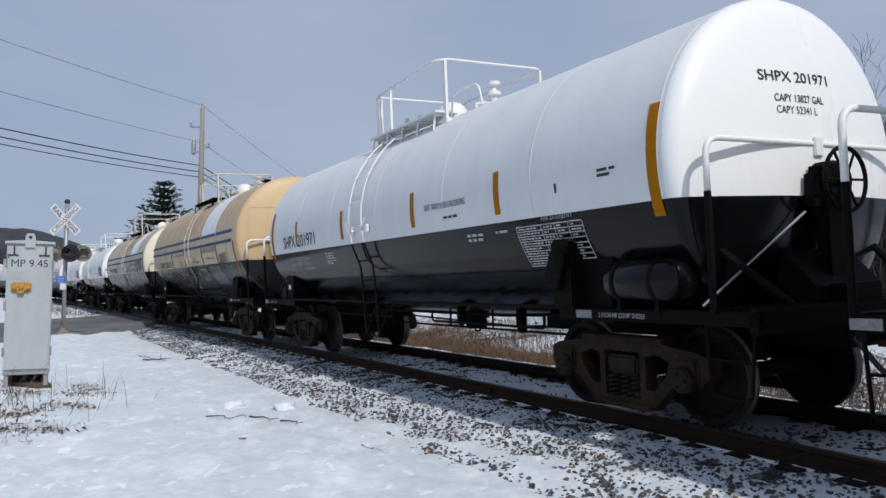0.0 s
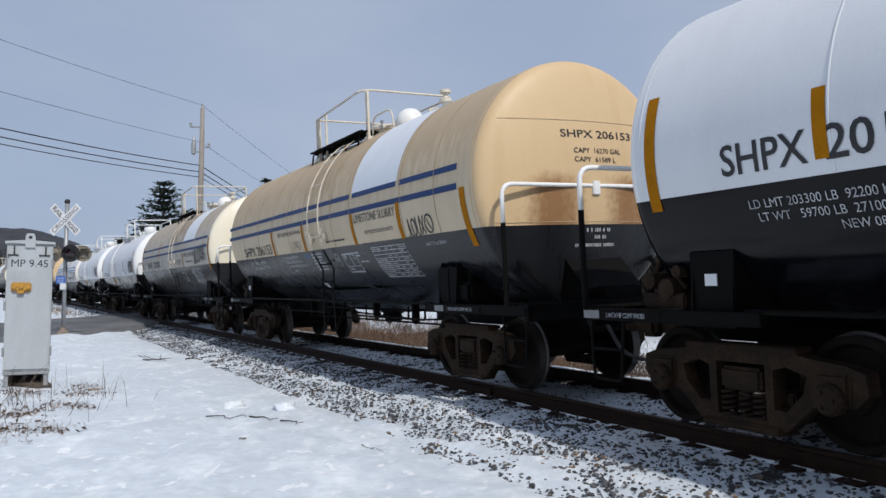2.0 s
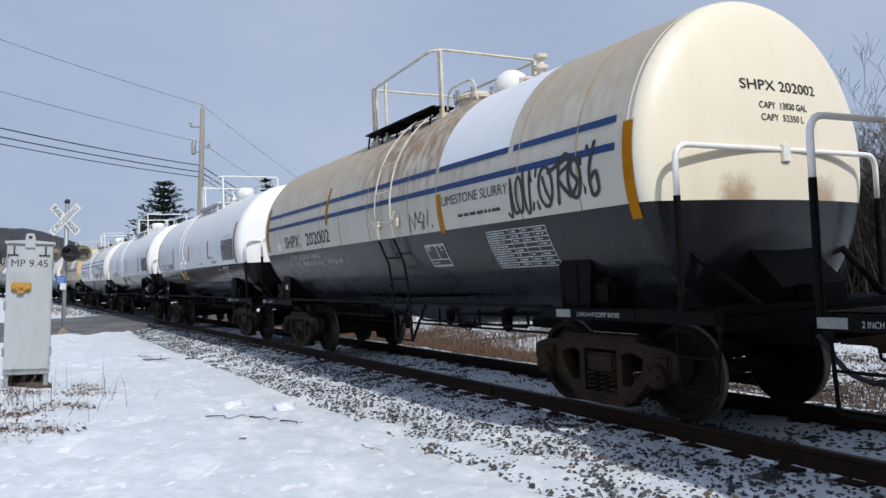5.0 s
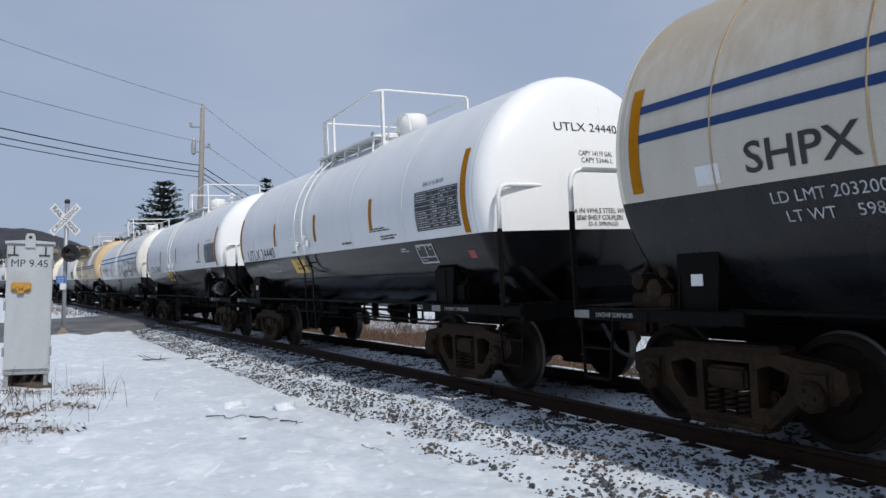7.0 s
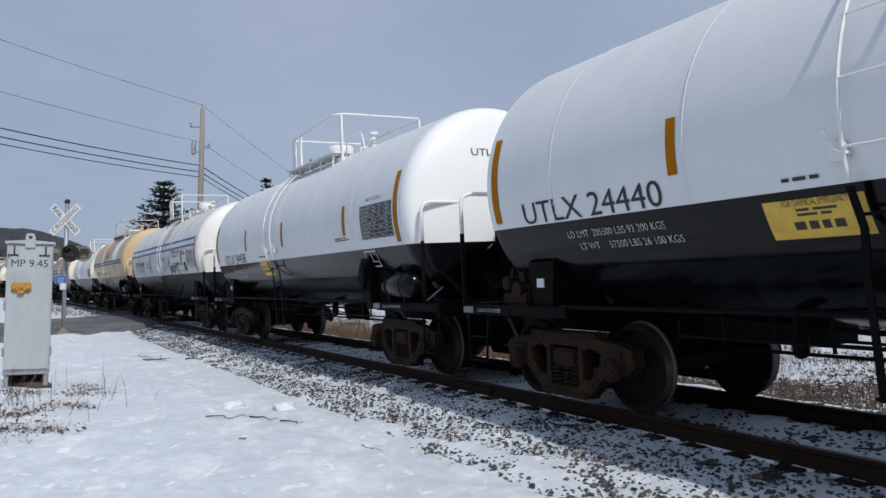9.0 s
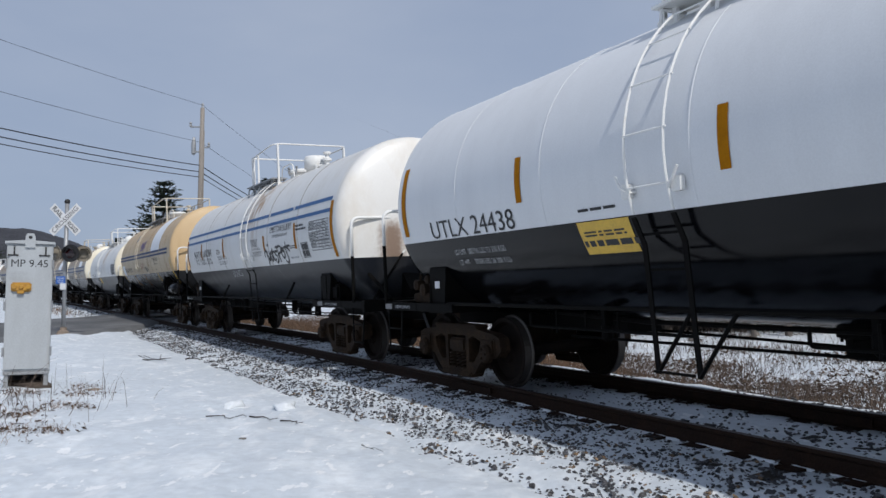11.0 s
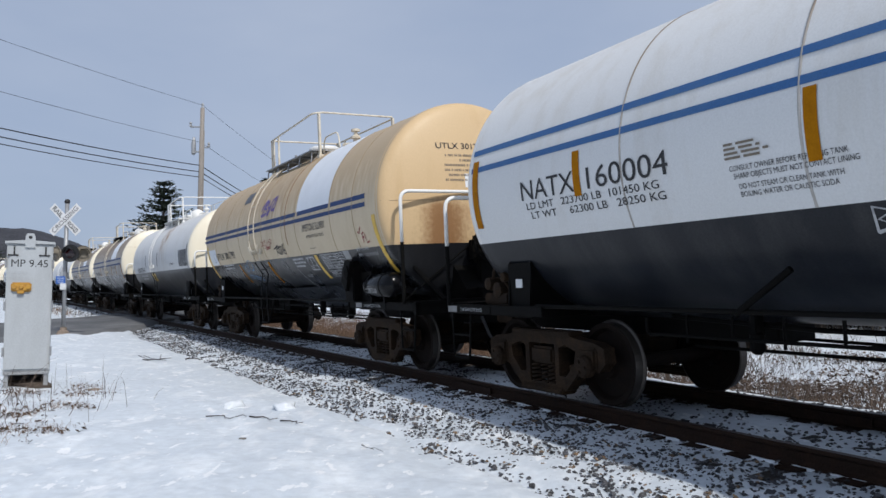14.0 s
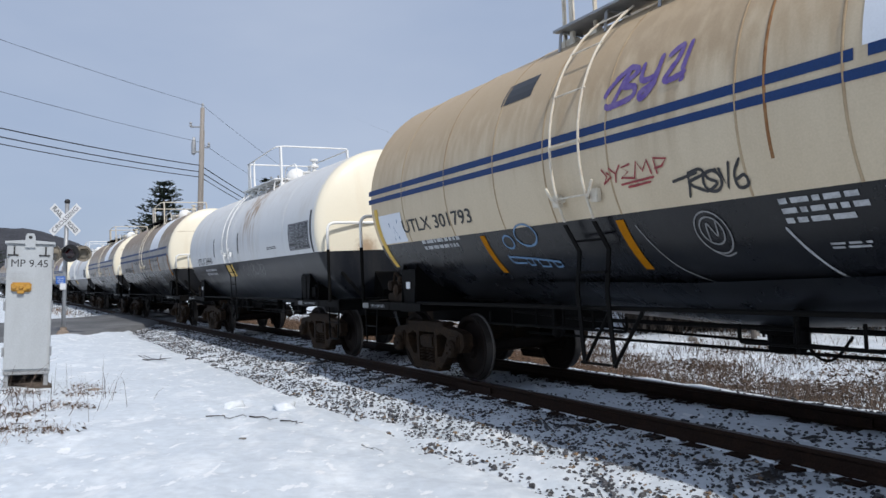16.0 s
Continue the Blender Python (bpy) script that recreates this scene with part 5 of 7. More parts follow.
        tube(bm, bend([(c0, -0.35, 0.85), (c0 + fx * 0.3, -0.38, 0.52), (c0 + fx * 0.56, -0.30, 0.46)], 0.15), 0.024, 7)
        part("air_hose", bm, M_WIRE, car)
    # gear under and beside the tank
    bm = nb()
    lathe(bm, [(0.10, 0.62), (0.17, 0.64), (0.17, 0.80), (0.24, 0.82), (0.24, 1.02), (0.34, 1.05), (0.45, 1.30)], 18, "z", (0.15, 0, 0))
    for k in range(8):
        q = 2 * math.pi * k / 8
        lathe(bm, [(0.016, 0.78), (0.016, 0.86)], 6, "z", (0.15 + 0.2 * math.cos(q), 0.2 * math.sin(q), 0))
    part("bottom_outlet", bm, M_FRAME, car)
    bm = nb()
    tube(bm, [(0.62 + 0.5 * k / 10, -0.42, 0.86 - 0.22 * math.sin(math.pi * k / 10)) for k in range(11)], 0.014, 5)
    part("cap_chain", bm, M_FRAME, car)
    for x0, x1, z in ((L / 2 - 5.6, L / 2 - 2.7, 0.82), (-L / 2 + 2.3, -L / 2 + 5.0, 0.84)):
        bm = nb()
        tube(bm, bend([(x0, -0.95, z + 0.16), (x0, -0.95, z), (x1, -0.95, z), (x1, -0.95, z + 0.16)], 0.05), 0.018, 6)
        for k in range(1, 5):
            x = x0 + (x1 - x0) * k / 5
            tube(bm, [(x, -0.95, z - 0.01 - 0.05 * (k % 2)), (x, -0.95, z + 0.2)], 0.016, 5)
        part("brake_pipe", bm, M_FRAME, car)
    bm = nb()
    tube(bm, [(L / 2 - 2.2, -0.55, 0.98), (L / 2 - 4.0, -0.62, 0.92), (-L / 2 + 4.0, -0.62, 0.92), (-L / 2 + 2.2, -0.5, 0.98)], 0.025, 6)
    part("train_line_pipe", bm, M_FRAME, car)
    for x, drop in ((L / 2 - 3.6, 0.16), (L / 2 - 5.2, 0.12), (-L / 2 + 3.4, 0.18)):
        bm = nb()
        box(bm, x - 0.04, x + 0.04, -0.72, -0.60, 0.98 - drop - 0.04, 1.10, 0.01)
        lathe(bm, [(0.03, 0.98 - drop - 0.12), (0.07, 0.98 - drop - 0.08), (0.07, 0.98 - drop + 0.06), (0.03, 0.98 - drop + 0.10)], 10, "z", (x, -0.66, 0))
        part("outlet_hanger", bm, M_FRAME, car)
    bm = nb()
    tube(bm, [(L / 2 - 2.4, -0.45, 0.70), (-L / 2 + 2.4, -0.40, 0.68)], 0.018, 6)
    tube(bm, [(L / 2 - 3.0, 0.45, 0.74), (0.8, 0.30, 0.66), (-L / 2 + 3.0, 0.42, 0.72)], 0.018, 6)
    part("brake_rod", bm, M_FRAME, car)
    if gear:
        xg = L / 2 - tf
        bm = nb()
        lathe(bm, [(0.02, xg + 0.20), (0.15, xg + 0.22), (0.21, xg + 0.32), (0.21, xg + 1.08), (0.15, xg + 1.18), (0.02, xg + 1.20)], 24, "x", (0, -1.34, 1.38))
        res = part("air_reservoir", bm, M_BLACK, car, "black cylindrical air reservoir", smooth=True)
        bm = nb()
        for k in (0.40, 0.90):
            lathe(bm, [(0.21, xg + k), (0.215, xg + k), (0.215, xg + k + 0.05), (0.21, xg + k + 0.05)], 20, "x", (0, -1.34, 1.38))
            box(bm, xg + k, xg + k + 0.05, -1.46, -1.0, 1.10, 1.22)
        part("strap", bm, M_FRAME, res)
        if note:
            bm = text_bm(note, 0.40, 0.085, 0.004)
            for v in bm.verts:
                q = -0.55 + v.co.y / 0.213
                v.co = Vector((xg + 0.42 + v.co.x, -1.34 - (0.2135 + v.co.z) * math.cos(q), 1.38 + (0.2135 + v.co.z) * math.sin(q)))
            part("lettering", bm, M_STENCIL, res)
        bm = nb()
        # brake cylinder and levers behind it
        lathe(bm, [(0.02, 0), (0.13, 0.02), (0.13, 0.26), (0.08, 0.30), (0.03, 0.42)], 16, "y", (xg - 0.38, -1.60, 1.62))
        box(bm, xg - 0.58, xg - 0.22, -1.50, -1.30, 1.12, 1.82, 0.02)
        prism(bm, [(xg - 0.42, 1.3), (xg - 0.62, 1.48), (xg - 0.42, 1.84), (xg - 0.18, 1.8)], -1.56, -1.48)
        part("brake_cylinder", bm, M_FRAME, car)
        bm = nb()
        xw, yw, zw = L / 2 + 0.62, 0.02, wz
        tube(bm, [(xw, yw + 0.29 * math.cos(t), zw + 0.29 * math.sin(t)) for t in np.linspace(0, 2 * math.pi, 29)[:-1]], 0.020, 6, True)
        wheel = part("brake_wheel", bm, M_FRAME, car, "black spoked hand brake wheel")
        for k in range(6):
            q = 2 * math.pi * k / 6
            bm = nb()
            tube(bm, [(xw, yw, zw), (xw, yw + 0.29 * math.cos(q), zw + 0.29 * math.sin(q))], 0.013, 5)
            part("spoke", bm, M_FRAME, wheel)
        bm = nb()
        lathe(bm, [(0.05, xw - 0.12), (0.05, xw + 0.03)], 10, "x", (0, yw, zw))
        part("hub", bm, M_FRAME, wheel)
        bm = nb()
        box(bm, xw - 0.30, xw - 0.06, yw - 0.26, yw + 0.2, zw - 0.30, zw + 0.14, 0.07)
        lathe(bm, [(0.02, xw - 0.05), (0.17, xw - 0.05), (0.19, xw - 0.12), (0.19, xw - 0.28)], 16, "x", (0, yw, zw))
        box(bm, xw - 0.22, xw - 0.08, yw - 0.16, yw + 0.16, 1.10, zw - 0.2, 0.02)
        part("gear_housing", bm, M_FRAME, wheel)
        bm = nb()
        tube(bm, [(xw - 0.2, yw - 0.3, 1.95), (xw - 0.55, -1.25, 1.15)], 0.012, 5)
        part("brake_chain", bm, M_GALV if chain else M_FRAME, car)
    else:
        bm = nb()
        xg = L / 2 - tf
        box(bm, xg - 0.30, xg + 0.05, -1.36, -1.05, 1.12, 1.62, 0.03)
        box(bm, xg + 0.2, xg + 0.5, -1.32, -1.0, 1.12, 1.42, 0.05)
        tube(bm, bend([(xg + 0.05, -1.2, 1.5), (xg + 0.35, -1.2, 1.58), (xg + 0.35, -1.2, 1.40)], 0.06), 0.03, 7)
        part("control_valve", bm, M_FRAME, car)
    # small fittings at the rear end
    xg = -L / 2 + tr
    bm = nb()
    for k, (dx, z, r) in enumerate(((-0.62, 1.30, 0.10), (-0.84, 1.38, 0.08), (-0.48, 1.46, 0.06))):
        lathe(bm, [(0.01, -0.16), (r, -0.14), (r, 0.12), (0.02, 0.16)], 10, "y", (xg + dx, -1.15, z))
    box(bm, xg - 0.95, xg - 0.4, -1.28, -1.05, 1.12, 1.26, 0.02)
    tube(bm, bend([(xg - 0.9, -1.2, 1.3), (xg - 0.7, -1.25, 1.62), (xg - 0.45, -1.2, 1.3)], 0.1), 0.02, 6)
    part("brake_valve", bm, M_TRUCK, car)


def lift_plate(car, L, x0, x1):
    """Stencilled strip on the end platform's side sill."""
    bm = nb()
    box(bm, x0, x1, -1.446, -1.440, 1.012, 1.108)
    pl = part("sill_plate", bm, M_FRAME, car)
    bm = text_bm("2 INCH HF COMP SHOES", x1 - x0 - 0.25, 0.045, 0.006)
    for v in bm.verts:
        v.co = Vector((x0 + 0.05 + v.co.x, -1.4475 - v.co.z, 1.035 + v.co.y))
    part("lettering", bm, M_STENCIL, pl)
    bm = nb()
    box(bm, x0 - 0.30, x0 - 0.06, -1.447, -1.440, 1.02, 1.10)
    part("reflector", bm, M_GREY, car)


def tank_car(cfg):
    global R, ZC
    R, ZC = cfg.get("R", 1.42), cfg.get("zc", 2.66)
    rnd = random.Random(cfg["seed"])
    L, bnd, deep, n = cfg["L"], cfg.get("bnd", 2.08), cfg.get("deep", 0.25), cfg.get("knuckle", 0.12)
    body, low, end = cfg["body"], cfg.get("low", M_BLACK), cfg["end"]
    white = cfg.get("rails", M_RAILWHITE)
    car = new("tank_car")
    tf, tr = 1.2, 0.62
    tank(L, bnd, deep, n, (body, low, end), car)
    for a in cfg.get("seams", (2.05, 4.1, 6.3, 8.3, 10.2)):
        part("weld_seam", ring(L, a, 0.026, PHI(bnd), 2.2, 0.006), cfg.get("seam_mat", body), car, smooth=True)
    for a in (0.06, L - 0.06):
        part("weld_seam", ring(L, a, 0.03, PHI(bnd) + 0.01, 2.2, 0.004), end if a < 1 else body, car, smooth=True)
    if cfg.get("patch"):
        p = cfg["patch"]
        part("repainted_panel", sheet(nb(), L, p[0], p[1], PHI(cfg["stripes"][3][0][1]), 2.0, 0.003), M_PATCH, car, "clean white repainted panel over the top", smooth=True)
    if cfg.get("stripes"):
        col, a_r, a_f, rows, gaps = cfg["stripes"]
        for i, (z0, z1) in enumerate(rows):
            cuts = [a_r] + (sorted(gaps, reverse=True) if i == 0 else []) + [a_f]
            for q, (s0, s1) in enumerate(zip(cuts, cuts[1:])):
                part("stripe", sheet(nb(), L, s0 - (0.05 if q else 0), s1 + (0.05 if q < len(cuts) - 2 else 0), PHI(z0), PHI(z1), 0.005), col, car)
    for a, z0, z1, *w in cfg["bars"]:
        ww = w[0] if w else 0.11
        part("marker_strip", sheet(nb(), L, a + ww / 2, a - ww / 2, PHI(z0), PHI(z1), 0.007), M_ORANGE if len(w) < 2 else w[1], car)
    for s, a0, a1, z, h, m in cfg["text"]:
        part("lettering", letters(L, s, a0, z, a0 - a1, h, 1.0 if h > 0.1 else 0.6), m, car)
    for a0, a1, z0, z1, rows, m in cfg.get("dashes", ()):
        part("lettering", dashes(L, a0, a1, z0, z1, rows, rnd), m, car)
    for a0, a1, z0, z1, rows, cols, m, plate in cfg.get("tables", ()):
        if plate:
            part("data_panel", sheet(nb(), L, a0 + 0.02, a1 - 0.02, PHI(z0 - 0.02), PHI(z1 + 0.02), 0.004), plate, car)
        part("data_table", ruled(L, a0, a1, z0, z1, rows, cols, rnd, 0.008 if plate else 0.012) if rows > 2 or plate else ruled_box(L, a0, a1, z0, z1), m, car)
    for a0, a1, z0, z1, loops, m, w in cfg.get("tags", ()):
        part("graffiti", scribble(L, a0, a1, z0, z1, loops, rnd, w) if isinstance(loops, int) else sprayed(L, a0, a1, z0, z1, loops, rnd, w), m, car)
    for a, w in cfg.get("rust", ()):
        part("rust_streak", ring(L, a, w, PHI(bnd + 0.25), 2.0, 0.006), M_RUST, car, smooth=True)
    for a0, z0, a1, z1 in cfg.get("struts", ()):
        part("strut", tube(nb(), [(L / 2 - a0, -1.36, z0), (L / 2 - a1, -1.42, z1)], 0.028, 6), M_FRAME, car)
    for a0, a1, z0, z1, m in cfg.get("panels", ()):
        part("placard", sheet(nb(), L, a0, a1, PHI(z0), PHI(z1), 0.004), m, car)
    for z in cfg.get("seam_z", ()):
        part("head_seam", head_seam(L, z, deep, n), M_SEAM, car)
    for d0, d1, z0, z1, m in cfg.get("head_patch", ()):
        part("head_placard", head_band(L, d0, d1, z0, z1, deep, n, 0.004), m, car)
    for d, z, w, h, m in cfg.get("head_bars", ()):
        x, line = d + w / 2, nb()
        while x > d - w / 2 + 0.02:
            q = min(h * rnd.uniform(0.35, 0.7), x - d + w / 2)
            head_band(L, x, x - q, z, z + h, deep, n, 0.006, line)
            x -= q + h * (0.25 if rnd.random() < 0.8 else 0.9)
        part("lettering", line, m, car)
    if cfg.get("vbrace"):
        xb = L / 2 + cfg.get("rail_x", 0.36)
        for sy in (-1, 1):
            top_, foot = Vector((xb - 0.05, sy * 0.04, 2.46)), Vector((xb + 0.12, sy * 1.12, 1.14))
            mid = top_.lerp(foot, 0.40)
            part("handrail_brace", tube(nb(), [top_, mid], 0.020, 7), M_RAILWHITE, car)
            part("handrail_brace", tube(nb(), [mid, foot], 0.0205, 7), M_FRAME, car)
    for s, d, z, w, h in cfg.get("head", ()):
        part("head_lettering", head_text(L, s, d, z, w, h, deep, n), M_INK, car)
    ladder(car, L, *cfg["ladder"], bnd, white)
    platform(car, L, *cfg["platform"], cfg.get("board", white), white)
    underframe(car, L, bnd, tf, tr, cfg.get("gear", False), cfg.get("wz", 2.22), cfg.get("chain", True), cfg.get("note", ""))
    if cfg.get("belly"):
        bm = nb()
        prof = []
        for k in range(13):
            q = k / 12
            x = -L / 2 + 2.4 + (L - 4.8) * q
            prof.append((x, 0.20 * (1 - abs(2 * q - 1)) ** 0.8))
        rings = []
        for x, drop in prof:
            rings.append([bm.verts.new((x, -R * 0.998 * math.cos(p), ZC - drop * max(0, math.sin(p)) ** 4 - R * 0.998 * math.sin(p))) for p in np.linspace(0.9, math.pi - 0.9, 24)])
        for a, b in zip(rings, rings[1:]):
            for k in range(23):
                bm.faces.new((a[k], a[k + 1], b[k + 1], b[k]))
        bmesh.ops.recalc_face_normals(bm, faces=bm.faces[:])
        part("sloped_belly", bm, low, car, smooth=True)
    rail_set(car, L, L / 2 + cfg.get("rail_x", 0.36), bnd + 0.02, 1, cfg.get("rail_z", 2.58))
    rail_set(car, L, -L / 2 - 1.0, bnd + 0.02, -1, 2.57)
    lift_plate(car, L, L / 2 - tf + 0.05, L / 2 - tf + 0.95)
    lift_plate(car, L, -L / 2 + tr - 1.35, -L / 2 + tr - 0.55)
    # small route card on the rear bolster
    bm = nb()
    box(bm, -L / 2 + tr - 0.07, -L / 2 + tr + 0.06, -1.362, -1.352, 1.33, 1.43)
    part("route_card", bm, M_SIGN, car, "small white route card")
    truck(car, L / 2 - tf)
    truck(car, -L / 2 + tr)
    tagged(car, cfg["label"], "tank car", "tank cars of the train")
    return car


CFG = dict(
    A=dict(R=1.58, zc=2.46, deep=0.25, s0=5.08, L=12.04, seed=1,
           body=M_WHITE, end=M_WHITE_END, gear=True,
           ladder=(7.07, 6.55), platform=(5.12, 7.6, 6.35, 'ball', 5.20, 4.74),
           bars=[(0.12, 1.958, 2.962, 0.13), (11.84, 1.996, 3.004, 0.13), (10.16, 2.209, 2.707), (7.66, 2.20, 2.69), (4.89, 2.203, 2.696), (2.67, 2.194, 2.694), (1.53, 2.32, 2.417, 0.03, M_INK)],
           text=[('SHPX', 11.05, 10.27, 2.20, 0.24, M_INK), ('201971', 10.13, 9.08, 2.20, 0.24, M_INK), ('VENT TANK WHEN UNLOADING', 4.51, 3.39, 2.393, 0.085, M_INK), ('LD LMT 203300 LB  92200 KG', 10.86, 9.66, 1.925, 0.07, M_STENCIL), ('LT WT   59700 LB  27100 KG', 10.80, 9.62, 1.825, 0.07, M_STENCIL), ('NEW 08-1999', 10.14, 9.60, 1.725, 0.07, M_STENCIL), ('AAR 211A100W1', 1.87, 1.34, 2.056, 0.05, M_STENCIL)],
           dashes=[(8.72, 8.24, 1.783, 2.006, 5, M_STENCIL), (3.98, 3.44, 2.224, 2.283, 1, M_INK), (3.48, 3.09, 1.889, 2.006, 2, M_STENCIL), (2.81, 2.53, 1.958, 2.006, 1, M_STENCIL), (0.86, 0.54, 2.373, 2.474, 2, M_INK)],
           tables=[(2.37, 1.2, 1.575, 2.016, 8, 4, M_STENCIL, None)],
           head=(('SHPX 201971', 0.18, 3.15, 0.92, 0.1), ('CAPY 13827 GAL', 0.16, 2.96, 0.65, 0.07), ('CAPY 52341 L', 0.21, 2.85, 0.53, 0.07),),
           label='glossy white and black slurry tank car with amber strips', bnd=2.1,
           seams=(1.98, 4.0, 6.21, 8.22, 10.09)),
    B=dict(R=1.63, zc=2.645, deep=0.25,
           seam_z=(2.12, 3.42), s0=19.98, L=12.1, seed=2, bnd=2.085,
           body=M_BEIGE, end=M_BEIGE_END, low=M_GREYBLACK, belly=True, seam_mat=M_SEAM,
           seams=(1.0, 2.05, 4.0, 4.9, 6.4, 7.4, 8.4, 9.6, 10.9),
           rails=M_RAILBEIGE,
           ladder=(5.88, 5.31), platform=(4.9, 7.6, 4.80, 'ball', 3.60, 4.95),
           board=M_FRAME,
           stripes=(M_BLUE, 12.24, 0.38, ((2.848, 2.93), (2.594, 2.676)), (3.94, 2.14)),
           patch=(3.92, 2.17),
           bars=[(8.54, 2.074, 2.589), (6.49, 2.074, 2.589), (3.94, 2.074, 2.589), (2.15, 2.074, 2.61), (0.26, 1.866, 2.609, 0.13)],
           text=[('SHPX 206153', 10.97, 8.71, 2.129, 0.22, M_INK), ('VENT BEFORE UNLOADING', 8.13, 6.61, 2.441, 0.085, M_INK), ('LIMESTONE SLURRY', 3.83, 2.25, 2.426, 0.135, M_INK), ('NO PRESSURE RELIEF DEVICE', 3.48, 2.41, 2.224, 0.06, M_INK), ('LD LMT 224800 LB 101950 KG', 10.82, 9.49, 1.93, 0.08, M_STENCIL), ('LT WT   61200 LB  27750 KG', 10.69, 9.36, 1.807, 0.08, M_STENCIL), ('THIS CAR EQUIPPED WITH', 8.11, 7.09, 1.969, 0.06, M_STENCIL), ('TWO LOCKING PINS. PULL', 8.04, 7.0, 1.88, 0.06, M_STENCIL), ('LOWER PIN BEFORE OPENING', 7.98, 6.8, 1.792, 0.06, M_STENCIL), ('VALVE', 7.9, 7.62, 1.704, 0.06, M_STENCIL), ('AAR 211A100W1', 1.55, 0.96, 1.935, 0.055, M_STENCIL)],
           dashes=[(5.33, 4.03, 2.154, 2.214, 1, M_INK), (6.34, 5.68, 1.671, 2.024, 6, M_STENCIL), (4.18, 3.93, 1.866, 1.965, 2, M_STENCIL), (4.1, 3.66, 1.768, 1.807, 1, M_STENCIL)],
           tables=[(3.45, 2.2, 1.52, 2.0, 8, 4, M_STENCIL, None), (4.80, 4.19, 1.62, 1.96, 2, 2, M_STENCIL, None)],
           tags=[(1.96, 1.12, 2.09, 2.36, TAG_LOOPS, M_SPRAY_BLACK, 0.026), (7.25, 6.62, 2.11, 2.31, TAG_INITIALS, M_SPRAY_BLACK, 0.020), (6.75, 6.45, 1.95, 2.03, 4, M_SPRAY_BLUE, 0.012), (5.18, 4.95, 1.75, 1.97, TAG_ROUNDEL, M_STENCIL, 0.014), (4.85, 4.35, 1.25, 1.66, TAG_SCRATCH, M_GREY, 0.010), (5.75, 5.35, 1.45, 2.0, TAG_SCRATCH, M_GREY, 0.012)],
           panels=[(6.76, 6.6, 1.354, 1.443, M_SIGN), (5.96, 5.23, 2.104, 2.878, M_BEIGE)],
           head=(('SHPX 206153', -0.1, 3.2, 1.18, 0.1), ('CAPY  16270 GAL', -0.08, 3.0, 0.78, 0.065), ('CAPY  61589 L', -0.03, 2.885, 0.68, 0.065),),
           head_bars=[(-0.05, 1.99, 0.4, 0.045, M_STENCIL), (-0.08, 1.9, 0.2, 0.045, M_STENCIL), (0.0, 1.8, 0.65, 0.04, M_STENCIL)],
           label='faded beige and black slurry tank car with twin blue stripes'),
    C=dict(R=1.62, zc=2.51, s0=34.8, L=11.9, seed=3, bnd=2.1,
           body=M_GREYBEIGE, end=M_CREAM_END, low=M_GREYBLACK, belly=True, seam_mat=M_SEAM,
           seams=(0.78, 1.81, 3.73, 4.61, 6.08, 7.33, 8.31, 9.48, 10.81),
           rails=M_RAILBEIGE,
           ladder=(5.55, 5.01), platform=(4.9, 7.45, 4.20, 'ball', 3.60, 4.92),
           board=M_FRAME,
           stripes=(M_BLUE, 11.7, 0.21, ((2.87, 2.944), (2.61, 2.684)), (3.74, 1.98)),
           patch=(3.74, 2.03),
           bars=[(7.94, 2.501, 3.163), (11.7, 2.172, 3.111, 0.13), (0.04, 1.957, 2.856, 0.13), (3.66, 2.065, 2.572)],
           text=[('SHPX', 10.49, 9.54, 2.192, 0.235, M_INK), ('202002', 9.16, 7.85, 2.192, 0.235, M_INK), ('LD LMT 203200 LB  92150 KG', 10.33, 8.59, 1.941, 0.09, M_STENCIL), ('LT WT    59800 LB  27150 KG', 10.24, 8.53, 1.801, 0.09, M_STENCIL), ('NEW 08-1999', 8.31, 7.54, 1.801, 0.09, M_STENCIL), ('LIMESTONE SLURRY', 3.57, 2.02, 2.412, 0.12, M_INK)],
           dashes=[(3.2, 2.12, 2.203, 2.272, 1, M_INK)],
           tables=[(2.65, 1.45, 1.575, 2.006, 8, 4, M_STENCIL, None), (4.32, 3.77, 1.631, 1.938, 2, 2, M_STENCIL, None)],
           tags=[(2.05, 1.15, 2.16, 2.62, TAG_LOOPS, M_SPRAY_BLACK, 0.040), (1.25, 0.45, 2.20, 2.74, TAG_BLACK_SHORT, M_SPRAY_BLACK, 0.045), (4.6, 3.9, 2.16, 2.40, TAG_INITIALS, M_SPRAY_BLACK, 0.028)],
           panels=[(11.0, 10.75, 2.152, 2.311, M_SIGN)],
           head=(('SHPX 202002', -0.05, 3.16, 1.1, 0.1), ('CAPY  13830 GAL', -0.06, 2.98, 0.7, 0.065), ('CAPY  52350 L', -0.03, 2.86, 0.62, 0.065),),
           label='dirty beige and black slurry tank car with spray tags', deep=0.25),
    D=dict(R=1.58, zc=2.5, deep=0.25, s0=49.48, L=11.35, seed=4, bnd=2.02,
           body=M_WHITE, end=M_WHITE_END,
           ladder=(6.78, 6.31), platform=(4.18, 7.1, 4.65, 'drum', 5.40, 4.8),
           bars=[(0.24, 2.041, 3.111, 0.13), (11.26, 2.09, 3.08, 0.13), (8.4, 2.281, 2.768), (5.83, 2.244, 2.744), (3.18, 2.26, 2.768)],
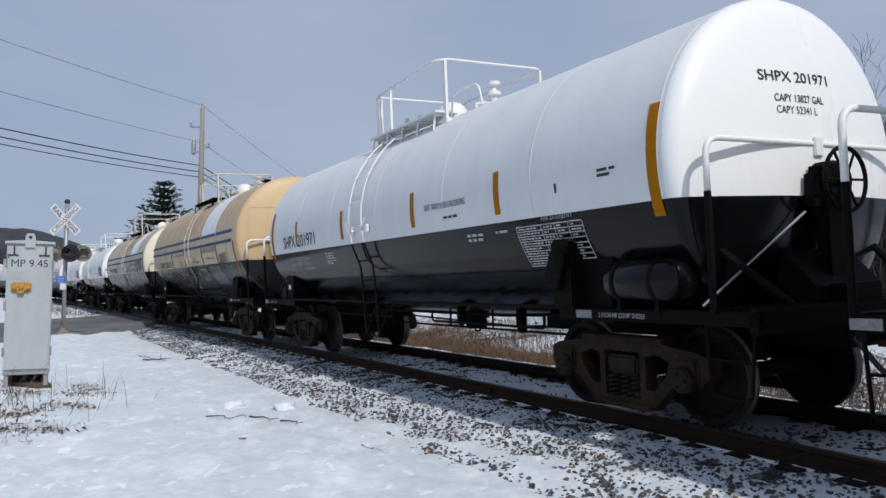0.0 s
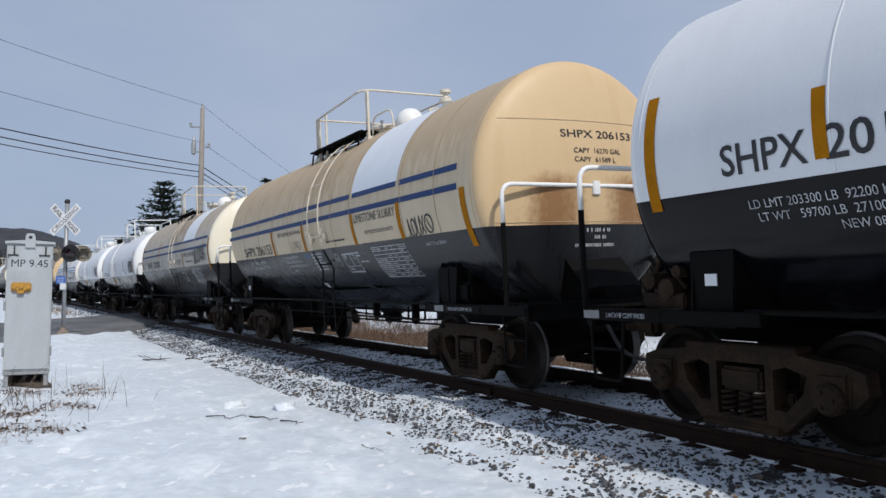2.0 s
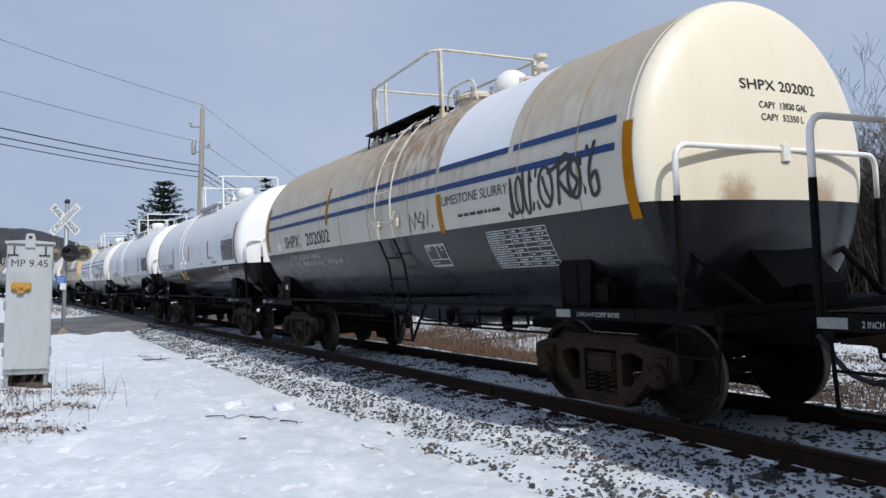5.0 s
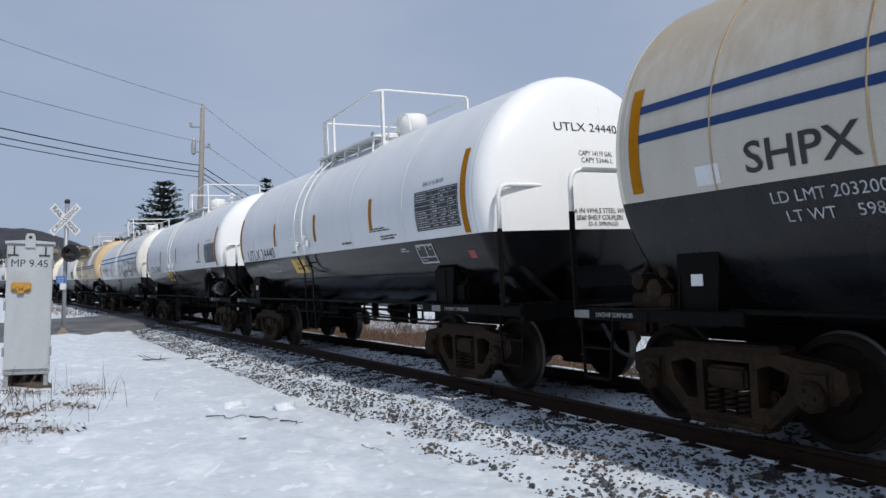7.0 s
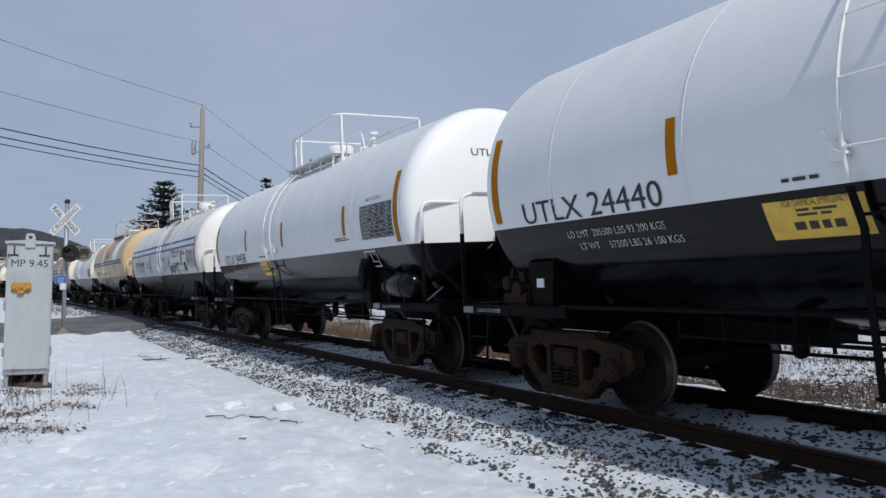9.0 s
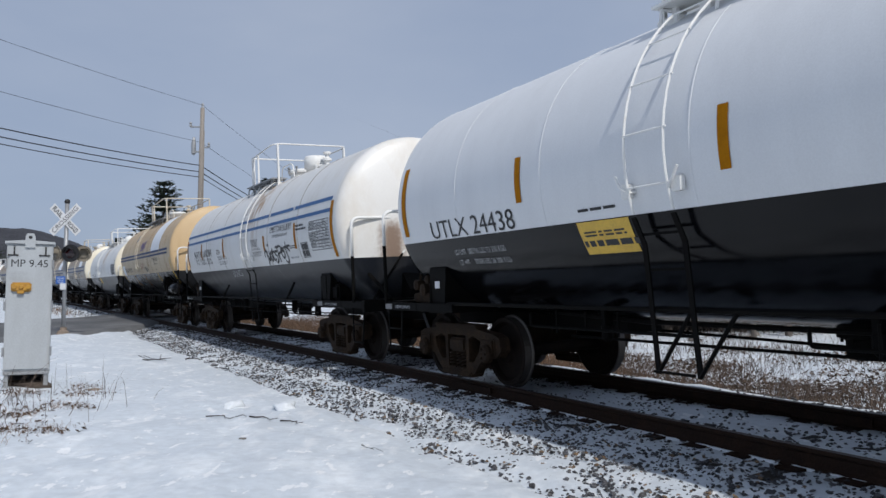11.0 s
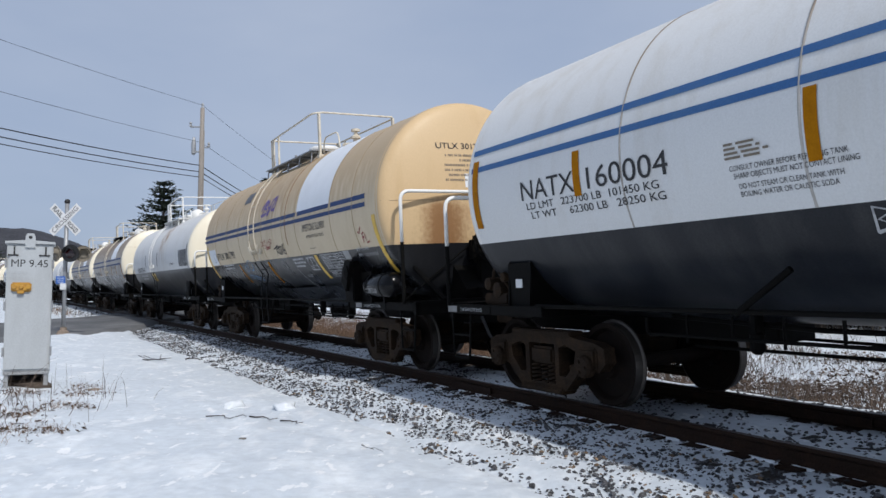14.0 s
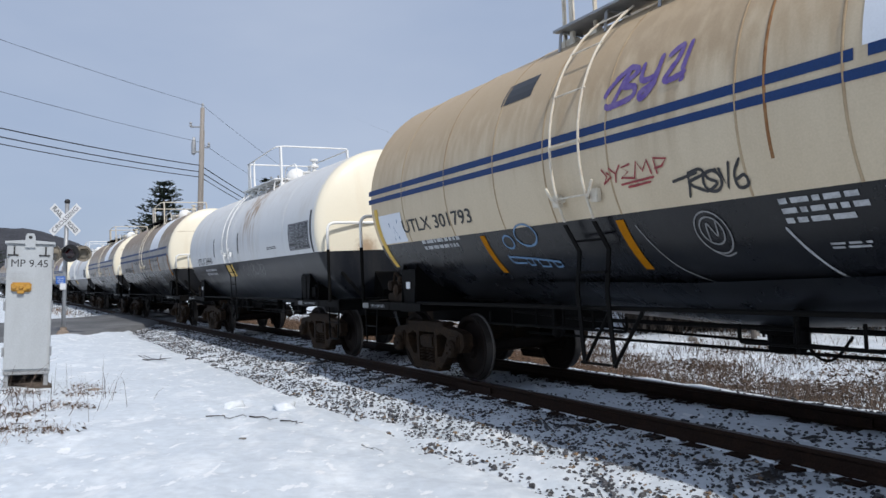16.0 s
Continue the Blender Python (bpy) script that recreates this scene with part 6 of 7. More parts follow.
           text=[('UTLX 24440', 10.73, 8.57, 2.04, 0.235, M_INK), ('LD LMT  205500 LBS 93 200 KGS', 10.05, 8.64, 1.844, 0.075, M_STENCIL), ('LT WT     57500 LBS 26 100 KGS', 9.92, 8.48, 1.718, 0.075, M_STENCIL), ('AAR 211 A 100 W1', 1.36, 0.76, 2.747, 0.06, M_INK), ('FOR CHEMICAL EMERGENCY', 7.41, 6.88, 1.908, 0.052, M_INK)],
           dashes=[(7.36, 7.01, 2.06, 2.11, 1, M_INK), (7.31, 6.92, 1.819, 1.888, 2, M_INK), (7.36, 6.83, 1.689, 1.795, 1, M_INK), (3.25, 2.46, 2.22, 2.29, 2, M_INK), (2.88, 2.24, 2.08, 2.16, 2, M_INK), (4.51, 4.02, 2.08, 2.14, 1, M_INK), (2.31, 2.01, 1.864, 1.932, 2, M_STENCIL)],
           tables=[(1.58, 0.39, 2.16, 2.665, 8, 4, M_STENCIL, M_INK), (1.81, 1.3, 1.689, 1.962, 2, 2, M_STENCIL, None)],
           panels=[(0.42, 0.26, 1.72, 1.82, M_SPRAY_RED), (7.58, 6.76, 1.672, 1.955, M_YELLOW)],
           head=(('UTLX 24440', 0.04, 3.285, 1.02, 0.11), ('CAPY 14119 GAL', -0.05, 2.965, 0.56, 0.065), ('CAPY 53446 L', -0.06, 2.875, 0.52, 0.065), ('36 IN WHLS STEEL WHLS', -0.1, 2.225, 0.98, 0.065), ('SE60 SHELF COUPLERS', -0.07, 2.14, 0.78, 0.06), ('D-5 SPRINGS', -0.12, 2.06, 0.5, 0.055),), knuckle=0.2,
           label='clean white and black slurry tank car, yellow placard',
           seams=(2.02, 4.06, 6.26, 8.27, 10.15)),
    E=dict(R=1.6, zc=2.5, deep=0.25, s0=63.35, L=11.8, seed=5, bnd=1.99,
           body=M_WHITE, end=M_WHITE_END, gear=True, wz=2.1,
           ladder=(6.82, 6.33), platform=(4.1, 7.1, 6.20, 'drum', 4.60, 4.78),
           bars=[(0.18, 2.039, 3.102, 0.13), (11.67, 2.088, 3.071, 0.13), (8.68, 2.282, 2.788), (5.77, 2.248, 2.762), (2.25, 2.258, 2.762)],
           text=[('UTLX 24438', 10.90, 8.85, 2.01, 0.235, M_INK), ('LD LMT  205500 LBS 93 200 KGS', 10.46, 9.23, 1.775, 0.075, M_STENCIL), ('LT WT     57500 LBS 26 100 KGS', 10.46, 9.22, 1.64, 0.075, M_STENCIL), ('AAR 211 A 100 W1', 1.31, 0.71, 2.742, 0.06, M_INK)],
           dashes=[(7.69, 7.0, 2.058, 2.109, 1, M_INK), (7.7, 6.93, 1.819, 1.886, 2, M_INK), (7.75, 6.79, 1.688, 1.794, 1, M_INK), (2.72, 2.03, 2.158, 2.228, 2, M_INK)],
           tables=[(1.5, 0.32, 2.158, 2.661, 8, 4, M_STENCIL, M_INK), (1.64, 1.15, 1.689, 1.961, 2, 2, M_STENCIL, None)],
           panels=[(7.77, 7.0, 1.66, 1.98, M_YELLOW)],
           head=(('UTLX 24438', 0.04, 3.285, 1.02, 0.11), ('CAPY 14119 GAL', -0.05, 2.965, 0.56, 0.065), ('CAPY 53446 L', -0.06, 2.875, 0.52, 0.065),), knuckle=0.2,
           label='clean white and black slurry tank car with hand brake end',
           seams=(1.92, 3.95, 6.13, 8.26, 10.14)),
    F=dict(seam_mat=M_GRIMY,
           R=1.6, zc=2.52, s0=77.88, vbrace=True, L=13.0, seed=6, bnd=1.88,
           body=M_OFFWHITE, end=M_STAINED_END, low=M_DUSTBLACK,
           ladder=(6.1, 5.58), platform=(5.6, 7.85, 5.15, 'drum', 4.65, 4.88),
           board=M_GALV,
           stripes=(M_PALEBLUE, 12.99, 0.22, ((2.958, 3.027), (2.744, 2.811)), (4.08, 2.38)),
           bars=[(8.24, 2.197, 2.718), (4.43, 2.186, 2.553), (2.24, 2.166, 2.687), (0.18, 1.926, 2.937, 0.13), (10.89, 2.247, 2.697), (12.89, 2.066, 2.885, 0.13)],
           text=[('NATX', 11.89, 10.94, 2.298, 0.21, M_INK), ('160004', 10.73, 9.63, 2.298, 0.21, M_INK), ('LD LMT   223700 LB  101450 KG', 11.82, 9.77, 2.192, 0.075, M_INK), ('LT WT     62300 LB   28250 KG', 11.76, 9.71, 2.091, 0.075, M_INK), ('LIMESTONE SLURRY', 3.92, 2.44, 2.584, 0.13, M_INK), ('NO PRESSURE RELIEF DEVICE', 3.73, 2.7, 2.471, 0.06, M_INK), ('CONSULT OWNER BEFORE REPAIRING TANK', 8.99, 7.99, 2.222, 0.042, M_INK), ('SHARP OBJECTS MUST NOT CONTACT LINING', 8.96, 7.92, 2.161, 0.042, M_INK), ('DO NOT STEAM OR CLEAN TANK WITH', 8.93, 8.05, 2.081, 0.042, M_INK), ('BOILING WATER OR CAUSTIC SODA', 8.93, 8.1, 2.021, 0.042, M_INK), ('EXTERIOR HEATER PIPES', 5.5, 4.91, 2.471, 0.045, M_INK), ('NO INLET OR OUTLET', 5.49, 4.96, 2.41, 0.045, M_INK), ('PIPE CAPS REQUIRED', 5.48, 4.96, 2.348, 0.045, M_INK), ('VENT TANK WHEN UNLOADING', 5.47, 4.77, 2.267, 0.045, M_INK), ('MAXIMUM OPERATING PRESSURE', 5.46, 4.71, 2.186, 0.045, M_INK), ('FOR HEATER COILS 25 PSI', 5.45, 4.8, 2.126, 0.045, M_INK)],
           dashes=[(2.15, 1.55, 2.491, 2.635, 2, M_INK), (9.02, 8.58, 2.298, 2.44, 4, M_FADEDINK), (2.61, 2.16, 2.166, 2.247, 2, M_INK), (2.73, 2.18, 1.946, 2.016, 1, M_STENCIL)],
           tables=[(1.37, 0.33, 2.267, 2.635, 7, 5, M_INK, None), (1.34, 0.3, 2.086, 2.247, 3, 5, M_INK, None), (1.92, 1.56, 1.986, 2.247, 2, 2, M_OFFWHITE, M_INK)],
           tags=[(4.48, 2.64, 1.90, 2.34, TAG_BLACK_LONG, M_SPRAY_BLACK, 0.050), (7.95, 7.05, 1.68, 1.85, TAG_GREY, M_STENCIL, 0.024), (3.9, 3.3, 1.30, 1.80, TAG_SCRATCH, M_GREY, 0.012)],
           struts=((3.07, 1.47, 3.42, 1.13), (8.66, 1.45, 9.15, 1.10)),
           head=(('NATX 160004', -0.13, 3.085, 1.07, 0.11), ('CAPY 16000  US GAL', -0.12, 2.985, 0.9, 0.065), ('CAPY 60 567 L', -0.1, 2.75, 0.72, 0.065),),
           head_bars=[(-0.04, 2.88, 0.82, 0.06, M_FADEDINK), (0.0, 2.34, 0.5, 0.04, M_FADEDINK), (0.0, 2.26, 0.62, 0.04, M_FADEDINK), (0.0, 2.18, 0.58, 0.04, M_FADEDINK), (0.0, 2.1, 0.4, 0.04, M_FADEDINK)], knuckle=0.18,
           label='white and black limestone slurry tank car with blue stripes',
           seams=(2.08, 4.13, 6.32, 8.33, 10.23), deep=0.25),
    G=dict(R=1.64, zc=2.70, deep=0.25, chain=False,
           seam_z=(2.70,), s0=93.7, L=12.05, seed=7, bnd=2.015,
           body=M_BEIGE, end=M_BEIGE_END, low=M_GREYBLACK, belly=True, seam_mat=M_SEAM,
           seams=(1.02, 2.07, 4.03, 4.92, 6.42, 7.43, 8.43, 9.64, 10.94), gear=True, wz=1.98, rail_z=2.82, rail_x=0.42,
           rails=M_RAILBEIGE,
           ladder=(7.18, 6.72), platform=(4.6, 8.0, 6.50, 'flat', 4.80, 5.06),
           board=M_GALV,
           stripes=(M_BLUE, 12.15, 0.47, ((2.797, 2.878), (2.667, 2.74)), (3.9, 2.06)),
           patch=(3.89, 2.1),
           bars=[(9.0, 1.515, 1.977), (6.48, 1.49, 1.966), (3.3, 1.537, 1.996, 0.14, M_YELLOW), (0.19, 1.594, 2.511, 0.13, M_YELLOW), (11.91, 1.671, 2.572, 0.13, M_YELLOW)],
           text=[('UTLX 301793', 11.07, 9.08, 2.156, 0.185, M_INK), ('LIMESTONE SLURRY', 3.61, 2.35, 2.46, 0.135, M_INK), ('NO PRESSURE RELIEF DEVICE', 3.44, 2.46, 2.328, 0.055, M_INK), ('EMPTY LOAD', 1.22, 0.72, 1.986, 0.055, M_STENCIL), ('3/8 IN. ADJ. BLOCKS', 1.25, 0.46, 1.887, 0.055, M_STENCIL)],
           dashes=[(4.72, 3.98, 1.76, 1.975, 3, M_STENCIL), (10.64, 9.34, 1.847, 2.016, 2, M_STENCIL), (4.47, 4.07, 1.575, 1.632, 2, M_STENCIL), (3.39, 2.99, 2.106, 2.136, 1, M_INK)],
           tables=[(3.03, 1.96, 1.575, 1.986, 8, 4, M_STENCIL, None), (3.89, 3.47, 1.71, 1.976, 2, 2, M_STENCIL, None)],
           tags=[(6.48, 5.36, 2.97, 3.36, TAG_PURPLE, M_SPRAY_PURPLE, 0.055), (6.52, 5.68, 2.27, 2.45, TAG_RED, M_SPRAY_RED, 0.020), (5.66, 4.90, 2.08, 2.31, TAG_BLACK_SHORT, M_SPRAY_BLACK, 0.026), (0.92, 0.56, 2.08, 2.36, TAG_CHECK, M_SPRAY_RED, 0.024), (8.68, 7.74, 1.58, 2.05, TAG_FACE, M_SPRAY_BLUE, 0.022), (5.66, 5.25, 1.58, 1.96, TAG_CREST, M_GREY, 0.014), (11.52, 11.22, 2.06, 2.36, TAG_W, M_SPRAY_BLUE, 0.022), (4.75, 4.2, 1.20, 1.76, TAG_SCRATCH, M_STENCIL, 0.026), (6.3, 5.7, 1.28, 1.9, TAG_SCRATCH, M_GREY, 0.014)],
           rust=((4.65, 0.03),),
           panels=[(8.48, 7.86, 3.46, 3.72, M_GREYBLACK), (1.9, 1.62, 1.86, 2.01, M_GALV), (11.9, 11.05, 2.03, 2.46, M_PATCH)],
           head=(('UTLX 301793', 0.25, 3.525, 0.9, 0.095),),
           head_bars=[(0.25, 3.4, 0.62, 0.034, M_FADEDINK), (0.18, 3.32, 0.26, 0.034, M_FADEDINK), (0.2, 3.24, 0.76, 0.034, M_FADEDINK), (0.2, 3.16, 0.76, 0.034, M_FADEDINK), (0.32, 3.08, 0.4, 0.034, M_FADEDINK), (0.28, 3.0, 0.6, 0.034, M_FADEDINK)],
           head_patch=[(0.24, -0.04, 2.90, 3.12, M_PATCH)],
           note='COBRA!', label='rust-streaked beige and black slurry tank car with graffiti'),
    H=dict(R=1.58, zc=2.5, s0=108.7, L=11.5, seed=8, bnd=2.052,
           body=M_OFFWHITE, end=M_CREAM_END, low=M_DUSTBLACK,
           ladder=(6.87, 6.38), platform=(4.2, 7.1, 5.50, 'ball', 4.40, 4.78),
           bars=[(8.22, 2.261, 2.767, 0.08, M_INK), (5.63, 2.261, 2.767, 0.08, M_INK), (0.19, 2.062, 2.87, 0.08, M_INK)],
           text=[('UTLX 24441', 10.45, 8.62, 2.082, 0.2, M_INK)],
           dashes=[(9.72, 8.34, 1.719, 1.943, 2, M_STENCIL), (3.16, 2.36, 2.221, 2.291, 2, M_INK)],
           tables=[(1.54, 0.34, 2.161, 2.665, 8, 4, M_STENCIL, M_INK)],
           panels=[(7.17, 6.53, 1.69, 1.993, M_YELLOW)],
           tags=[(5.58, 3.82, 1.671, 1.963, 6, M_GREY, 0.02)],
           label='off-white and black slurry tank car with cream head',
           seams=(1.95, 3.99, 6.18, 8.17, 10.05), deep=0.25),
)
CFG["I"] = dict(CFG["B"], s0=123.6, seed=9, body=M_GRIMY, end=M_CREAM_END, seam_mat=M_GRIMY, panels=[], tags=[(6.5, 5.2, 2.2, 2.6, 5, M_GREY, 0.03)], label="slurry-grey weathered tank car with faint blue stripes")
CFG["J"] = dict(CFG["G"], s0=167.6, seed=10, body=M_GRIMY, end=M_CREAM_END, seam_mat=M_GRIMY, gear=False, label="dirty grey-brown slurry tank car with cream head")
TRAIN = []          # (car, s of its middle at the start)
for key, cfg in CFG.items():
    TRAIN.append((tank_car(cfg), cfg["s0"] + cfg["L"] / 2))
cars = {k: TRAIN[i][0] for i, k in enumerate(CFG)}
# the rest of the train, repeats of the same builds
for key, s0 in (("D", -8.9), ("I", 138.4), ("H", 153.2), ("F", 182.3), ("I", 198.0)):
    c = copy_thing(cars[key], Matrix())
    TRAIN.append((c, s0 + CFG[key]["L"] / 2))

V0, ACC = 5.8621, 0.005125


def gone(t):
    """Metres that the train has run since the start."""
    return V0 * t + ACC * t * t / 2


def car_pose(s):
    """Pose of a car body, which rides a little more upright than the canted track."""
    return line_pose(s) @ pose(0, 0.06, 0) @ Matrix.Rotation(0.055 - CANT, 4, 'X')


def motions():
    for car, s in TRAIN:
        walk(car, [(t, car_pose(s - gone(t))) for t in np.arange(0, 16.01, 0.5)])
    rolls = [(t, math.degrees(gone(t) / WHEEL_R)) for t in np.arange(0, 16.001, 0.1)]
    for car, s in TRAIN:
        for o in car.children_recursive:
            if o.name.startswith("wheelset"):
                x = o.location.x
                walk(o, [(t, pose(x, 0, WHEEL_R, 0, q, 0)) for t, q in rolls])


# ---- signal cabinet ----
def land_z(x, y):
    return float(land(np.array([x]), np.array([y]))[0])


def laid(places):
    """(x, y) places set down on the land."""
    q = np.array(places, float)
    return np.column_stack([q[:, :2], land(q[:, 0], q[:, 1])]).tolist()


def signal_cabinet(x, y, turn):
    z0 = -0.116
    W, D, H, leg = 0.63, 0.50, 2.02, 0.215
    c = new("signal_cabinet")
    c.matrix_basis = pose(x, y, z0, 0, 0, turn)
    bm = nb()
    box(bm, -W / 2, W / 2, 0, D, leg, leg + H - 0.06, 0.008)
    part("body", bm, M_CABINET, c)
    bm = nb()
    prism(bm, [(-W / 2 - 0.03, leg + H - 0.06), (W / 2 + 0.03, leg + H - 0.06), (W / 2 + 0.03, leg + H - 0.025), (0, leg + H), (-W / 2 - 0.03, leg + H - 0.025)], -0.035, D + 0.03)
    bmesh.ops.recalc_face_normals(bm, faces=bm.faces[:])
    part("roof", bm, M_CABINET, c)
    bm = nb()
    box(bm, -W / 2 + 0.025, W / 2 - 0.025, -0.022, -0.001, leg + 0.03, leg + H - 0.10, 0.006)
    door = part("door", bm, M_CABINET, c)
    bm = nb()
    for z in (leg + 0.3, leg + 1.0, leg + 1.65):
        for sx in (-1, 1):
            lathe(bm, [(0.016, z - 0.07), (0.016, z + 0.07)], 8, "z", (sx * (W / 2 + 0.008), -0.005, 0))
    part("hinge", bm, M_GALV, door)
    bm = nb()
    for sx in (-1, 1):
        box(bm, sx * 0.215 - 0.012, sx * 0.215 + 0.012, -0.034, -0.022, leg + 1.78, leg + 1.92, 0.003)
        box(bm, sx * 0.215 - 0.09, sx * 0.215 + 0.06, -0.036, -0.022, leg + 1.77, leg + 1.79, 0.003)
        for k in (-0.07, 0.04):
            lathe(bm, [(0.014, -0.044), (0.014, -0.022)], 8, "y", (sx * 0.215 + k, 0, leg + 1.78))
    part("vent_latch", bm, M_SIGNALBLACK, door)
    # padlocked hasp with its two bosses
    bm = nb()
    box(bm, -0.245, 0.035, -0.075, -0.022, leg + 1.22, leg + 1.36, 0.02)
    for k in (-0.20, -0.105, -0.01):
        lathe(bm, [(0.028, -0.10), (0.034, -0.085), (0.034, -0.07)], 12, "y", (k, 0, leg + 1.29))
    box(bm, -0.16, -0.06, -0.09, -0.03, leg + 1.185, leg + 1.24, 0.012)
    part("lock_hasp", bm, M_HASP, door, "yellow padlocked hasp")
    bm = text_bm("MP 9.45", 0.50, 0.115, 0.0)
    for v in bm.verts:
        v.co = Vector((-0.25 + v.co.x, -0.0235, leg + 1.60 + v.co.y))
    part("lettering", bm, M_INK, door)
    bm = nb()
    for k in range(5):
        box(bm, -0.28, -0.02, -0.0245, -0.022, leg + 1.52 - 0.03 * k, leg + 1.523 - 0.03 * k)
    part("notice", bm, M_GALV, door)
    for sx in (-1, 1):
        for yy in (0.02, D - 0.09):
            bm = nb()
            box(bm, sx * 0.27 - 0.03, sx * 0.27 + 0.03, yy, yy + 0.07, -0.15, leg, 0.004)
            part("leg", bm, M_GALV, c)
    bm = nb()
    box(bm, -W / 2, W / 2, -0.01, D, leg - 0.05, leg - 0.002, 0.004)
    part("base_frame", bm, M_GALV, c)
    # black sheets added to darken the open leg bay, where shade lies
    bm = nb()
    box(bm, -W / 2 + 0.02, W / 2 - 0.02, D - 0.012, D - 0.004, -0.15, leg - 0.05)
    for sx in (-1, 1):
        box(bm, sx * 0.292 - 0.004, sx * 0.292 + 0.004, 0.10, D - 0.10, -0.15, leg - 0.05)
    part("skirt", bm, M_SIGNALBLACK, c, "added black sheets standing in for the shade between the legs")
    bm = nb()
    prism(bm, [(-0.07, leg + H - 0.12), (0.07, leg + H - 0.12), (0.07, leg + H + 0.05), (0.045, leg + H + 0.10), (-0.045, leg + H + 0.10), (-0.07, leg + H + 0.05)], -0.052, -0.037)
    bmesh.ops.recalc_face_normals(bm, faces=bm.faces[:])
    eye = part("lifting_eye", bm, M_CABINET, c)
    bm = nb()
    lathe(bm, [(0.026, -0.058), (0.026, -0.052)], 12, "y", (0, 0, leg + H + 0.04))
    part("hole", bm, M_SIGNALBLACK, eye)
    tagged(c, "weathered silver trackside signal cabinet on short legs", "signal cabinet")


signal_cabinet(-6.40, 11.95, 26)


# ---- crossing signal ----
def crossing_signal(x, y, turn):
    z0 = 0.14
    c = new("crossing_signal")
    c.matrix_basis = pose(x, y, z0, 0, 0, turn)
    bm = nb()
    lathe(bm, [(0.062, 0.05), (0.062, 4.12)], 14, "z")
    part("mast", bm, M_GALV, c, smooth=True)
    bm = nb()
    lathe(bm, [(0.20, -0.25), (0.20, 0.02), (0.17, 0.06), (0.17, 0.10), (0.10, 0.14), (0.10, 0.22)], 16, "z")
    part("foundation", bm, M_CONCRETE, c)
    bm = nb()
    lathe(bm, [(0.075, 4.08), (0.085, 4.14), (0.06, 4.20), (0.01, 4.22)], 12, "z")
    part("pinnacle", bm, M_SIGNALBLACK, c)
    for sgn, words in ((1, (("CROSSING", -0.54, 0.54),)), (-1, (("RAIL", -0.54, -0.14), ("ROAD", 0.14, 0.54)))):
        bm = nb()
        box(bm, -0.61, 0.61, -0.006, 0.006, -0.115, 0.115, 0.003)
        yy = -0.085 - 0.012 * (sgn > 0)
        blade = part("crossbuck_blade", bm, M_SIGN, c, "white crossbuck blade with black letters")
        blade.matrix_basis = pose(0, yy, 3.56, 0, -45 * sgn, 0)
        for w, a, b in words:
            bm = text_bm(w, b - a, 0.15, 0.012)
            for v in bm.verts:
                v.co = Vector((a + v.co.x, -0.008, -0.07 + v.co.y))
            part("lettering", bm, M_INK, blade)
    bm = nb()
    box(bm, -0.62, 0.62, -0.05, 0.05, 2.50, 2.60, 0.02)
    lathe(bm, [(0.10, 2.44), (0.12, 2.48), (0.12, 2.64), (0.08, 2.68)], 12, "z")
    part("crossarm", bm, M_SIGNALBLACK, c)
    for k, (xx, yy, face) in enumerate(((0.32, -0.30, 4), (0.60, -0.08, 38), (-0.26, -0.06, -32))):
        bm = nb()
        lathe(bm, [(0.02, 0.16), (0.12, 0.14), (0.15, 0.05), (0.15, -0.02)], 18, "y")
        rp = 0.25 if k else 0.27
        lathe(bm, [(rp, -0.02), (rp, 0.0), (0.02, 0.005), (0.02, -0.012)], 26, "y", cap=False)
        hood = []
        for j in range(13):
            t = math.pi * (j / 12)
            hood.append((0.16 * math.cos(t), 0.16 * math.sin(t)))
        for (x0, q0), (x1, q1) in zip(hood, hood[1:]):
            vs = [bm.verts.new(p) for p in ((x0, -0.02, q0), (x1, -0.02, q1), (x1, -0.26 + 0.08 * (1 - q1 / 0.16), q1), (x0, -0.26 + 0.08 * (1 - q0 / 0.16), q0))]
            bm.faces.new(vs)
        lamp = part("flasher", bm, M_HOODBACK if k else M_SIGNALBLACK, c, "tan-faced crossing flasher" if k else "black hooded crossing flasher")
        lamp.matrix_basis = pose(xx, yy, 2.50, 0, 0, face)
        bm = nb()
        lathe(bm, [(0.145, -0.024), (0.10, -0.045), (0.01, -0.055)], 18, "y")
        part("lens", bm, M_LENS if k == 0 else M_HOODBACK, lamp)
    bm = nb()
    box(bm, -0.24, 0.06, -0.09, -0.075, 1.56, 1.80, 0.01)
    sg = part("notice_plate", bm, M_SIGNBLUE, c, "small blue notice plate")
    bm = nb()
    for q in range(3):
        box(bm, -0.19, 0.01, -0.093, -0.09, 1.61 + 0.06 * q, 1.625 + 0.06 * q)
    part("lettering", bm, M_SIGN, sg)
    bm = nb()
    box(bm, -0.09, 0.09, -0.12, -0.06, 1.38, 1.58, 0.01)
    part("junction_box", bm, M_SIGN, c)
    tagged(c, "galvanised railroad crossing signal with crossbuck and unlit flashers", "crossing signal")


crossing_signal(-11.75, 24.0, -3)


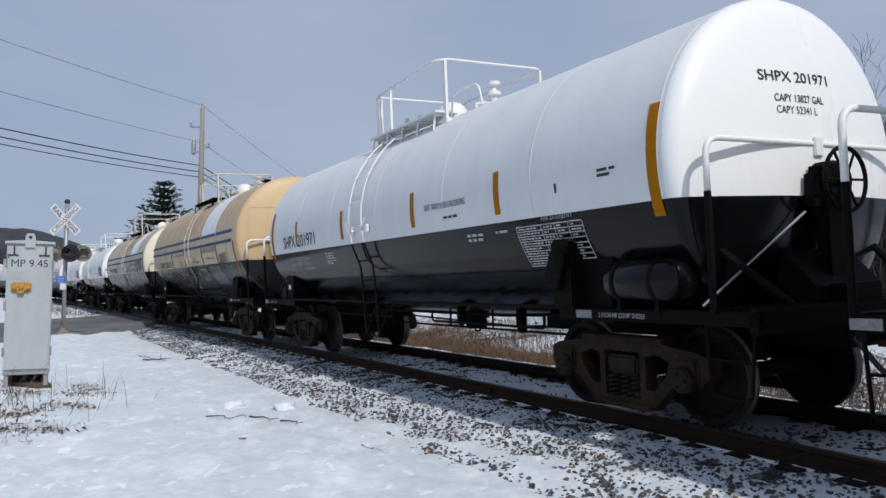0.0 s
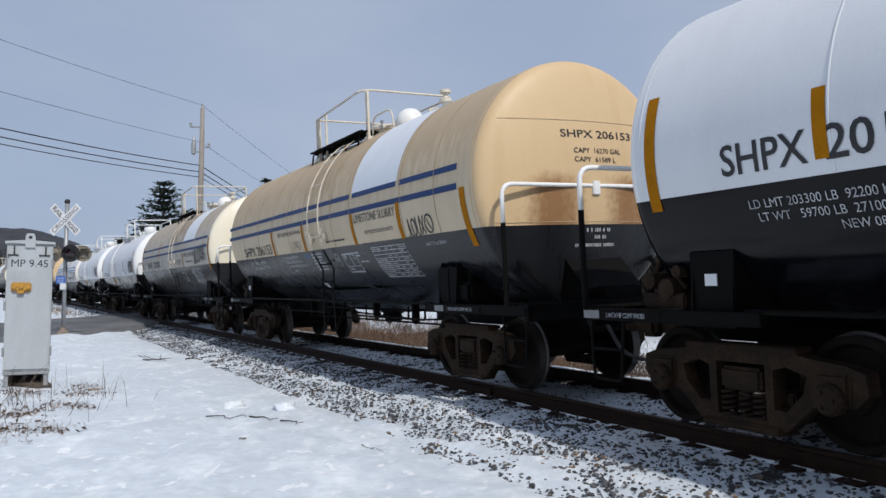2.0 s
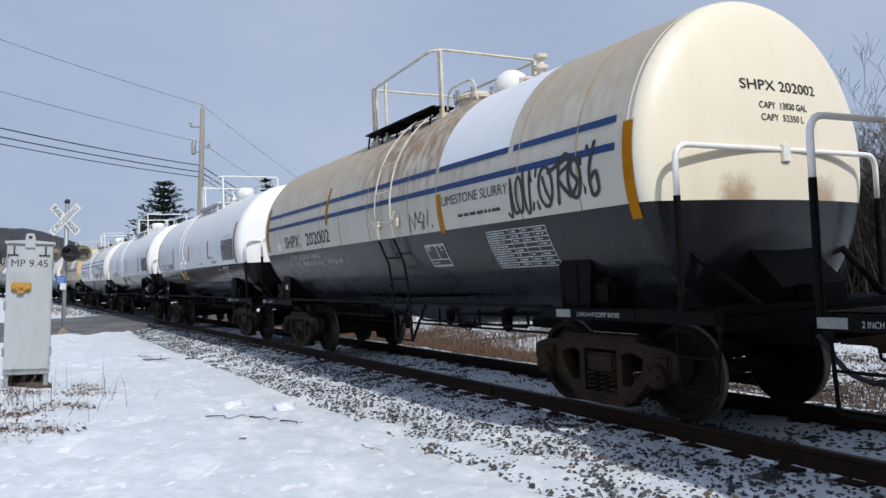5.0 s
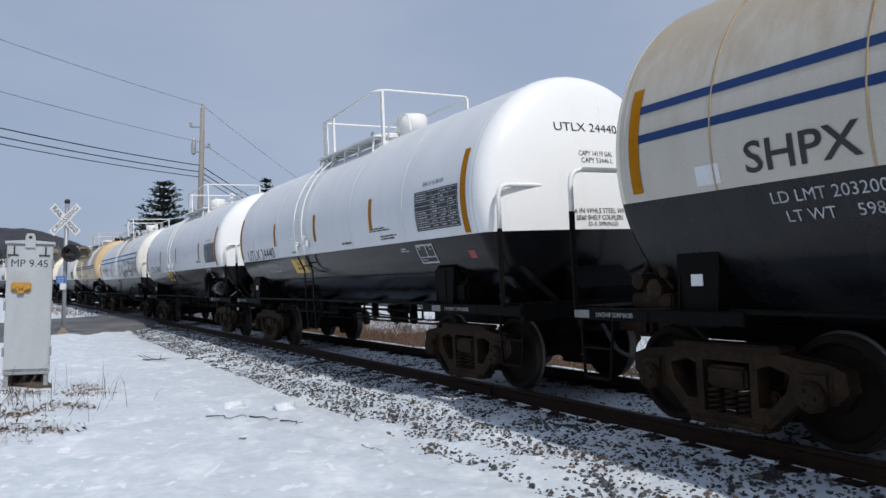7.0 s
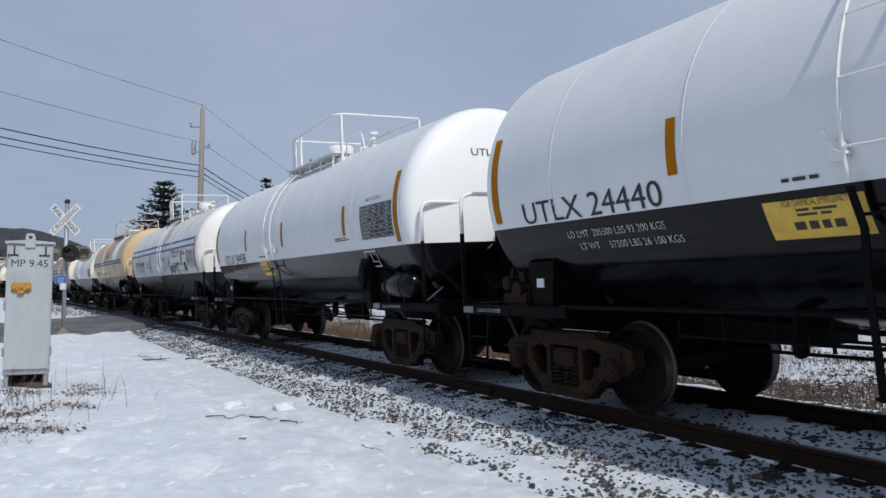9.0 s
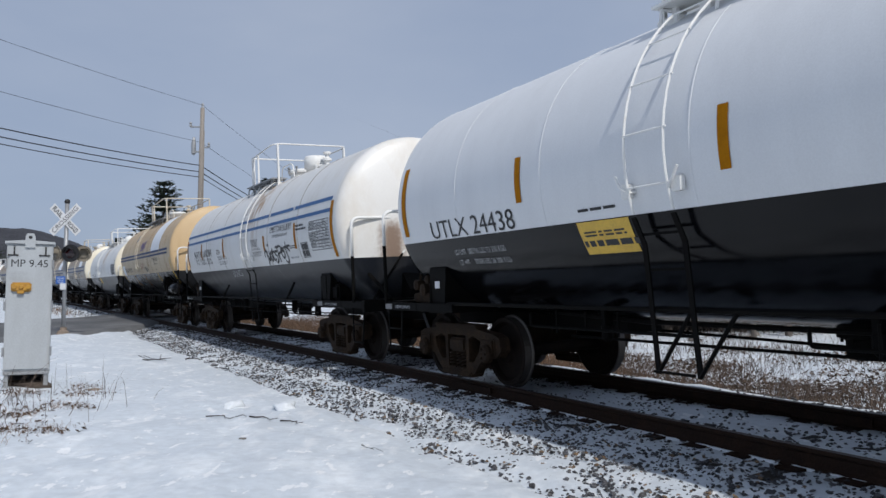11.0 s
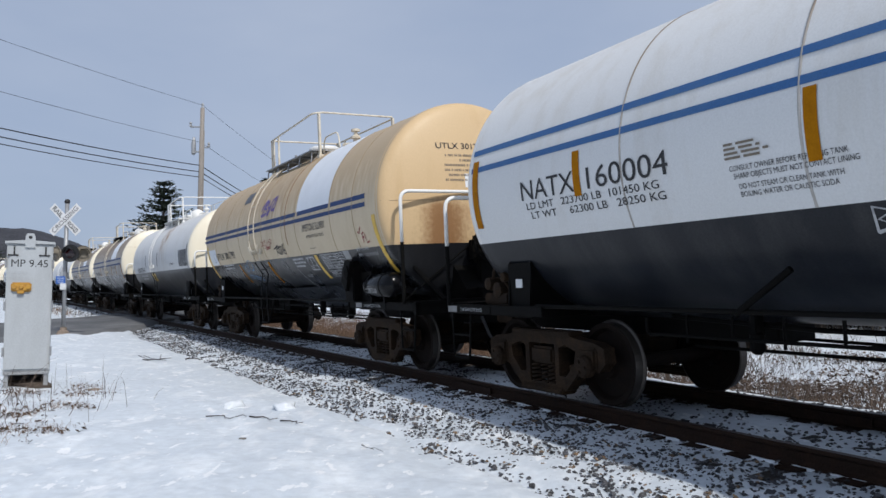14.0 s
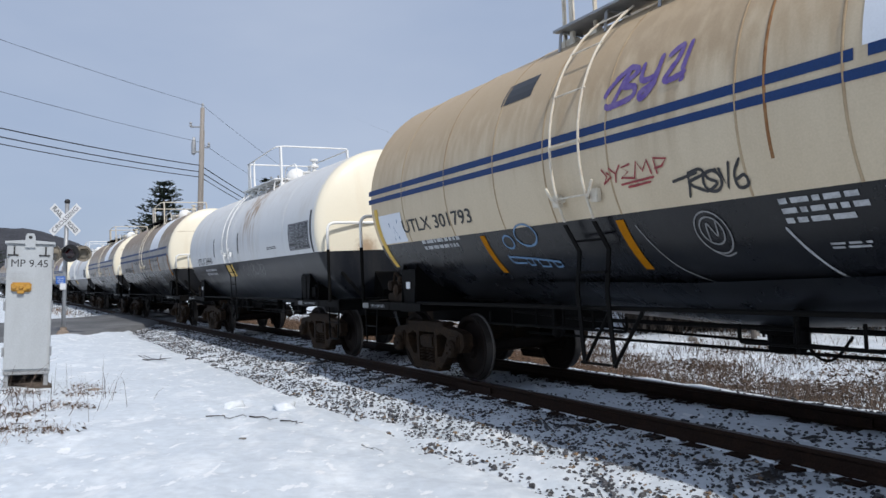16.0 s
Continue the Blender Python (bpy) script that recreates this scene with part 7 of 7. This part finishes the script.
# ---- utility pole and wires ----
PX, PY = -13.95, 44.0
pole = tagged(new("utility_pole"), "weathered wooden utility pole with small transformer bracket", "utility pole")
pole.matrix_basis = pose(PX, PY, land_z(PX, PY) - 0.3)
pz = land_z(PX, PY) - 0.3
bm = nb()
tube(bm, [(0, 0, 0), (0.01, 0, 4), (0.03, 0, 8), (0.05, 0, 12.3 - pz)], [0.17, 0.16, 0.14, 0.12], 12)
part("shaft", bm, M_POLE, pole, smooth=True)
bm = nb()
tube(bm, [(0.19, 0, 3), (0.17, 0, 11.0 - pz)], 0.028, 8)
part("conduit", bm, M_POLE, pole)
bm = nb()
lathe(bm, [(0.03, 12.25 - pz), (0.09, 12.3 - pz), (0.06, 12.42 - pz), (0.09, 12.48 - pz), (0.03, 12.6 - pz)], 10, "z", (0.05, 0, 0))
part("insulator", bm, M_GALV, pole)
for z, x0, x1 in ((9.75, -0.42, 0.05), (10.0, 0.1, 0.45), (11.2, -0.62, 0)):
    bm = nb()
    box(bm, x0, x1, -0.04, 0.04, z - pz - 0.04, z - pz + 0.04, 0.01)
    e = x0 if abs(x0) > abs(x1) else x1
    lathe(bm, [(0.03, z - pz), (0.10, z - pz + 0.06), (0.05, z - pz + 0.14), (0.09, z - pz + 0.2), (0.03, z - pz + 0.3)], 8, "z", (e, 0, 0))
    part("bracket_arm", bm, M_GALV, pole)
bm = nb()
lathe(bm, [(0.02, 9.55 - pz), (0.13, 9.65 - pz), (0.13, 10.2 - pz), (0.10, 10.45 - pz), (0.05, 10.6 - pz)], 14, "z", (-0.42, 0, 0))
part("transformer", bm, M_GALV, pole)


def wire(name, z, ends, r, sag):
    """One cable that hangs from the pole to both sides."""
    for (x, y, z1) in ends:
        bm = nb()
        a, b = Vector((PX, PY, z)), Vector((x, y, z1))
        pts = []
        for k in range(21):
            t = k / 20
            p = a.lerp(b, t)
            p.z -= sag * 4 * t * (1 - t)
            pts.append(p)
        tube(bm, pts, r, 5)
        w = part(name, bm, M_WIRE, None)
        tagged(w, "black overhead cable slung from the utility pole", "overhead cable", "overhead cables")


for z, r in ((8.95, 0.028), (8.58, 0.028), (8.28, 0.022)):
    wire("overhead_cable", z, ((-25.5, 14.0, z - 0.02), (-10.0, 84.0, z - 1.6)), r, 0.55)
for z in (12.5, 10.3):
    wire("overhead_wire", z, ((-25.5, 14.0, z + 0.1), (-10.0, 84.0, z - 1.6)), 0.010, 0.4)


# ---- trees and brush ----
def conifer(x, y, h, wide, seed, label):
    rnd = random.Random(seed)
    t = new("conifer")
    t.matrix_basis = pose(x, y, land_z(x, y) - 0.2)
    bm = nb()
    tube(bm, [(0, 0, 0), (0.05, 0, h * 0.5), (0, 0.03, h)], [h * 0.022, h * 0.014, 0.03], 8)
    part("trunk", bm, M_BARK, t)
    V, F = [], []
    tiers = max(9, int(h * 2.0))
    for i in range(int(h * 62)):
        tier = rnd.randrange(tiers)
        z = h * (0.10 + 0.90 * ((tier + rnd.gauss(0.5, 0.16)) / tiers))
        k = max(0.0, 1 - z / h)
        reach = wide * (0.10 + 0.98 * k ** 0.7) * rnd.uniform(0.40, 1.2)
        q = rnd.uniform(0, 2 * math.pi)
        droop = rnd.uniform(-0.16, 0.16)
        n = max(4, int(reach * 11))
        for j in range(n):
            f = (j + rnd.random()) / n
            r = reach * f
            c = Vector((r * math.cos(q) + rnd.uniform(-.10, .10), r * math.sin(q) + rnd.uniform(-.10, .10), z - droop * r + 0.16 * f * f * reach + rnd.uniform(-.06, .06)))
            d = Vector((math.cos(q + rnd.uniform(-0.9, 0.9)), math.sin(q + rnd.uniform(-0.9, 0.9)), rnd.uniform(-0.15, 0.5))).normalized() * rnd.uniform(0.18, 0.38)
            w = d.cross(Vector((rnd.uniform(-1, 1), rnd.uniform(-1, 1), 1))).normalized() * rnd.uniform(0.05, 0.11)
            b = len(V)
            V += [c - w, c + d * 0.5 - w * 0.3 + Vector((0, 0, 0.03)), c + d, c + w]
            F += [(b, b + 1, b + 2, b + 3)]
    raw("crown", V, F, M_NEEDLE, t)
    return tagged(t, label, "conifer tree", "conifers")


conifer(-19.3, 53.0, 9.0, 3.3, 5, "dark spruce tree with ragged crown behind the train")
conifer(-23.4, 56.0, 5.8, 2.0, 6, "low dark spruce beside a taller one")
conifer(-15.2, 66.0, 11.4, 1.6, 7, "slender dark spruce behind the train")
conifer(-80.0, 134.0, 11.5, 5.5, 8, "dark spruce behind the far end of the train")
conifer(-88.0, 140.0, 13.0, 5.0, 9, "tall dark spruce behind the far end of the train")


def bare_tree(x, y, h, seed, group="bare trees"):
    rnd = random.Random(seed)
    t = new("bare_tree")
    t.matrix_basis = pose(x, y, land_z(x, y) - 0.15, 0, 0, rnd.uniform(0, 360))
    trunk, crown = nb(), nb()

    def limb(bm, p, d, ln, r, depth):
        pts, rr = [p], [r]
        for k in range(4):
            d = (d + Vector((rnd.uniform(-.18, .18), rnd.uniform(-.18, .18), rnd.uniform(-.05, .16)))).normalized()
            pts.append(pts[-1] + d * ln / 4)
            rr.append(max(0.006, r * (1 - 0.17 * (k + 1))))
        tube(bm, pts, rr, 5 if depth else 7)
        if depth >= 4:
            return
        for k in range(4 if depth < 3 else 3):
            i = rnd.choice((2, 3, 4))
            a = rnd.uniform(0, 2 * math.pi)
            side = Vector((math.cos(a), math.sin(a), rnd.uniform(0.15, 0.9))).normalized()
            limb(crown, pts[i], (d * 0.55 + side * 0.8).normalized(), ln * rnd.uniform(0.45, 0.66), rr[i] * 0.6, depth + 1)

    limb(trunk, Vector((0, 0, 0)), Vector((0, 0, 1)), h * 0.5, h * 0.012, 0)
    part("trunk", trunk, M_BARK, t)
    part("crown", crown, M_BARK, t)
    return tagged(t, "leafless grey deciduous tree in winter", "bare tree", group)


masters = [bare_tree(21.0, 31.0, 9.5, 31), bare_tree(25.5, 36.0, 11.0, 32), bare_tree(30.0, 41.0, 10.0, 33)]
rt = random.Random(9)
for i in range(46):
    q = rt.uniform(0.40, 0.95)
    r = rt.uniform(32, 62)
    x, y = r * math.sin(q), r * math.cos(q)
    copy_thing(rt.choice(masters), pose(x, y, land_z(x, y) - 0.15, rt.uniform(-4, 4), rt.uniform(-4, 4), rt.uniform(0, 360)))


for i in range(34):
    q, r = rt.uniform(0.36, 0.66), rt.uniform(27, 46)
    x, y = r * math.sin(q), r * math.cos(q)
    copy_thing(rt.choice(masters), pose(x, y, land_z(x, y) - 0.15, rt.uniform(-5, 5), rt.uniform(-5, 5), rt.uniform(0, 360)) @ Matrix.Scale(rt.uniform(0.75, 1.15), 4))


def tufts(name, spots, material, hgt, blades, seed, spread, label, category, thick=0.006):
    """Blades or twigs standing in clumps at the given places."""
    rng = np.random.default_rng(seed)
    V, F = [], []
    for x, y, z in laid(spots):
        for _ in range(blades):
            b = np.array([x + rng.normal(0, spread), y + rng.normal(0, spread), z - 0.02])
            lean = rng.normal(0, 0.5, 2)
            h = hgt * rng.uniform(0.35, 1.0)
            a = rng.uniform(0, 6.3)
            w = np.array([math.cos(a), math.sin(a), 0]) * thick * rng.uniform(0.6, 1.4)
            m = b + np.array([lean[0] * h * 0.4, lean[1] * h * 0.4, h * 0.6])
            t = b + np.array([lean[0] * h * 1.1, lean[1] * h * 1.1, h])
            k = len(V)
            V += [b - w, b + w, m + w * 0.8, m - w * 0.8, t]
            F += [(k, k + 1, k + 2, k + 3), (k + 3, k + 2, k + 4)]
    ob = raw(name, V, F, material)
    return tagged(ob, label, category, kind="stuff")


rng = np.random.default_rng(21)
spots = []
for k_ in range(2100):
    s_, d_ = rng.uniform(-10, 38), -2.75 - (abs(rng.normal(0, 0.6)) if k_ < 2200 else rng.gamma(1.8, 2.2))
    p_ = on_line(s_, d_, 0)
    spots.append((p_.x, p_.y))
tufts("dry_grass", spots, M_STRAW, 0.22, 22, 22, 0.22, "brown dry grass standing in snow behind the track", "dry grass", 0.007)
spots = []
for _ in range(1300):
    s_ = 11 + 34 * rng.random() ** 0.8
    d_ = -3.2 - abs(rng.normal(0, 0.5 + 3.2 * max(0.0, min(1.0, (s_ - 15) / 10)))) - 0.6 * math.sin(s_ * 0.9)
    p_ = on_line(s_, min(d_, -2.9), 0)
    spots.append((p_.x, p_.y))
tufts("dead_weeds", spots, M_WEED, 0.62, 20, 27, 0.30, "russet dead weeds and brush along the far side of the track", "dead weeds", 0.005)
spots = []
for _ in range(1000):
    s_, d_ = rng.uniform(-14, 50), -4.0 - rng.gamma(1.8, 2.6)
    p_ = on_line(s_, d_, 0)
    spots.append((p_.x, p_.y))
tufts("brush", spots, M_TWIG, 0.50, 30, 23, 0.35, "leafless brown brush on the snowy bank", "brush", 0.006)
spots = []
for _ in range(620):
    q_, r_ = 0.27 + 0.55 * rng.random() ** 1.2, rng.uniform(30, 54)
    xx, yy = r_ * math.sin(q_), r_ * math.cos(q_)
    spots.append((xx, yy))
tufts("thicket", spots, M_THICKET, 6.6, 95, 29, 0.7, "dark leafless thicket at the edge of the wood", "thicket", 0.024)
spots = []
for x, y, n_ in ((-4.86, 8.82, 12), (-4.5, 8.6, 11), (-5.3, 9.6, 9), (-5.4, 10.4, 6), (-4.79, 10.28, 6), (-6.3, 11.5, 5), (-5.9, 11.3, 4), (-5.32, 11.5, 5), (-5.6, 12.1, 6), (-4.6, 8.1, 4)):
    for _ in range(n_):
        xx, yy = x + rng.normal(0, 0.20), y + rng.normal(0, 0.20)
        spots.append((xx, yy))


def leaf_litter(spots, seed, per, spread, size=1.0):
    """Curled dead leaves lying in drifts."""
    rg = np.random.default_rng(seed)
    V, F = [], []
    for c in laid([(x + rg.normal(0, spread), y + rg.normal(0, spread)) for x, y in spots for _ in range(per)]):
        c = np.array(c) + (0, 0, rg.uniform(0.0, 0.035))
        a, ln, up = rg.uniform(0, 6.3), rg.uniform(0.015, 0.04) * size, rg.uniform(-0.5, 0.9)
        u = np.array([math.cos(a), math.sin(a), up]) * ln
        w = np.array([-math.sin(a), math.cos(a), rg.uniform(-0.4, 0.4)]) * ln * 0.55
        k = len(V)
        V += [c - u, c - w + (0, 0, 0.004), c + u, c + w + (0, 0, 0.012)]
        F += [(k, k + 1, k + 2), (k, k + 2, k + 3)]
    return tagged(raw("dead_leaves", V, F, M_LEAF), "brown dead leaves and litter in thin snow", "dead leaves", kind="stuff")


leaf_litter(spots, 61, 6, 0.14)
bank = []
for _ in range(230):
    s_ = rng.uniform(1, 34)
    p_ = on_line(s_, -4.2 - rng.gamma(2.0, 2.0), 0)
    bank.append((p_.x, p_.y))
leaf_litter(bank, 62, 110, 0.42, 1.9)
tufts("dry_grass", spots, M_STRAW, 0.13, 12, 24, 0.09, "pale dry grass around the cabinet's foot", "dry grass", 0.0028)
spots = []
for _ in range(60):
    xx, yy = rng.uniform(-30, -18), rng.uniform(44, 62)
    spots.append((xx, yy))
tufts("dry_grass", spots, M_STRAW, 0.5, 14, 25, 0.5, "dry grass on the verge beyond the road", "dry grass", 0.012)


spots = []
for _ in range(46):
    xx, yy = rng.normal(-5.6, 0.5), rng.normal(10.4, 0.9)
    spots.append((xx, yy))
tufts("weed_stems", spots, M_TWIG, 0.62, 2, 26, 0.10, "thin bare weed stems before the cabinet", "weeds", 0.0035)


# rocks on the far bank
def rock(x, y, r, seed):
    bm = nb()
    bmesh.ops.create_icosphere(bm, subdivisions=3, radius=r)
    for v in bm.verts:
        k = 1 + 0.35 * noise.noise(v.co / r * 1.3 + Vector((seed, 0, 0))) + 0.12 * noise.noise(v.co / r * 4 + Vector((0, seed, 0)))
        v.co = Vector((v.co.x * k * 1.2, v.co.y * k, v.co.z * k * 0.85))
    ob = part("rock", bm, M_ROCK, None)
    ob.matrix_basis = pose(x, y, land_z(x, y) + r * 0.15, 0, 0, seed * 40)
    tagged(ob, "grey field rock half buried in snow", "rock", "rocks on the bank")


for i in range(8):
    s_, d_ = rng.uniform(-6, 34), -rng.uniform(9, 18)
    p_ = on_line(s_, d_, 0)
    rock(p_.x, p_.y, rng.uniform(0.08, 0.17), i + 1)


# fallen sticks and snow lumps on the near ground
def stick(x0, y0, x1, y1, r, seed, fork=True):
    rnd = random.Random(seed)
    bm = nb()
    pts = []
    for k in range(7):
        t = k / 6
        x, y = x0 + (x1 - x0) * t + rnd.uniform(-.05, .05), y0 + (y1 - y0) * t + rnd.uniform(-.05, .05)
        pts.append((x, y, land_z(x, y) + r + rnd.uniform(0, 0.03)))
    tube(bm, pts, [r * (1 - 0.1 * k) for k in range(7)], 6)
    if fork:
        for k in (2, 3, 4):
            p = Vector(pts[k])
            tube(bm, [p, p + Vector((rnd.uniform(-.35, .35), rnd.uniform(-.3, .3), rnd.uniform(0.03, 0.12)))], r * 0.5, 5)
    ob = part("fallen_branch", bm, M_STICK, None)
    tagged(ob, "thin dark fallen branch on the snow", "fallen branch", "fallen branches")


stick(-6.75, 17.55, -6.15, 17.25, 0.014, 3)
stick(-6.55, 17.5, -6.35, 18.1, 0.012, 6, False)
stick(-6.05, 18.2, -5.75, 18.7, 0.016, 5, False)
stick(-2.99, 9.99, -2.50, 9.86, 0.009, 4, False)
stick(-2.42, 9.84, -2.05, 9.70, 0.010, 8, False)
stick(-2.0, 9.66, -1.70, 9.48, 0.010, 9, False)
stick(-0.85, 8.2, -0.62, 7.9, 0.005, 11, False)


def lump(x, y, r, seed, m, label, cat):
    bm = nb()
    bmesh.ops.create_icosphere(bm, subdivisions=3, radius=r)
    for v in bm.verts:
        k = 1 + 0.45 * noise.noise(v.co / r * 1.6 + Vector((seed, 0, 0)))
        v.co = Vector((v.co.x * k * 1.3, v.co.y * k * 0.8, max(-0.2 * r, v.co.z * k * (0.55 if cat == "snow lump" else 0.28))))
    ob = part(cat.replace(" ", "_"), bm, m, None, smooth=True)
    ob.matrix_basis = pose(x, y, land_z(x, y), 0, 0, seed * 50)
    tagged(ob, label, cat)


lump(-6.52, 12.25, 0.30, 7, M_DIRT, "bare brown soil under the cabinet", "soil mound")
lump(-2.16, 10.7, 0.19, 2, M_SNOWCAP, "crusted lump of snow on flat snow", "snow lump")
lump(-2.2, 8.6, 0.045, 3, M_ROCK, "single grey stone on the snow", "stone")
lump(-5.4, 12.1, 0.09, 4, M_CONCRETE, "brown clod beside the cabinet", "clod")
lump(-2.9, 10.85, 0.15, 5, M_SNOWCAP, "flat crust of snow on the ground", "snow lump")


# ---- distant hill ----
hx = np.linspace(-1, 1, 90)
hv = np.linspace(0, 1, 14)
HX, HV = np.meshgrid(hx, hv)
az0 = math.atan((30 - 784) / 1366.3)
hr = 620.0
hq = az0 + HX * 0.42
prof = 57 * np.exp(-((HX + 0.08) / 0.34) ** 4) + 20 * np.exp(-((HX + 0.5) / 0.3) ** 2) + 2.0 * fbm(HX * 40, HX * 13, 1.0) * np.exp(-((HX + 0.12) / 0.3) ** 2)
prof = np.maximum(prof, 0.5)
HZ = 6 + prof * np.sin(HV * math.pi / 2)
HR = hr + 160 * HV
hill = grid_mesh("hill", HR * np.sin(hq), HR * np.cos(hq), HZ, M_HILL)
tagged(hill, "distant wooded hill under grey sky", "hill", kind="structure")

# the stones nearest the stand, one by one
rng = np.random.default_rng(77)
stone_meshes = []
for i in range(8):
    bm = nb()
    bmesh.ops.create_icosphere(bm, subdivisions=1, radius=1.0)
    for v in bm.verts:
        k = 1 + 0.5 * noise.noise(v.co * 1.4 + Vector((i * 5.3, 1, 0)))
        v.co = Vector((v.co.x * k, v.co.y * k * 0.8, v.co.z * k * 0.6))
    me = bpy.data.meshes.new("stone")
    bm.to_mesh(me)
    bm.free()
    me.materials.append(M_TANSTONE if i == 3 else M_STONE)
    stone_meshes.append(me)
for i in range(280):
    s_, d_ = rng.uniform(2.6, 7.5), rng.uniform(1.5, 2.75)
    t_ = max(0.0, d_ - 1.65)
    p_ = on_line(s_, d_, -0.185 - t_ * 0.055)
    r_ = rng.uniform(0.012, 0.029) * (1.4 if rng.random() < 0.08 else 1)
    share("stone", stone_meshes[rng.integers(8)], bed, pose(p_.x, p_.y, p_.z + r_ * 0.2, rng.uniform(-25, 25), rng.uniform(-25, 25), rng.uniform(0, 360)) @ Matrix.Scale(r_, 4))

motions()
